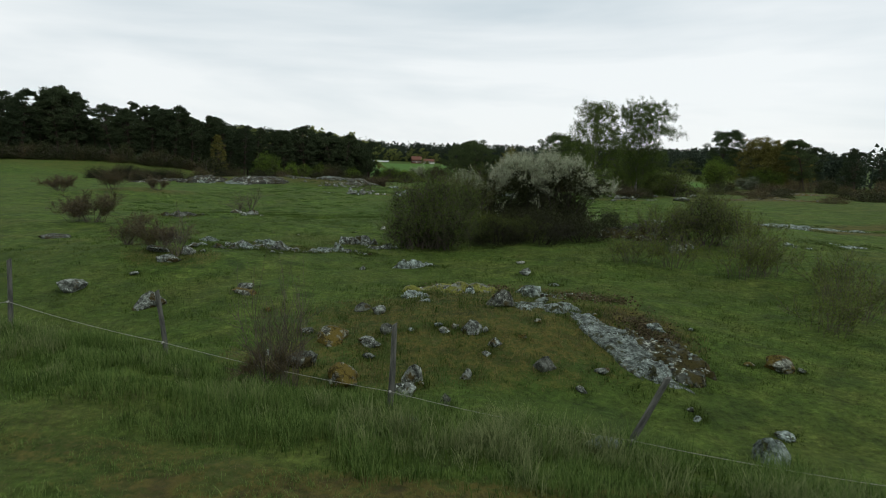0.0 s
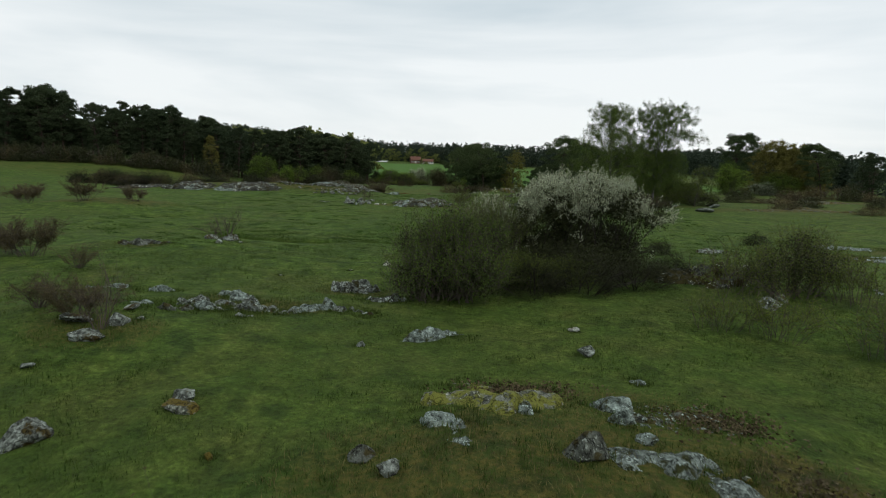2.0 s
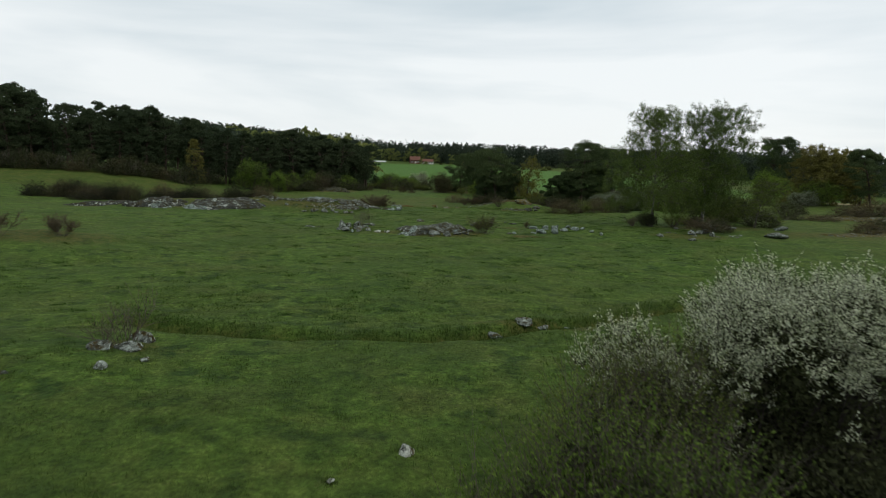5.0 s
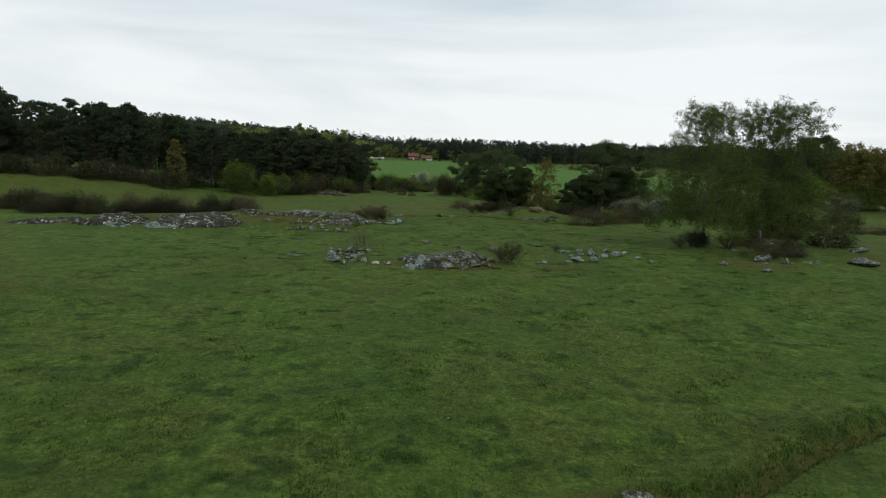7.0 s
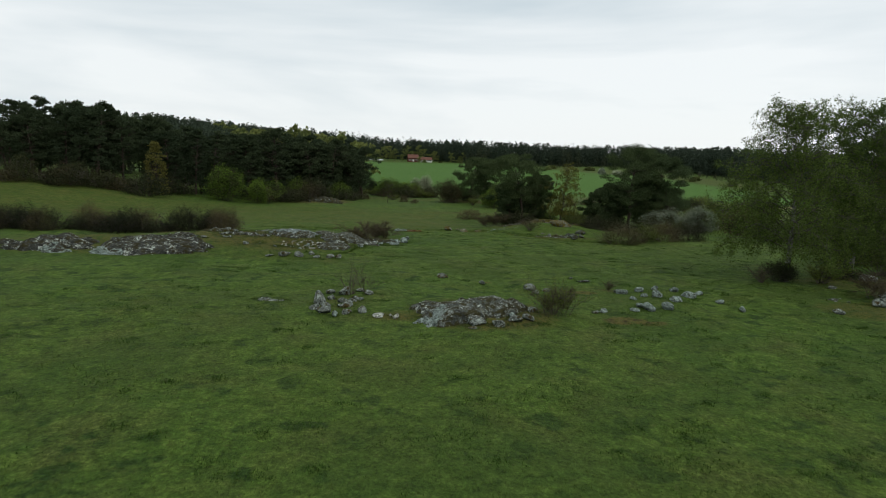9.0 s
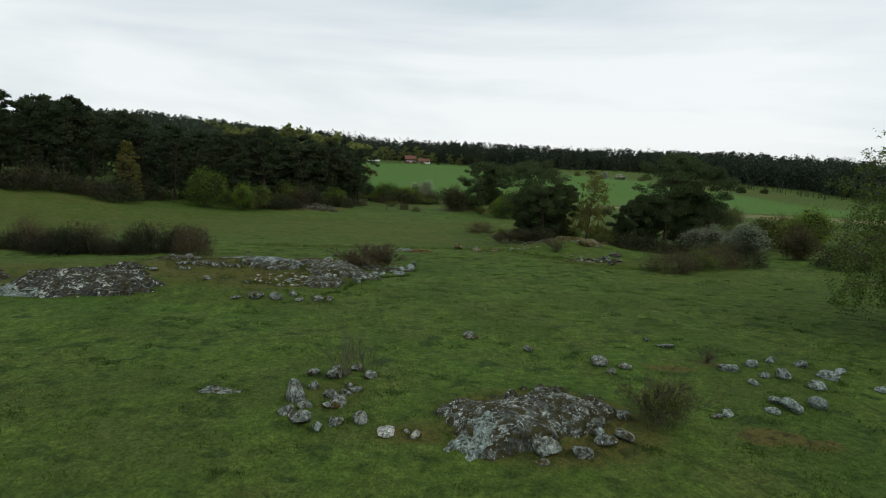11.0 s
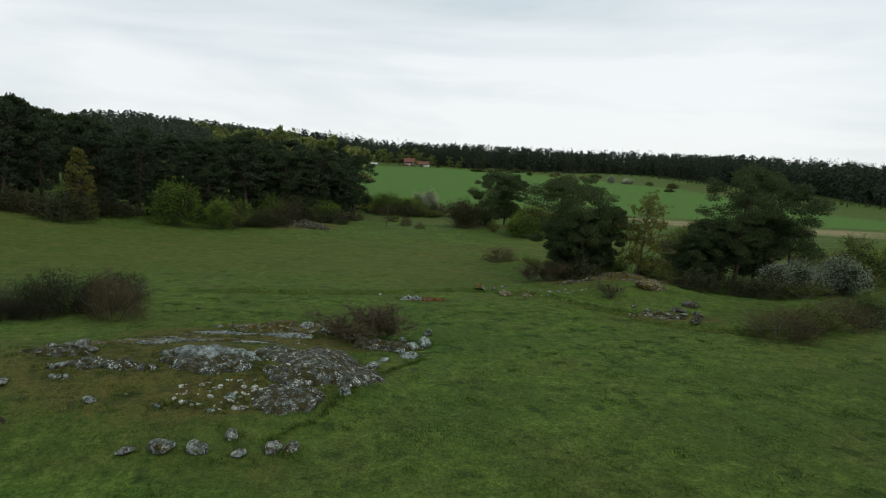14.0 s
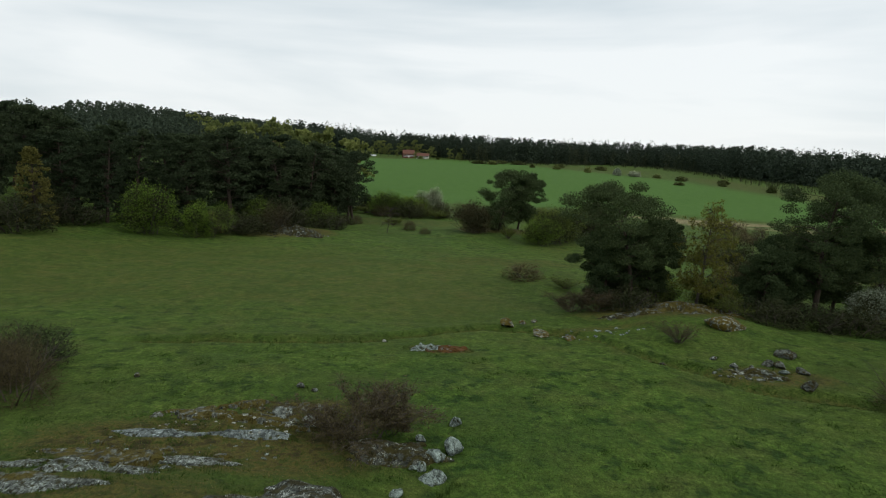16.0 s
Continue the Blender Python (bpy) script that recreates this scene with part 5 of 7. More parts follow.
bare = {"sparse": plant("bare_shrub", "sparse leafless shrub with thin grey twigs", "shrub", "bare shrubs", *shrub_meshes(51, 24, 1, 2200, 0.06, 0.62, 3, 1.0, 0.14), TWIG, BROWN_LEAF),
        "dense": plant("bare_shrub", "dense bushy shrub with bronze buds", "shrub", "bare shrubs", *shrub_meshes(52, 17, 2, 6500, 0.05, 0.66, 3, 1.0, 0.2, 0.24, 0.007), TWIG, BROWN_LEAF),
        "green": plant("budding_shrub", "bushy shrub coming into dull green leaf", "shrub", "budding shrubs", *shrub_meshes(53, 24, 1, 2600, 0.042, 0.75, 3), TWIG, DULL_LEAF),
        "fine_dark": plant("dark_thicket_bush", "dark tangled leafless thicket bush", "bush", "thicket bushes", *thicket_meshes(56, 4000, 0.12, 0.045), TWIG_DARK, THORN_LEAF),
        "fine_brown": plant("thicket_bush", "brownish leafless thicket bush with fine twigs", "bush", "thicket bushes", *thicket_meshes(57, 4000, 0.13, 0.035), TWIG, BROWN_LEAF),
        "thin": plant("bare_shrub", "thin leafless shrub with few crooked twigs", "shrub", "bare shrubs", *shrub_meshes(59, 15, 1, 520, 0.03, 0.42, 3, 1.2, 0.2, 0.12, 0.006), TWIG, BROWN_LEAF),
        "wispy": plant("wispy_shrub", "thin upright shrub in first grey-green leaf", "shrub", "budding shrubs", *shrub_meshes(58, 34, 1, 3400, 0.045, 0.42, 3, 1.1, 0.22, 0.42, 0.0045), TWIG, DULL_LEAF),
        "dark": plant("dark_thicket_bush", "dark tangled leafless thicket bush", "bush", "thicket bushes", *thicket_meshes(54, 1500, 0.14, 0.12), TWIG, DARK_SHADE_LEAF),
        "brown": plant("thicket_bush", "brownish leafless thicket bush at a distance", "bush", "thicket bushes", *thicket_meshes(55, 1500, 0.13, 0.10), TWIG, BROWN_LEAF)}
SHRUBS = [(-15.9, 44.0, 2.3, 1.8, "dense"), (-17.2, 44.6, 1.5, 1.5, "dense"), (-6.8, 33.1, 1.6, 1.7, "thin"), (-7.6, 33.6, 1.4, 1.2, "dense"), (-9.2, 34.5, 1.6, 1.2, "sparse"), (-12.4, 41.5, 1.4, 1.1, "sparse"), (-10.2, 50.8, 2.3, 1.9, "thin"), (-10.6, 50.5, 1.5, 1.2, "thin"),
          (-0.68, 22.7, 1.1, 1.9, "thin"), (-0.70, 22.7, 0.8, 0.75, "dense"), (-0.5, 22.75, 1.0, 2.1, "thin"), (-0.3, 22.8, 0.9, 1.7, "thin"), (10.6, 35.2, 1.6, 1.5, "wispy"), (12.6, 33.8, 1.8, 1.7, "wispy"), (11.4, 39.4, 2.4, 2.0, "wispy"), (14.9, 38.4, 2.0, 1.9, "wispy"), (13.6, 34.2, 1.6, 1.6, "wispy"), (9.2, 35.8, 1.4, 1.2, "wispy"),
          (11.8, 27.7, 1.4, 1.3, "wispy"), (13.4, 28.9, 1.6, 1.6, "wispy"), (14.6, 31.5, 1.8, 1.6, "wispy"), (-27.3, 75.0, 1.8, 1.6, "dense"), (-30.7, 72.8, 2.4, 2.1, "dense"), (-35.3, 72.2, 2.4, 1.7, "dense"), (-40.4, 79.5, 2.8, 1.8, "dense"), (-28.5, 76.4, 1.7, 1.7, "sparse"),
          (23.3, 61.6, 1.9, 1.1, "fine_dark"), (3.2, 89.0, 2.2, 2.1, "wispy"), (3.3, 89.1, 1.7, 1.7, "dense"), (3.5, 89.6, 1.6, 1.6, "thin"), (-8.5, 92.6, 2.3, 2.0, "thin"), (-7.8, 93.2, 1.6, 1.6, "thin"), (8.3, 96.5, 1.1, 0.9, "sparse"), (-11.0, 121.6, 4.2, 2.3, "dense"), (-9.8, 122.4, 2.8, 1.9, "dense"), (-12.2, 122.0, 2.6, 1.6, "sparse"),
          (18.0, 126.6, 5.6, 2.6, "fine_brown"), (20.8, 127.6, 4.4, 2.5, "green"), (23.9, 129.3, 5.0, 2.7, "fine_brown"), (27.5, 131.0, 5.0, 2.8, "fine_dark"), (9.0, 137.5, 3.0, 2.0, "sparse"), (6.0, 147.8, 3.8, 2.3, "dense"), (4.2, 148.4, 3.0, 1.9, "dense"),
          (26.2, 95.5, 3.4, 1.8, "dense"), (28.8, 96.6, 3.0, 1.7, "dark"), (25.2, 100.5, 3.2, 2.2, "green"), (32.5, 104.5, 5.0, 2.6, "green"), (37.0, 104.0, 5.0, 2.2, "dark"), (20.6, 100.0, 2.0, 1.4, "sparse"), (16.0, 46.0, 1.2, 0.7, "wispy"), (-10.6, 125.8, 2.4, 1.4, "sparse"),
          (8.6, 147.0, 4.5, 2.4, "dark"), (12.0, 150.5, 4.0, 2.6, "green"), (19.5, 144.6, 4.5, 2.4, "dark"), (22.8, 145.0, 5.0, 2.6, "dark"), (26.4, 144.4, 5.0, 2.4, "dark"), (30.0, 143.6, 4.5, 2.2, "green"), (17.0, 145.6, 3.6, 2.0, "green"), (11.3, 46.8, 1.2, 0.9, "fine_dark"), (8.4, 40.4, 2.6, 1.4, "fine_dark"), (6.3, 39.9, 3.0, 1.6, "fine_dark"), (10.0, 41.6, 1.8, 1.1, "fine_dark"), (4.4, 39.6, 2.6, 1.6, "fine_dark")]
r = np.random.default_rng(61)
for k in range(30):
    f = k / 29
    SHRUBS.append((-27 - 33 * f + r.normal() * 1.0, 126 - 3 * f + r.normal() * 1.3, r.uniform(3.0, 6.2), r.uniform(1.2, 3.3), "fine_dark" if k % 3 else "fine_brown"))
for k in range(58):
    f = k / 57
    SHRUBS.append((-140 + 112 * f + r.normal() * 1.5, float(np.interp(-140 + 112 * f, (-150, -120, -95, -72, -55, -40, -28), (134, 148, 159, 171, 181, 187, 199))) + r.normal() * 1.6, r.uniform(5, 8.5), r.uniform(2.4, 5.2), ("dark", "dark", "brown", "dark")[k % 4]))
for k in range(16):
    SHRUBS.append((38 + 5.5 * k + r.normal() * 2, 128 + 0.4 * k + r.normal() * 9, r.uniform(4, 7), r.uniform(2.0, 3.6), ("dark", "brown", "brown")[k % 3]))
for k in range(14):
    f = k / 13
    SHRUBS.append((-24 + 60 * f + r.normal() * 2, 212 - 14 * math.sin(3.1 * f) + r.normal() * 4, r.uniform(2.0, 4.2), r.uniform(1.0, 2.4), ("brown", "dark", "green", "brown")[k % 4]))
for k in range(16):
    SHRUBS.append((4 + 40 * k / 15 + r.normal() * 2, 158 + r.normal() * 5, r.uniform(3, 5.5), r.uniform(1.5, 3.2), ("brown", "green", "dark")[k % 3]))
for k in range(20):
    SHRUBS.append((30 + 30 * r.uniform(), 175 + 45 * r.uniform(), r.uniform(3, 6), r.uniform(1.8, 4.0), ("brown", "green", "dark")[k % 3]))
for k in range(26):
    f = k / 25
    SHRUBS.append((-31 + 52 * f + r.normal() * 1.2, 238 - 10 * math.sin(2.6 * f) + r.normal() * 2.5, r.uniform(4.0, 7.5), r.uniform(2.0, 4.2), ("green", "dark", "brown", "green")[k % 4]))
CLEAR = ((-49.0, 182.6, 6.0), (-41.6, 184.6, 4.5))
SHRUBS = [q for q in SHRUBS if all(math.hypot(q[0] - x, q[1] - y) > d for x, y, d in CLEAR)]
for k in range(22):
    SHRUBS.append((38 + 42 * r.uniform(), 88 + 44 * r.uniform(), r.uniform(2.5, 5.0), r.uniform(1.0, 2.2), ("dark", "brown", "green", "brown")[k % 4]))
scatter(SHRUBS, bare, (0.95, 1.0))


def bush_mass(lobes, n, seed, shell=0.35):
    """Points in the outer part of a cluster of ellipsoids, and the way outwards there."""
    r = np.random.default_rng(seed)
    pts, outs = [], []
    vol = np.array([a * b * c for _, _, _, a, b, c in lobes])
    for k in r.choice(len(lobes), n, p=vol / vol.sum()):
        x, y, z, a, b, c = lobes[k]
        d = r.normal(size=3)
        d /= np.linalg.norm(d)
        q = (1 - shell * r.uniform(0, 1) ** 1.6) * (1 + 0.16 * math.sin(5 * d[0] + k) * math.sin(6 * d[2] + 2 * k) + 0.10 * math.sin(11 * d[0] + 9 * d[1] + k) + 0.08 * r.normal())
        pts.append((x + a * d[0] * q, y + b * d[1] * q, z + c * d[2] * q))
        outs.append(d)
    pts, outs = np.array(pts), np.array(outs)
    ok = pts[:, 2] > 0.05
    return pts[ok], outs[ok]


def big_bush(name, label, category, lobes, x, y, leaf, n, leaf_len, seed, group="", stems=14, inner=DARK_SHADE_LEAF, inner_share=0.5, bark=TWIG, up=0.4, crown="foliage", shell=0.45):
    """A large bush: stems fanning to its lobes, inner shade put into darker leaves, leafy sprays outside."""
    r = np.random.default_rng(seed)
    root = empty(name, label, category, group)
    root.location = (x, y, lz(x, y) - 0.05)
    segs, tips = [], []
    for k in range(stems * len(lobes)):
        lx, ly, l_z, a, b, c = lobes[k % len(lobes)]
        o = np.array([lx * 0.55 + r.normal() * 0.25 * a, ly * 0.55 + r.normal() * 0.25 * b, 0.0])
        t = np.array([lx + r.normal() * 0.45 * a, ly + r.normal() * 0.45 * b, l_z + r.uniform(-0.2, 0.7) * c])
        d = t - o
        ln = np.linalg.norm(d)
        branch(o, d / ln, ln * 0.82, 0.016 + 0.006 * ln, 1, segs, tips, r, 0.5, 0.0, 3, 4, 0.45)
    child("branching", mesh_from("branching", *tubes(segs, 3)), bark, root)
    pts, outs = bush_mass(lobes, n, seed + 1, shell)
    axis = outs * (1 - up) + np.array([0, 0, 1.0]) * up
    child(crown, mesh_from(crown, *cards(pts, leaf_len, leaf_len * 0.42, r, axis, 0.5)), leaf, root)
    # Inner leaves, by default coloured dark for the shade deep inside.
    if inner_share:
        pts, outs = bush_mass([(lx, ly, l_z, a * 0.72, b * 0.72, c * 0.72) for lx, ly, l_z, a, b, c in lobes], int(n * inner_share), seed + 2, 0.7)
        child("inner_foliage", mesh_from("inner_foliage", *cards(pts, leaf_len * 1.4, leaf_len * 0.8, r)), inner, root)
    return root


def shoots(root, lobes, n, leaf, seed, long=0.6, leaf_len=0.05):
    """Long young shoots standing out of a bush, with leaves along them."""
    r = np.random.default_rng(seed)
    pts, outs = bush_mass(lobes, n, seed + 1, 0.3)
    ok = outs[:, 2] > -0.25
    pts, outs = pts[ok], outs[ok]
    m = len(pts)
    d = outs * 0.55 + np.array([0, 0, 0.7]) + r.normal(size=(m, 3)) * 0.35
    d /= np.linalg.norm(d, axis=1, keepdims=True)
    ln = long * r.uniform(0.4, 1.2, (m, 1))
    start, tip = pts - d * ln * 0.5, pts + d * ln * 0.6
    child("shoot", mesh_from("shoot", *tubes(np.concatenate([start, tip, np.full((m, 1), 0.005), np.full((m, 1), 0.002)], 1), 3)), TWIG, root)
    f = r.uniform(0.2, 1.05, (m, 12, 1))
    q = (start[:, None] + (tip - start)[:, None] * f + r.normal(size=(m, 12, 3)) * 0.035).reshape(-1, 3)
    child("shoot_leaves", mesh_from("shoot_leaves", *cards(q, leaf_len, leaf_len * 0.5, r, np.repeat(d, 12, 0), 0.3)), leaf, root)


def blackthorn():
    """The large flowering thorn: dark tangled base, white upright sprays over its top."""
    lobes = [(-0.5, 0.0, 2.7, 1.3, 1.4, 1.1), (0.9, 0.2, 3.05, 1.3, 1.5, 1.0), (2.1, 0.3, 2.9, 1.25, 1.4, 0.95), (3.3, 0.1, 2.4, 1.0, 1.0, 0.65), (-1.8, -0.2, 2.2, 1.1, 1.1, 0.95), (-2.8, -0.3, 1.7, 1.0, 1.0, 1.0), (0.6, 1.6, 2.8, 1.9, 1.4, 1.1),
             (-2.9, 0.5, 2.2, 1.1, 1.0, 0.85), (-2.4, 0.2, 1.1, 1.3, 1.2, 1.1), (-3.3, -0.2, 0.8, 1.0, 1.0, 0.8), (0.2, 0.2, 1.3, 1.9, 1.5, 1.3), (1.5, 0.4, 1.3, 1.5, 1.3, 1.2), (-1.3, 0.2, 1.1, 1.3, 1.2, 1.1), (2.3, 0.3, 1.3, 1.1, 1.1, 1.1), (0.3, -0.6, 0.8, 1.6, 0.9, 0.8), (0.2, -1.3, 0.8, 2.2, 1.0, 0.9), (-1.5, -1.0, 0.8, 1.3, 1.0, 0.9), (2.0, -0.9, 0.7, 1.3, 1.0, 0.8)]
    root = big_bush("flowering_blackthorn", "large dark thorn bush with white blossom on top", "bush", lobes, 6.25, 43.2, DARK_SHADE_LEAF, 11000, 0.08, 71, "", 9, DARK_SHADE_LEAF, 3.6, TWIG_DARK)
    r = np.random.default_rng(72)
    pts, outs = bush_mass(lobes, 13000, 73, 0.25)
    low = np.where(pts[:, 0] < -2.6, 2.35, np.where(pts[:, 0] < -1.2, 2.0, np.where(pts[:, 0] > 2.7, 2.0, 2.6))) + 0.45 * np.sin(pts[:, 0] * 2.3) * np.sin(pts[:, 1] * 2.7 + 1)
    ok = ((pts[:, 2] > low) | ((r.uniform(size=len(pts)) < 0.07) & (pts[:, 2] > low - 0.8))) & (outs[:, 2] > -0.3)
    pts, outs = pts[ok], outs[ok]
    thick = value_noise(pts[:, 0] / 0.55, pts[:, 2] / 0.5 + pts[:, 1], 5) > -0.2
    pts, outs = pts[thick], outs[thick]
    d = outs * 0.5 + np.array([0, 0, 0.8]) + r.normal(size=pts.shape) * 0.45
    d /= np.linalg.norm(d, axis=1, keepdims=True)
    ln = r.uniform(0.22, 0.55, (len(pts), 1))
    tip = pts + d * ln * 0.8
    start = pts - d * ln * 0.4
    child("spray", mesh_from("spray", *tubes(np.concatenate([start, tip, np.full((len(pts), 1), 0.008), np.full((len(pts), 1), 0.003)], 1), 3)), TWIG_DARK, root)
    lf = (pts[:, None] + r.normal(size=(len(pts), 5, 3)) * 0.07).reshape(-1, 3)
    child("young_foliage", mesh_from("young_foliage", *cards(lf, 0.085, 0.036, r, np.repeat(d, 5, 0), 0.5)), PALE_BLOSSOM, root, "grey-green opening leaves under the blossom")
    per = 20
    f = r.uniform(0, 1, (len(pts), per, 1))
    q = (start[:, None] + (tip - start)[:, None] * f + r.normal(size=(len(pts), per, 3)) * 0.026).reshape(-1, 3)
    child("blossom", mesh_from("blossom", *cards(q, 0.050, 0.025, r, np.repeat(d, per, 0), 0.45)), BLOSSOM, root, "white blossom on upright shoots")


blackthorn()
HAZEL_LOBES = [(0, 0, 1.1, 1.2, 1.1, 1.2), (-1.1, -0.5, 0.8, 0.8, 0.8, 0.85), (1.1, -0.6, 1.0, 1.0, 0.9, 1.0), (0.4, 0.4, 1.9, 1.0, 1.0, 0.85), (-0.6, 0.2, 2.2, 0.5, 0.5, 0.6), (0.7, 0.1, 2.5, 0.4, 0.4, 0.45), (1.5, 0.5, 2.0, 0.8, 0.7, 0.8), (-1.3, 0.2, 1.9, 0.4, 0.5, 0.6), (0.1, 0.8, 2.6, 0.5, 0.5, 0.5)]
hazel = big_bush("green_thicket", "tall bush in young dull-green leaf beside the blackthorn", "bush", HAZEL_LOBES, 1.4, 38.9, HAZEL_LEAF, 5500, 0.065, 81, "", 12, DARK_SHADE_LEAF, 1.8, up=0.2, shell=0.6)
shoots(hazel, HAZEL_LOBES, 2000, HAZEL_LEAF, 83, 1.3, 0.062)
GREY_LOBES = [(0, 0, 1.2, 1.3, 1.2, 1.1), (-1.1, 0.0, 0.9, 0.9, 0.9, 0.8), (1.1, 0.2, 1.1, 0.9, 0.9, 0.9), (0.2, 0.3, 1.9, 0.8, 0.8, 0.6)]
grey = big_bush("green_thicket", "dense bush with dark twigs and thin young leaves", "bush", GREY_LOBES, 13.3, 39.2, DULL_LEAF, 5000, 0.055, 84, "", 9, DARK_SHADE_LEAF, 1.0, up=0.3, shell=0.6)
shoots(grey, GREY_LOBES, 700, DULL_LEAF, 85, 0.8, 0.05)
side = big_bush("green_thicket", "twiggy grey-green bush between hazel and blackthorn", "bush", [(0, 0, 1.4, 1.2, 1.1, 1.4), (0.9, 0.3, 1.8, 1.0, 1.0, 1.2), (-0.8, -0.3, 1.0, 0.8, 0.8, 1.0)], 2.5, 41.9, DULL_LEAF, 6000, 0.055, 86, "", 10, DARK_SHADE_LEAF, 1.0, up=0.4, shell=0.6)
shoots(side, [(0, 0, 1.5, 1.2, 1.1, 1.4), (0.9, 0.3, 1.9, 1.0, 1.0, 1.2)], 900, DULL_LEAF, 87, 0.9, 0.05)
big_bush("green_thicket", "low green thicket at the foot of the blackthorn", "bush", [(0, 0, 0.7, 1.4, 0.9, 0.7), (1.6, 0.2, 0.6, 1.2, 0.8, 0.6)], 4.2, 40.4, DULL_LEAF, 9000, 0.055, 82, "", 6, DULL_LEAF, 0.5, up=0.4)


def round_bush(x, y, w, h, leaf, label, seed, name="round_bush", n=4200, group="bushes at the edge of the wood", flower=False):
    r = np.random.default_rng(seed)
    lobes = [(r.normal() * 0.22 * w, r.normal() * 0.15 * w, h * r.uniform(0.26, 0.6), w * r.uniform(0.24, 0.36), w * r.uniform(0.22, 0.32), h * r.uniform(0.28, 0.38)) for _ in range(8)]
    lobes.append((0, 0, h * 0.25, w * 0.42, w * 0.36, h * 0.28))
    lobes.append((0, 0, h * 0.62, w * 0.3, w * 0.3, h * 0.38))
    return big_bush(name, label, "bush", lobes, x, y, leaf, int(n * 2.2), 0.0165 * (w + h), seed, group, 3, DARK_SHADE_LEAF, 0.45, GREY_BARK, 0.2, "blossom" if leaf is PALE_BLOSSOM else "foliage")


round_bush(-49.0, 182.6, 7.6, 7.6, GREEN_LEAF, "broad bright green bush before dark pines", 91)
round_bush(-41.6, 184.6, 5.3, 5.6, BRIGHT_LEAF, "smaller bright green bush before dark pines", 92)
round_bush(-36.0, 194.6, 5.6, 5.2, GREEN_LEAF, "green bush in the shade of pines", 93)
round_bush(-27.5, 201.5, 6.5, 4.5, GREEN_LEAF, "green bush under the last pines", 94)
round_bush(-18.0, 229.0, 9.5, 5.6, GREEN_LEAF, "long green bush at the field edge", 95)
round_bush(-13.0, 231.0, 8.0, 4.6, BRIGHT_LEAF, "long green bush at the field edge", 96)
round_bush(-7.8, 235.0, 6.2, 6.4, PALE_BLOSSOM, "rounded bush covered in white blossom", 97, "flowering_bush", 7000)
round_bush(-24.0, 239.0, 4.2, 5.0, PINE_LEAF, "dark juniper at the field edge", 98, "juniper_bush", 6000)
round_bush(-1.2, 198.5, 6.5, 6.0, BROWN_LEAF, "brownish budding bush beside a pine", 99)
round_bush(8.1, 189.0, 5.8, 4.8, GREEN_LEAF, "green bush in the hedge", 100)
round_bush(12.0, 192.0, 7.0, 6.5, DULL_LEAF, "thin grey-green bush in the hedge", 101, n=3500)
round_bush(18.0, 196.0, 7.0, 7.0, BROWN_LEAF, "thin budding bush in the hedge", 102, n=3000)
round_bush(12.6, 153.5, 5.0, 3.5, GREEN_LEAF, "green bush behind the rock hump", 103)
round_bush(17.0, 151.0, 5.5, 3.0, DULL_LEAF, "low green bush behind the rock hump", 104)
round_bush(30.8, 146.3, 6.0, 3.8, PALE_BLOSSOM, "spreading thorn bush in pale blossom", 105, "flowering_bush", 6000)
round_bush(35.4, 146.9, 6.0, 4.0, PALE_BLOSSOM, "spreading thorn bush in pale blossom", 106, "flowering_bush", 6000)
round_bush(36.6, 137.5, 4.6, 4.6, BROWN_LEAF, "dark reddish rounded bush", 107)
round_bush(40.0, 150.0, 6.5, 5.0, DULL_LEAF, "grey-green bush behind the thorns", 108)
round_bush(47.0, 152.0, 7.0, 6.0, GREEN_LEAF, "green bush behind the thorns", 109)
round_bush(63.2, 155.0, 7.6, 7.6, GREEN_LEAF, "broad rounded green bush behind pasture", 110)
round_bush(73.0, 156.0, 6.0, 3.2, PALE_BLOSSOM, "low thorn bush in pale blossom", 111, "flowering_bush", 4000)
round_bush(22.6, 101.0, 2.6, 2.0, THORN_LEAF, "dark suckers round the foot of a birch", 121, n=2600, group="")
round_bush(28.6, 103.2, 2.4, 1.5, THORN_LEAF, "dark suckers between two birches", 122, n=2600, group="")
round_bush(76.0, 157.5, 8.5, 5.6, GREEN_LEAF, "dull green bush before the golden tree", 123)
round_bush(36.0, 112.0, 7.5, 4.5, DULL_LEAF, "dull green bush behind the birches", 112)


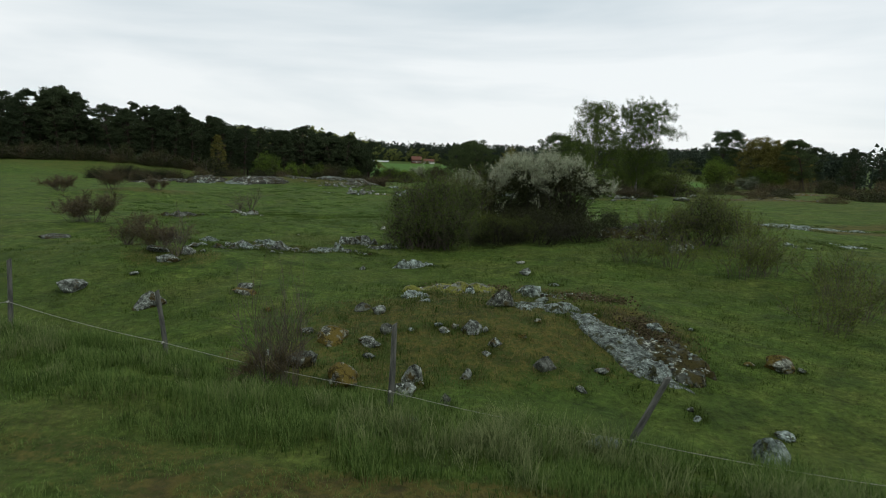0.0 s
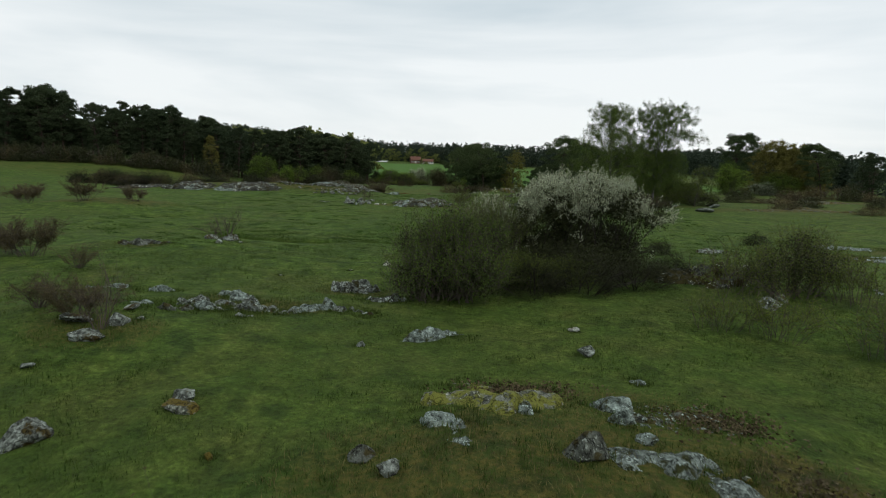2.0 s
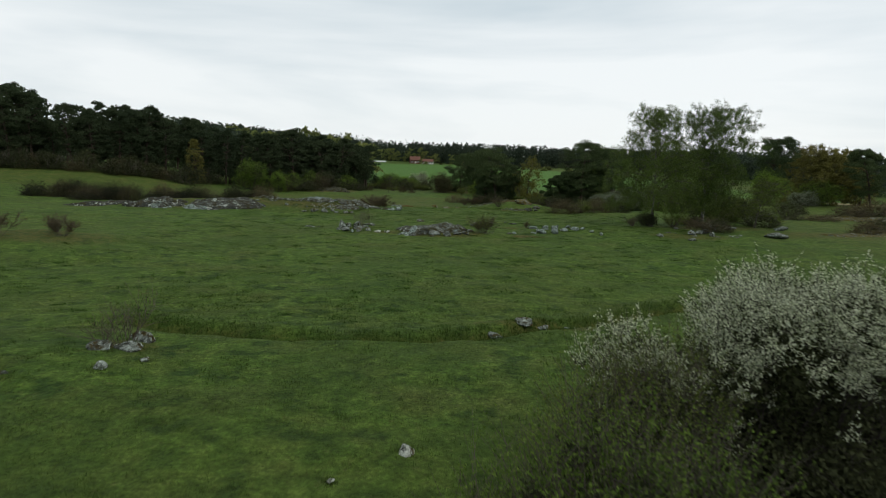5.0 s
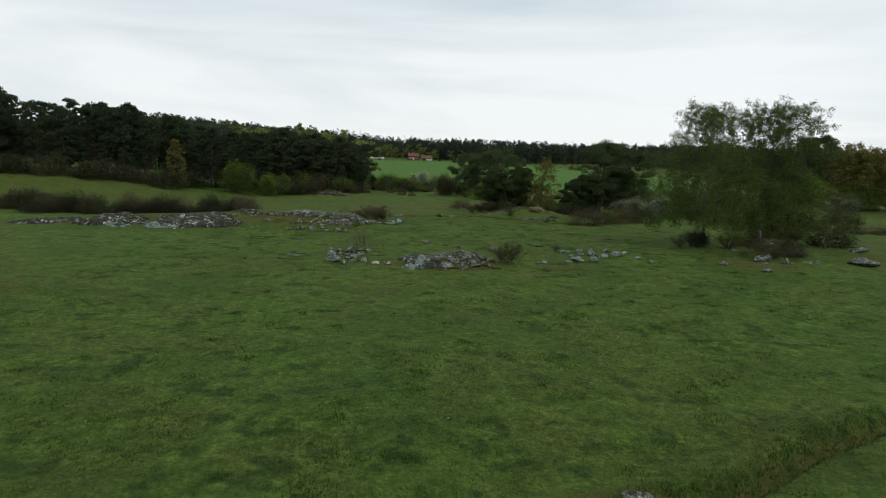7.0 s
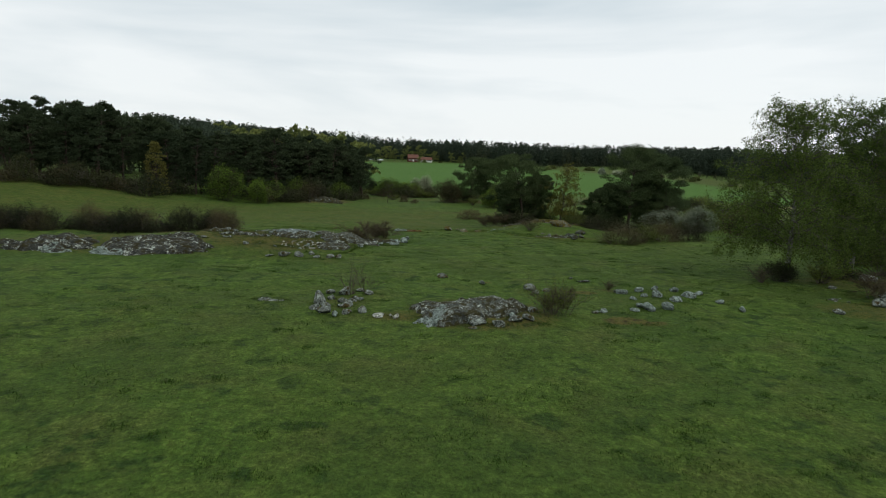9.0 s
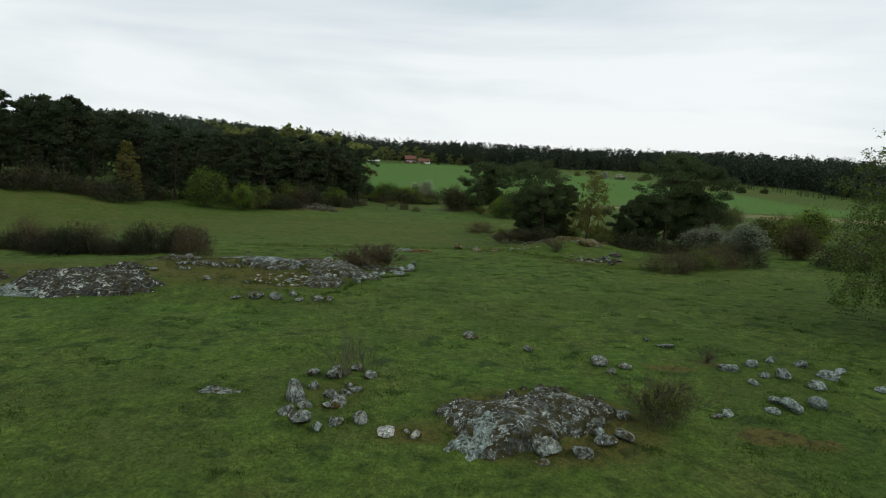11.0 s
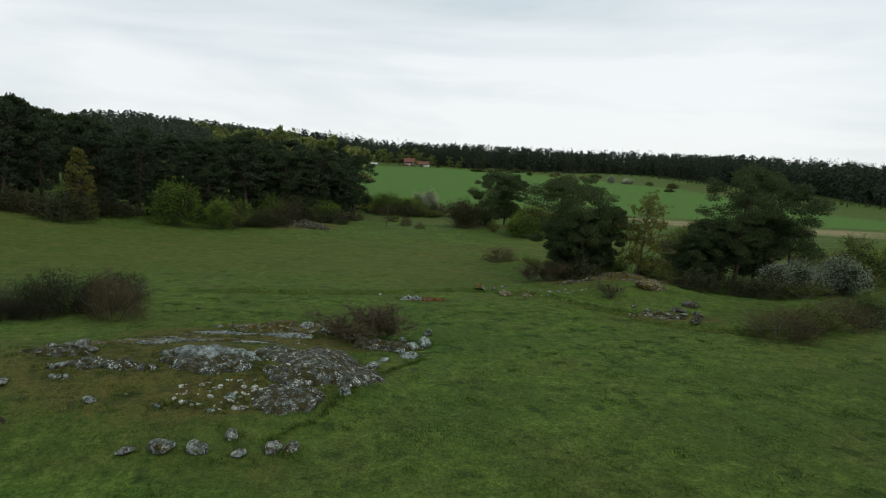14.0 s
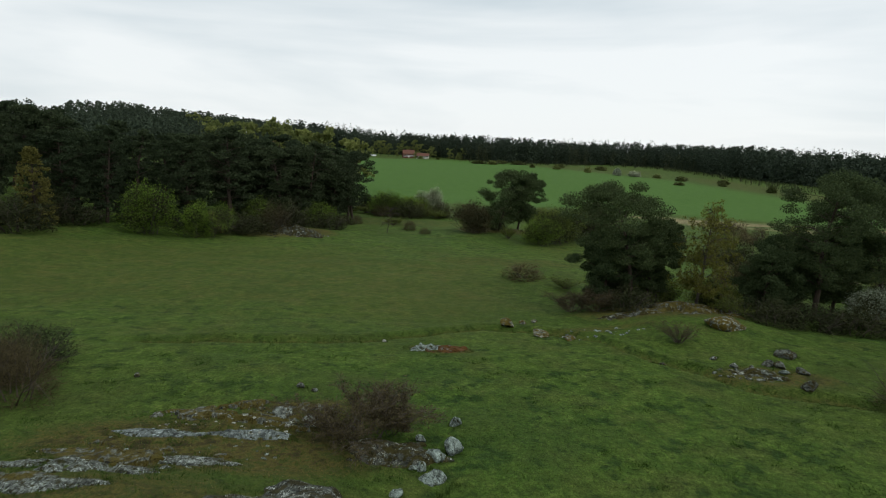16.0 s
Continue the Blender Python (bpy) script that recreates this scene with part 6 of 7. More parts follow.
# ---- trees ----
def pine_meshes(seed, h, w, cards_n, needle, bare_to=0.3, lean=0.04, umbrella=0.8, limbs=22, low=0.5, slim=0.42):
    """A Scots pine: bent trunk, crooked limbs in tiers, flat pads of needle tufts towards their ends."""
    r = np.random.default_rng(seed)
    tr, segs, pads = [], [], []
    p = np.zeros(3)
    d = np.array([r.normal() * lean, r.normal() * lean, 1.0])
    path = [p.copy()]
    for k in range(9):
        d = d + r.normal(size=3) * (0.06, 0.06, 0)
        d[2] = 1.0
        q = p + d * 0.95 * h / 9
        r0 = 0.020 * h
        tr.append((*p, *q, r0 * (1 - k / 9.8), r0 * (1 - (k + 1) / 9.8)))
        p = q
        path.append(p.copy())
    path = np.array(path)
    forms = np.interp(np.linspace(0, 1, 11), (0, 0.3, 0.6, 0.85, 1.0), (low, 0.5 * low + 0.36, 0.95, 0.56 + 0.34 * umbrella, 0.16 + 0.20 * umbrella))
    count = limbs * 3
    for k in range(count):
        g = (k + r.uniform(0, 1)) / count
        f = min(0.985, bare_to + (1 - bare_to) * g)
        edge = 0.5 * w * np.interp(g, np.linspace(0, 1, 11), forms)
        a = k * 2.4 + r.normal() * 0.35
        reach = edge * (0.25 + 0.75 * math.sqrt(r.uniform(0, 1))) * r.uniform(0.85, 1.12)
        i = min(8, int(f * 9))
        at = path[i] + (path[i + 1] - path[i]) * (f * 9 - i)
        end = at + np.array([math.cos(a) * reach, math.sin(a) * reach, r.normal() * 0.025 * h])
        i = min(8, int(max(bare_to * 0.9, f - 0.35 * reach / h) * 9))
        o = path[i] + (path[i + 1] - path[i]) * r.uniform(0, 1)
        pt = o
        rad = 0.0065 * h * (1 - g * 0.6) * (0.5 + reach / w)
        for s in range(3):
            u = (s + 1) / 3
            q = o + (end - o) * u + np.array([0, 0, 0.10 * reach * math.sin(3.14 * u)]) + r.normal(size=3) * 0.03 * reach * (s < 2)
            segs.append((*pt, *q, rad * (1 - 0.28 * s), rad * (1 - 0.28 * (s + 1))))
            pt = q
        pads.append((end, w * r.uniform(0.075, 0.145)))
    for _ in range(5):
        pads.append((path[-1] + r.normal(size=3) * (0.06 * w, 0.06 * w, 0.012 * h) - np.array([0, 0, 0.02 * h]), 0.085 * w))
    area = np.array([s * s * (1.7 if c[2] > 0.8 * h else 1.0) for c, s in pads])
    pick = r.choice(len(pads), cards_n, p=area / area.sum())
    c, s = np.array([v for v, _ in pads])[pick], np.array([v for _, v in pads])[pick]
    q = r.normal(size=(cards_n, 3))
    q /= np.linalg.norm(q, axis=1, keepdims=True)
    q *= r.uniform(0.15, 1, (cards_n, 1)) ** 0.6
    q[:, 2] = np.where(q[:, 2] < 0, q[:, 2] * 0.38, q[:, 2] * 0.66) + 0.08 * np.sin(9 * q[:, 0] + pick) * np.sin(8 * q[:, 1] + 2 * pick)
    pts = c + q * s[:, None]
    up = q * 0.7
    up[:, 2] += 0.7
    return tubes(tr, 8), tubes(segs, 3), cards(pts, needle, needle * slim, r, up, 0.4)


def make_tree(name, label, category, group, trunk, limbs, leaves, bark, leaf, limb_bark=None):
    root = empty(name, label, category, group)
    child("trunk", mesh_from("trunk", *trunk, True), bark, root)
    child("bough_system", mesh_from("bough_system", *limbs, True), limb_bark or bark, root)
    child("crown", mesh_from("crown", *leaves), leaf, root)
    return root


def stand(ob, x, y, turn, sx=1.0, sz=1.0):
    ob.matrix_basis = pose(x, y, lz(x, y) - 0.12, 0, 0, turn) @ Matrix.Diagonal((sx, sx, sz, 1))
    return ob


# pines on the hump, each its own shape
NEAR_PINES = ((9.2, 149.0, 10.9, 8.8, 0.05, 0.34, 0.95), (7.4, 150.6, 7.0, 6.0, 0.09, 0.08, 0.5), (11.4, 151.0, 8.2, 5.2, 0.06, 0.20, 0.7), (20.5, 148.2, 6.2, 5.2, 0.05, 0.06, 0.4), (25.3, 148.5, 13.0, 9.0, 0.05, 0.26, 0.75),
              (32.0, 149.0, 12.0, 9.2, 0.06, 0.30, 0.95), (28.6, 151.0, 8.6, 7.0, 0.05, 0.12, 0.6), (3.2, 201.0, 10.2, 9.0, 0.05, 0.18, 0.9), (6.8, 203.0, 9.6, 8.0, 0.08, 0.15, 0.9), (23.0, 150.4, 7.2, 6.0, 0.07, 0.08, 0.5), (67.5, 161.0, 13.8, 8.4, 0.04, 0.40, 0.9), (81.0, 149.0, 11.6, 7.0, 0.05, 0.22, 0.6))
for k, (x, y, h, w, lean, foot, umbrella) in enumerate(NEAR_PINES):
    t = make_tree("pine_tree", "spreading dark green Scots pine with reddish trunk" if h > 7 else "small bushy young pine beside taller pines", "tree", "pines on the rock hump" if x < 40 and y < 160 else "pines by the hedge", *pine_meshes(220 + k, h, w * 1.08, 40000 if y < 160 else 18000, 0.16 if y < 160 else 0.25, foot * 1.05, lean * 1.5, umbrella, 25, 0.55, 0.6), PINE_BARK, PINE_NEAR_LEAF)
    stand(t, x, y, 40 * k)

# pines of the wood and beyond the birches
kinds = [make_tree("pine_tree", ("slender dark pine in the edge of the wood", "tall dark pine with open tiers", "broad flat-topped dark pine in the wood", "narrow dense dark pine in the wood", "dark pine deep in the wood", "flat-topped dark pine deep in the wood")[k], "tree", "pines of the wood",
                   *pine_meshes(240 + k, 14.0, (6.4, 7.6, 8.6, 5.6, 7.0, 8.0)[k], 7600 if k < 4 else 2200, 0.30 if k < 4 else 0.55, (0.12, 0.2, 0.3, 0.06, 0.2, 0.3)[k], 0.05, (0.25, 0.5, 1.0, 0.1, 0.4, 0.9)[k], (27, 24, 21, 33, 21, 21)[k], (0.75, 0.6, 0.45, 0.9, 0.6, 0.5)[k], 0.6), PINE_BARK, PINE_LEAF) for k in range(6)]
r = np.random.default_rng(150)
LINE = np.array([(-150, 138), (-120, 152), (-95, 163), (-72, 175), (-55, 185), (-40, 194), (-28, 204), (-20.5, 214)], float)
rows, first = [], [True] * 6
cum = np.linspace(0, 1, len(LINE))
for k in range(160):
    u = r.uniform(0, 1)
    back = r.uniform(0, 1) ** 1.6 * (46 if u < 0.75 else 24)
    bx, by = np.interp(u, cum, LINE[:, 0]) - back * 0.45 + r.normal(), np.interp(u, cum, LINE[:, 1]) + back * 0.85 + r.normal()
    rows.append((bx, by, r.choice((0.66, 0.80, 0.90, 0.98, 1.05, 1.12)) * r.uniform(0.94, 1.06) * float(np.interp(u, (0, 0.3, 0.42, 0.55, 0.72, 1), (1.08, 1.12, 1.01, 0.98, 1.02, 0.97))), back))
rows += [(x, y, s, 0.0) for x, y, s in ((86.0, 160.0, 0.75), (92.0, 166.0, 0.8), (98.0, 158.0, 0.72), (104.0, 168.0, 0.8), (111.0, 160.0, 0.75), (118.0, 170.0, 0.85), (126.0, 165.0, 0.8), (96.0, 176.0, 0.85), (110.0, 180.0, 0.9), (88.0, 178.0, 0.8), (122.0, 184.0, 0.9))]
for k, (x, y, s, back) in enumerate(rows):
    i = (k % 4 if back < 15 else 4 + k % 2) if x < 60 or y > 166 else 2
    t = kinds[i] if first[i] else copy_thing(kinds[i], Matrix.Identity(4))
    if not first[i]:
        t.scale = (1, 1, 1)
    first[i] = False
    stand(t, x, y, r.uniform(0, 360), s * r.uniform(0.9, 1.25), s)


def birch_meshes(seed, h, w, n, leaf_len, hang=1.0, from_f=0.22, limbs=30, lean=(0.05, 0.0), form=(0.77, 0.95, 1.0, 0.9, 0.7, 0.3), top_share=0.3):
    """A birch: slender trunk, rising limbs, and hanging twigs with small leaves."""
    r = np.random.default_rng(seed)
    tr, segs, tips = [], [], []
    p, d = np.zeros(3), np.array([lean[0], lean[1], 1.0])
    path = [p.copy()]
    for k in range(10):
        d = d + r.normal(size=3) * (0.04, 0.04, 0)
        d[2] = 1
        q = p + d * 0.97 * h / 10
        tr.append((*p, *q, 0.016 * h * (1 - k / 10.8), 0.016 * h * (1 - (k + 1) / 10.8)))
        p = q
        path.append(p.copy())
    path = np.array(path)
    for k in range(limbs):
        f = from_f + (1 - from_f) * (k + r.uniform(0, 1)) / limbs
        i = min(9, int(f * 10))
        o = path[i] + (path[i + 1] - path[i]) * (f * 10 - i)
        a = k * 2.4 + r.normal() * 0.4
        reach = 0.56 * w * np.interp((f - from_f) / (1 - from_f), np.linspace(0, 1, 6), form) * r.uniform(0.75, 1.1)
        dd = np.array([math.cos(a), math.sin(a), 0.5 + 0.55 * f])
        pt = o.copy()
        for s in range(5):
            dd = dd + r.normal(size=3) * 0.16 - np.array([0, 0, 0.16 * s])
            q = pt + dd / np.linalg.norm(dd) * reach / 4.2
            segs.append((*pt, *q, 0.0055 * h * (1 - 0.7 * f) * (1 - s / 5.5), 0.0055 * h * (1 - 0.7 * f) * (1 - (s + 1) / 5.5)))
            for _ in range(5 if s else 2):
                b = q + r.normal(size=3) * (0.06 * w, 0.06 * w, 0.03 * h)
                segs.append((*q, *b, 0.012, 0.006))
                drop = hang * r.uniform(0.03, 0.16) * h * max(0.10, 1.0 - 1.05 * f)
                c = b + np.array([r.normal() * 0.15, r.normal() * 0.15, -min(drop, max(0.2, b[2] - 1.9))])
                segs.append((*b, *c, 0.006, 0.003))
                tips.append((*b, *c))
            pt = q
    tips = np.array(tips)
    wt = np.clip(1.25 - tips[:, 2] / h, top_share, 1)
    k = r.choice(len(tips), n, p=wt / wt.sum())
    f = r.uniform(-0.15, 1, (n, 1))
    pts = tips[k, :3] + (tips[k, 3:] - tips[k, :3]) * f + r.normal(size=(n, 3)) * 0.016 * w
    dn = np.zeros_like(pts)
    dn[:, 2] = -0.8
    return tubes(tr, 9), tubes(segs, 4), cards(pts, leaf_len, leaf_len * 0.6, r, dn, 0.35)


t = make_tree("birch_tree", "tall birch with thin top and hanging twigs", "tree", "birches on the pasture", *birch_meshes(161, 12.9, 9.4, 50000, 0.14, 1.35, 0.17, 66, (-0.02, 0.0), (0.75, 1.15, 1.05, 0.78, 0.64, 0.34), 0.42), BIRCH_BARK, BIRCH_LEAF, GREY_BARK)
stand(t, 23.1, 101.3, 20)
t = make_tree("birch_tree", "broad leafy birch with full rounded crown", "tree", "birches on the pasture", *birch_meshes(162, 13.0, 9.2, 60000, 0.14, 1.15, 0.19, 66, (0.008, 0.0), (0.6, 0.88, 0.88, 0.86, 0.86, 0.62), 0.7), BIRCH_BARK, BIRCH_LEAF, GREY_BARK)
stand(t, 30.2, 104.6, 90)
t = make_tree("young_tree", "small multi-stemmed tree with thin bronze foliage", "tree", "", *birch_meshes(163, 5.2, 4.6, 5000, 0.12, 0.5, 0.25, 20), GREY_BARK, DULL_LEAF)
stand(t, 34.9, 101.5, 0)
t = make_tree("young_birch", "slender birch in yellow-green young leaf", "tree", "", *birch_meshes(164, 9.0, 5.0, 14000, 0.14, 0.8, 0.15, 30), GREY_BARK, YELLOW_LEAF)
stand(t, 15.0, 148.8, 0)
t = make_tree("larch_tree", "bronze-brown larch against dark pines", "tree", "", *pine_meshes(165, 10.5, 4.4, 4500, 0.34, 0.05, 0.02, 0.0, 48, 1.0), PINE_BARK, GOLD_LEAF)
stand(t, -58.5, 175.5, 0)
t = make_tree("broadleaf_tree", "large rounded tree in golden young leaf", "tree", "", *birch_meshes(166, 9.6, 15.0, 38000, 0.34, 0.5, 0.05, 60, (0.02, 0.0), (0.9, 1.0, 1.0, 0.95, 0.82, 0.6), 0.7), GREY_BARK, GOLD_LEAF)
stand(t, 80.0, 163.0, 0)
t = make_tree("bare_sapling", "thin bare sapling on the meadow", "tree", "", *birch_meshes(167, 4.2, 3.0, 500, 0.1, 0.3, 0.3, 14), GREY_BARK, BROWN_LEAF)
stand(t, -15.5, 196.0, 0)

# round trees by the farm and along the ridge
far_kinds = [make_tree("broadleaf_tree", "rounded far tree in young olive leaf", "tree", "trees by the farm", *birch_meshes(170 + k, 12.0, 10.0, 1900, 0.9, 0.3, 0.10, 9, (0.03, 0.0), (0.7, 0.95, 1.0, 0.95, 0.8, 0.5), 0.7), GREY_BARK, OLIVE_LEAF) for k in range(3)]
far_rows = [(-85.8, 318, 1.22), (-78.5, 320, 1.27), (-71.2, 317, 1.45), (-64.0, 321, 1.6), (-56.6, 318, 1.62), (-51.3, 315, 1.45), (-45.1, 319, 1.6), (-37.1, 318, 1.5), (-76, 640, 1.1), (-62, 655, 1.0), (-57, 662, 1.15), (-50, 660, 0.9), (-92, 600, 0.9), (-104, 560, 1.0), (-96, 540, 0.9), (-112, 520, 1.1), (-100, 470, 1.0), (-118, 450, 1.2), (-126, 470, 1.1), (-110, 430, 1.05), (-134, 440, 1.2), (-146, 452, 1.2), (-90, 420, 0.9), (-10, 672, 0.8), (16, 660, 0.75), (-22, 680, 1.0), (-28, 690, 1.2), (-36, 690, 1.1), (-104, 398, 1.3), (-113, 400, 1.25), (-41, 650, 0.8), (-25, 646, 0.42), (-12, 652, 0.7), (6, 640, 0.75)]
for k, (x, y, s) in enumerate(far_rows):
    t = far_kinds[k % 3] if k < 3 else copy_thing(far_kinds[k % 3], Matrix.Identity(4))
    t.scale = (1, 1, 1)
    stand(t, x, y, 70 * k, s, s)


def woods(name, label, line, depth, n, tall, seed, material, lean_back=(0.0, 1.0), cards_each=38, size=0.09):
    """A far belt of trees, too many to count: each a trunk and a ragged crown."""
    r = np.random.default_rng(seed)
    line = np.array(line, float)
    seg = np.linalg.norm(np.diff(line, axis=0), axis=1)
    cum = np.concatenate([[0], np.cumsum(seg)])
    u = r.uniform(0, cum[-1], n)
    back = r.uniform(0, 1, n) ** 1.2 * depth
    x = np.interp(u, cum, line[:, 0]) + back * lean_back[0] + r.normal(size=n) * 3
    y = np.interp(u, cum, line[:, 1]) + back * lean_back[1] + r.normal(size=n) * 3
    z = land(x, y, False)
    h = tall * r.choice((0.74, 0.86, 0.93, 1.0, 1.08), n) * r.uniform(0.95, 1.05, n) * (1 + 0.12 * value_noise(x / 30, y / 30, 3))
    wid = h * r.uniform(0.17, 0.30, n)
    point = r.uniform(0.35, 1.0, (n, 1))
    f = r.uniform(0, 1, (n, cards_each)) ** 0.85
    prof = np.where(f < 0.4, 0.7 + 0.75 * f, np.maximum(0.0, 1 - ((f - 0.4) / 0.6) ** (1 + point * 1.6)) + 0.15)
    a = r.uniform(0, 6.283, (n, cards_each))
    q = np.sqrt(r.uniform(0.1, 1, (n, cards_each)))
    px = x[:, None] + wid[:, None] * prof * q * np.cos(a)
    py = y[:, None] + wid[:, None] * prof * q * np.sin(a)
    pz = z[:, None] + h[:, None] * (0.02 + 0.98 * f)
    pts = np.stack([px, py, pz], -1).reshape(-1, 3)
    v1, f1 = cards(pts, size * tall, size * 0.8 * tall, r)
    g = np.stack([x, y, z - 0.3], 1)
    top = g + np.stack([np.zeros(n), np.zeros(n), h * 0.95], 1)
    v2, f2 = tubes(np.concatenate([g, top, np.full((n, 1), 0.25), np.full((n, 1), 0.04)], 1), 4)
    me = mesh_from(name, np.concatenate([v1, v2]), np.concatenate([f1, f2[:, :3] + len(v1), f2[:, [0, 2, 3]] + len(v1)]))
    me.materials.append(material)
    tagged(new(name, me), label, "woods", kind="stuff")


woods("far_woods", "dark conifer wood along the far side of the field", [(212, 330), (214, 390), (224, 440), (211, 485), (205, 525), (212, 590), (200, 665), (150, 672), (108, 645), (56, 628), (20, 660), (-20, 700), (-70, 715), (-160, 770)], 50, 1650, 18.8, 181, FAR_HAZE_LEAF, (0.55, 0.85), 110, 0.080)
woods("far_woods", "dark conifer wood behind the pasture", [(112, 178), (150, 205), (195, 260), (212, 335)], 60, 520, 15, 182, FAR_HAZE_LEAF, (0.95, 0.1), 44)
woods("far_woods", "dark conifer wood on the ridge", [(-300, 260), (-200, 300), (-140, 330), (-120, 380), (-150, 480), (-130, 560), (-110, 700), (-160, 790)], 100, 1500, 14.5, 183, FAR_HAZE_LEAF, (-0.8, 0.3), 130, 0.070)
woods("far_woods", "pine wood behind the edge of the wood", [(-210, 170), (-150, 200), (-115, 222), (-98, 232)], 55, 300, 13, 184, PINE_LEAF, (-0.5, 0.7), 44)
woods("far_woods", "low pines closing the back of the wood", [(-98, 226), (-75, 214), (-56, 218), (-40, 226), (-30, 232)], 14, 90, 9, 188, PINE_LEAF, (-0.4, 0.9), 60, 0.085)
woods("far_birches", "pale thin birches among far conifers", [(-20, 690), (40, 634), (100, 634), (150, 660), (198, 655), (205, 590)], 8, 60, 14, 185, FAR_PALE_LEAF, (0.5, 0.8), 26)
woods("far_brush", "rough scrub between the field and the far wood", [(206, 340), (196, 400), (190, 450), (196, 520), (190, 640), (140, 655), (100, 620), (50, 605), (10, 640)], 26, 260, 3.6, 187, FAR_PALE_LEAF, (-0.5, -0.8), 24)
woods("far_woods", "distant forest on the horizon", [(-1500, 1150), (-600, 1200), (0, 1250), (700, 1150), (1500, 900)], 300, 1200, 24, 186, FAR_HAZE_LEAF, (0, 1), 22)

# bushes along the far side of the field
hedge = {"green": plant("field_bush", "small pale green bush at the field edge", "bush", "bushes along the field", *thicket_meshes(191, 700, 0.16, 0.55), TWIG, OLIVE_LEAF),
         "pale": plant("field_bush", "pale flowering bush at the field edge", "bush", "bushes along the field", *thicket_meshes(193, 700, 0.16, 0.55), TWIG, PALE_BLOSSOM),
         "dark": plant("field_bush", "small dark bush at the field edge", "bush", "bushes along the field", *thicket_meshes(192, 700, 0.16, 0.55), TWIG, FAR_GREEN_LEAF)}
FIELD = [(28, 590, 22, 4.0, "dark"), (38, 585, 14, 4.5, "green"), (14, 655, 10, 7, "green"), (66, 560, 8, 4, "dark"), (82, 548, 10, 5, "green"), (98, 520, 9, 5.5, "green"), (112, 498, 9, 7, "pale"), (122, 494, 14, 5, "pale"), (134, 486, 9, 4, "green"), (140, 462, 12, 4.5, "dark"), (160, 450, 12, 4, "dark"), (150, 430, 8, 3, "dark"),
         (158, 395, 9, 5.5, "dark"), (172, 398, 7, 4, "dark"), (124, 425, 10, 2.5, "dark"), (-5, 640, 6, 3, "dark"), (-20, 640, 8, 4, "green"), (48, 610, 18, 4, "dark"), (60, 600, 18, 5, "dark"), (90, 575, 12, 5, "dark"), (118, 560, 14, 5, "dark")]
scatter([(x, y, 0.7 * w, 0.7 * h, kind) for x, y, w, h, kind in FIELD], hedge, (1.1, 0.9))


# ---- the farm ----
def box(bm, x0, x1, y0, y1, z0, z1):
    m = Matrix.LocRotScale(((x0 + x1) / 2, (y0 + y1) / 2, (z0 + z1) / 2), None, (x1 - x0, y1 - y0, z1 - z0))
    bmesh.ops.create_cube(bm, size=1, matrix=m)


def cube_part(name, material, parent, x0, x1, y0, y1, z0, z1, label=""):
    bm = bmesh.new()
    box(bm, x0, x1, y0, y1, z0, z1)
    return part(name, bm, material, parent, label)


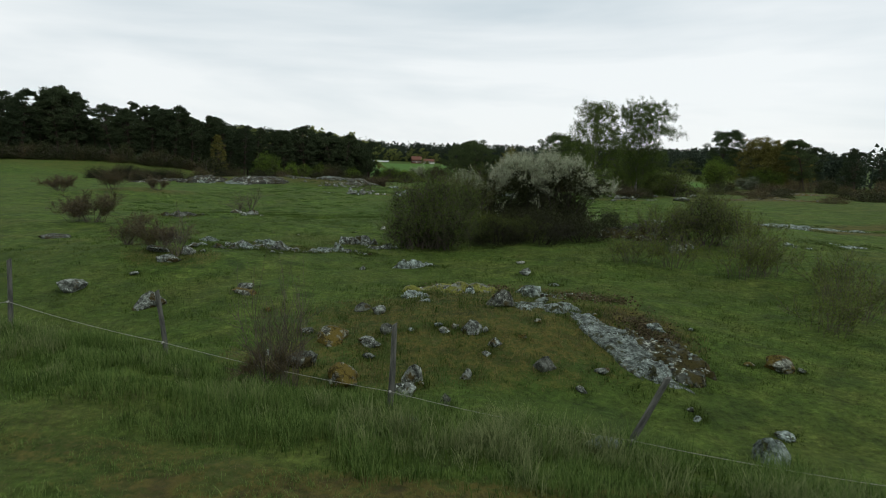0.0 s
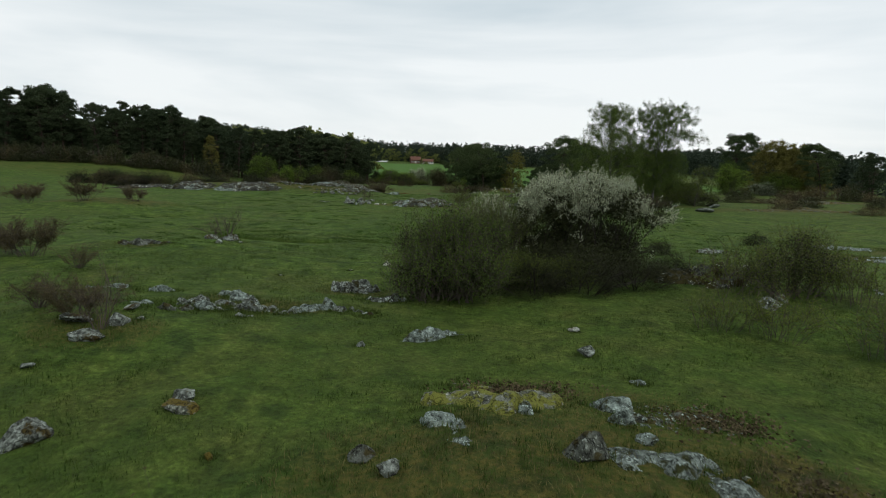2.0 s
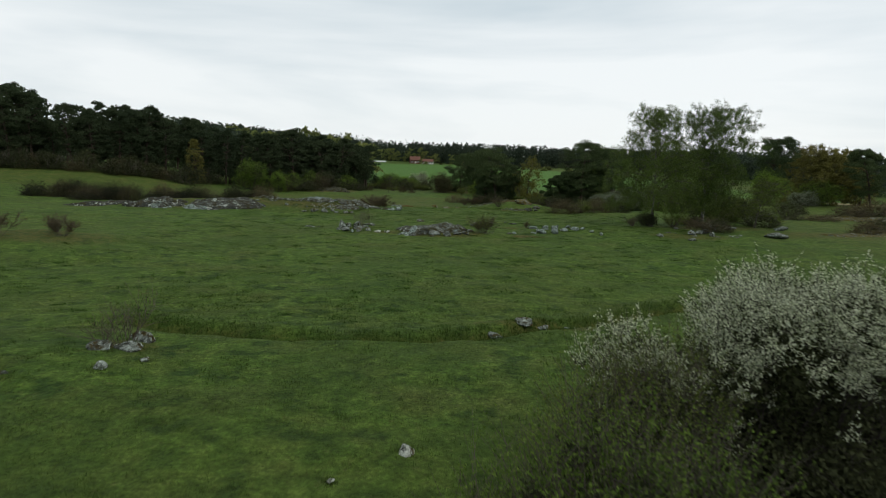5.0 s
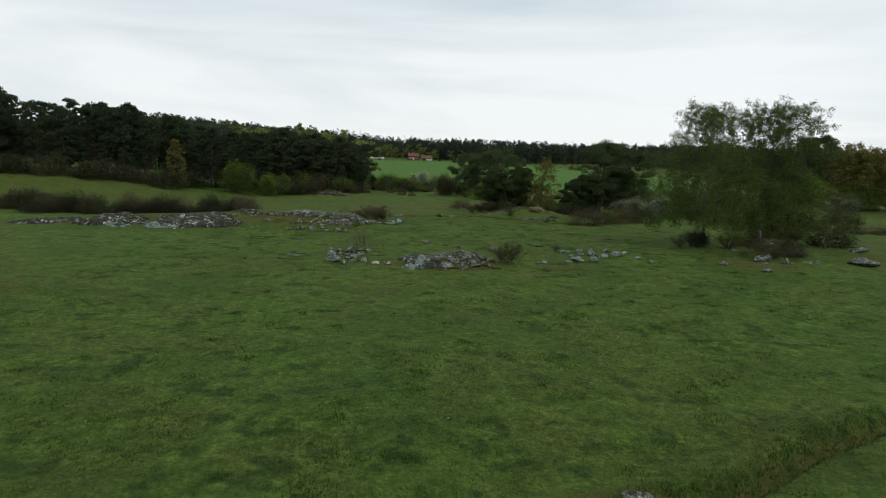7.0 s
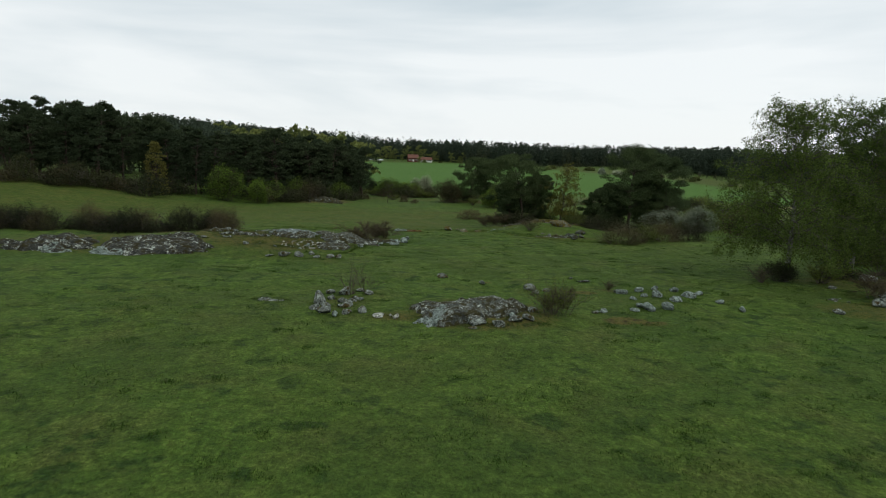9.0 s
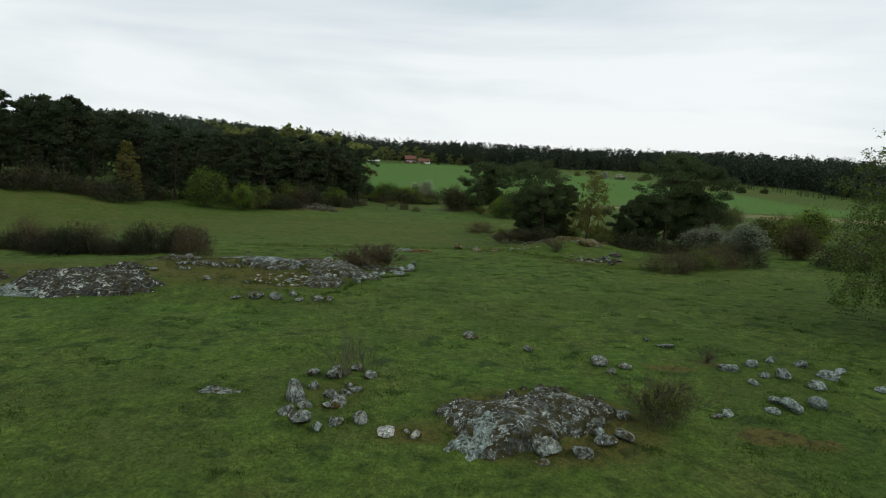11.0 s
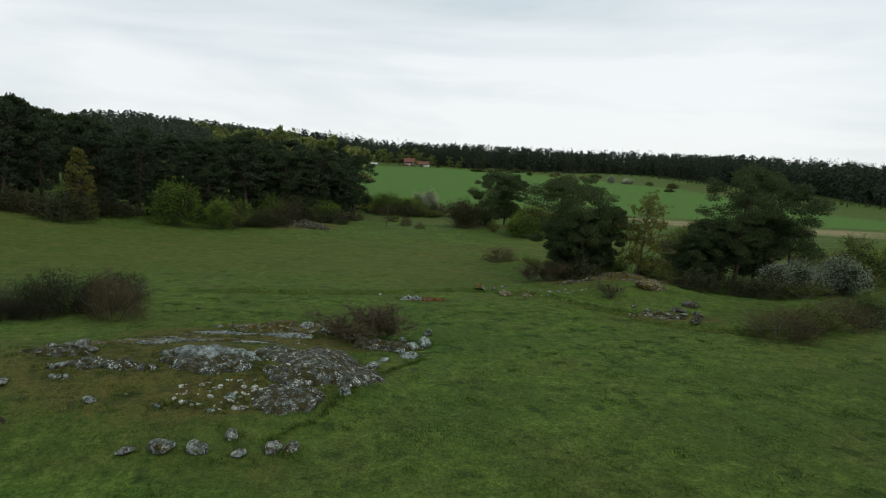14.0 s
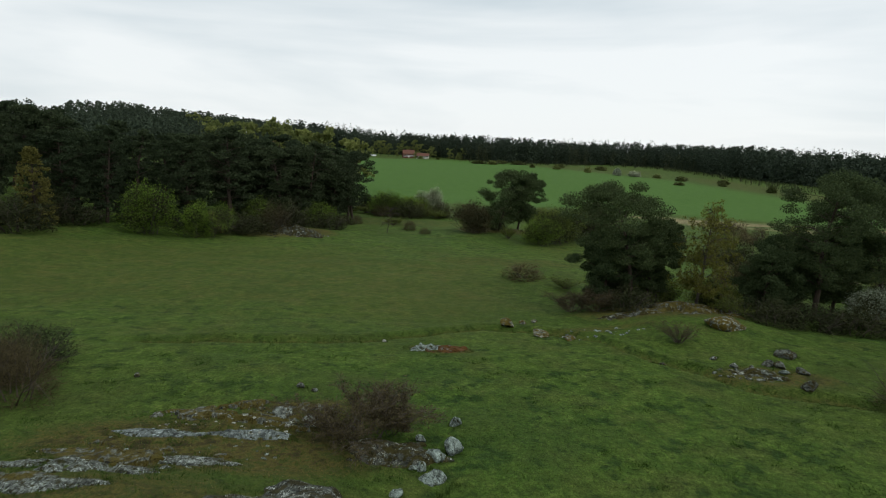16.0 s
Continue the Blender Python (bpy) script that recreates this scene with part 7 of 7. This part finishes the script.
def house(name, label, x, y, turn, L, W, H, R, wall_m, roof_m, windows=4, chimney=True):
    """A gabled house: walls to the gable, roof slabs with eaves, windows with frames, door, chimney."""
    root = empty(name, label, "house")
    root.matrix_basis = pose(x, y, lz(x, y), 0, 0, turn)
    bm = bmesh.new()
    v = [bm.verts.new(c) for c in ((-L / 2, -W / 2, -0.5), (L / 2, -W / 2, -0.5), (L / 2, W / 2, -0.5), (-L / 2, W / 2, -0.5), (-L / 2, -W / 2, H), (L / 2, -W / 2, H), (L / 2, W / 2, H), (-L / 2, W / 2, H), (-L / 2, 0, H + R), (L / 2, 0, H + R))]
    for f in ((0, 1, 5, 4), (2, 3, 7, 6), (1, 2, 6, 9, 5), (3, 0, 4, 8, 7)):
        bm.faces.new([v[i] for i in f])
    part("wall", bm, wall_m, root)
    sl = math.hypot(W / 2 + 0.5, R * (1 + 1.0 / W))
    for s in (-1, 1):
        bm = bmesh.new()
        box(bm, -L / 2 - 0.4, L / 2 + 0.4, 0, sl, 0, 0.22)
        roof = part("roof", bm, roof_m, root)
        roof.matrix_basis = pose(0, 0, H + R + 0.05, -math.degrees(math.atan2(R, W / 2)), 0, 0) if s > 0 else pose(0, 0, H + R + 0.05, 0, 0, 180) @ pose(0, 0, 0, -math.degrees(math.atan2(R, W / 2)), 0, 0)
        if s > 0 and chimney:
            cube_part("chimney", ROOF_TILE, root, L * 0.1, L * 0.1 + 0.9, -0.45, 0.45, H + R - 0.5, H + R + 1.1)
    n = windows
    for k in range(n):
        cx = -L / 2 + L * (k + 0.5) / n
        if k == n // 2:
            d = cube_part("door", WHITE_PAINT, root, cx - 0.55, cx + 0.55, -W / 2 - 0.06, -W / 2 + 0.05, 0.2, 2.3)
            continue
        fr = cube_part("window", WHITE_PAINT, root, cx - 0.75, cx + 0.75, -W / 2 - 0.08, -W / 2 + 0.05, 1.0, 2.5)
        cube_part("pane", DARK_PANE, fr, cx - 0.58, cx + 0.58, -W / 2 - 0.11, -W / 2 - 0.06, 1.15, 2.35)
    return root


house("farmhouse", "red wooden farmhouse with orange tile roof", -31.5, 652, 12, 10.0, 7.0, 3.8, 3.0, FALU_RED, ROOF_TILE, 5)
house("farmhouse", "low farm building with pale orange roof", -18.5, 650, -6, 11.0, 6.5, 2.4, 2.2, WHITE_PAINT, ROOF_TILE, 5, False)
house("barn", "weathered dark barn among trees", -116, 500, 20, 11.0, 7.0, 3.0, 3.0, GREY_BOARD, ROOF_TILE, 3, False)


def tunnel(x, y, L, rad):
    """A long low plastic-covered tunnel."""
    root = empty("polytunnel", "long low white plastic growing tunnel", "greenhouse")
    root.matrix_basis = pose(x, y, lz(x, y), 0, 0, 4)
    vs, fs, n = [], [], 12
    for i in (0, 1):
        for k in range(n + 1):
            a = math.pi * k / n
            vs.append((L * (i - 0.5), rad * math.cos(a), rad * 0.8 * math.sin(a)))
    for k in range(n):
        fs.append((k, k + 1, n + 2 + k, n + 1 + k))
    child("cover", mesh_from("cover", vs, fs, True), PLASTIC, root)
    for i in range(6):
        segs = []
        for k in range(n):
            a, b = math.pi * k / n, math.pi * (k + 1) / n
            xx = L * (i / 5 - 0.5)
            segs.append((xx, (rad + 0.04) * math.cos(a), (rad + 0.04) * 0.8 * math.sin(a), xx, (rad + 0.04) * math.cos(b), (rad + 0.04) * 0.8 * math.sin(b), 0.05, 0.05))
        child("hoop", mesh_from("hoop", *tubes(segs, 5)), WIRE, root)


tunnel(-67.0, 640, 16, 1.5)


def mast(x, y, h):
    """A slender pale pole with two short cross-arms standing among trees."""
    root = empty("utility_pole", "tall pale utility pole rising among far trees", "pole")
    root.location = (x, y, lz(x, y))
    child("shaft", mesh_from("shaft", *tubes([(0, 0, -0.5, 0, 0, h, 0.34, 0.24)], 8), True), PLASTIC, root)
    for z in (h - 0.6, h - 2.2):
        cube_part("crossarm", GREY_BOARD, root, -1.1, 1.1, -0.08, 0.08, z, z + 0.18)


mast(-75.4, 319.0, 17.0)
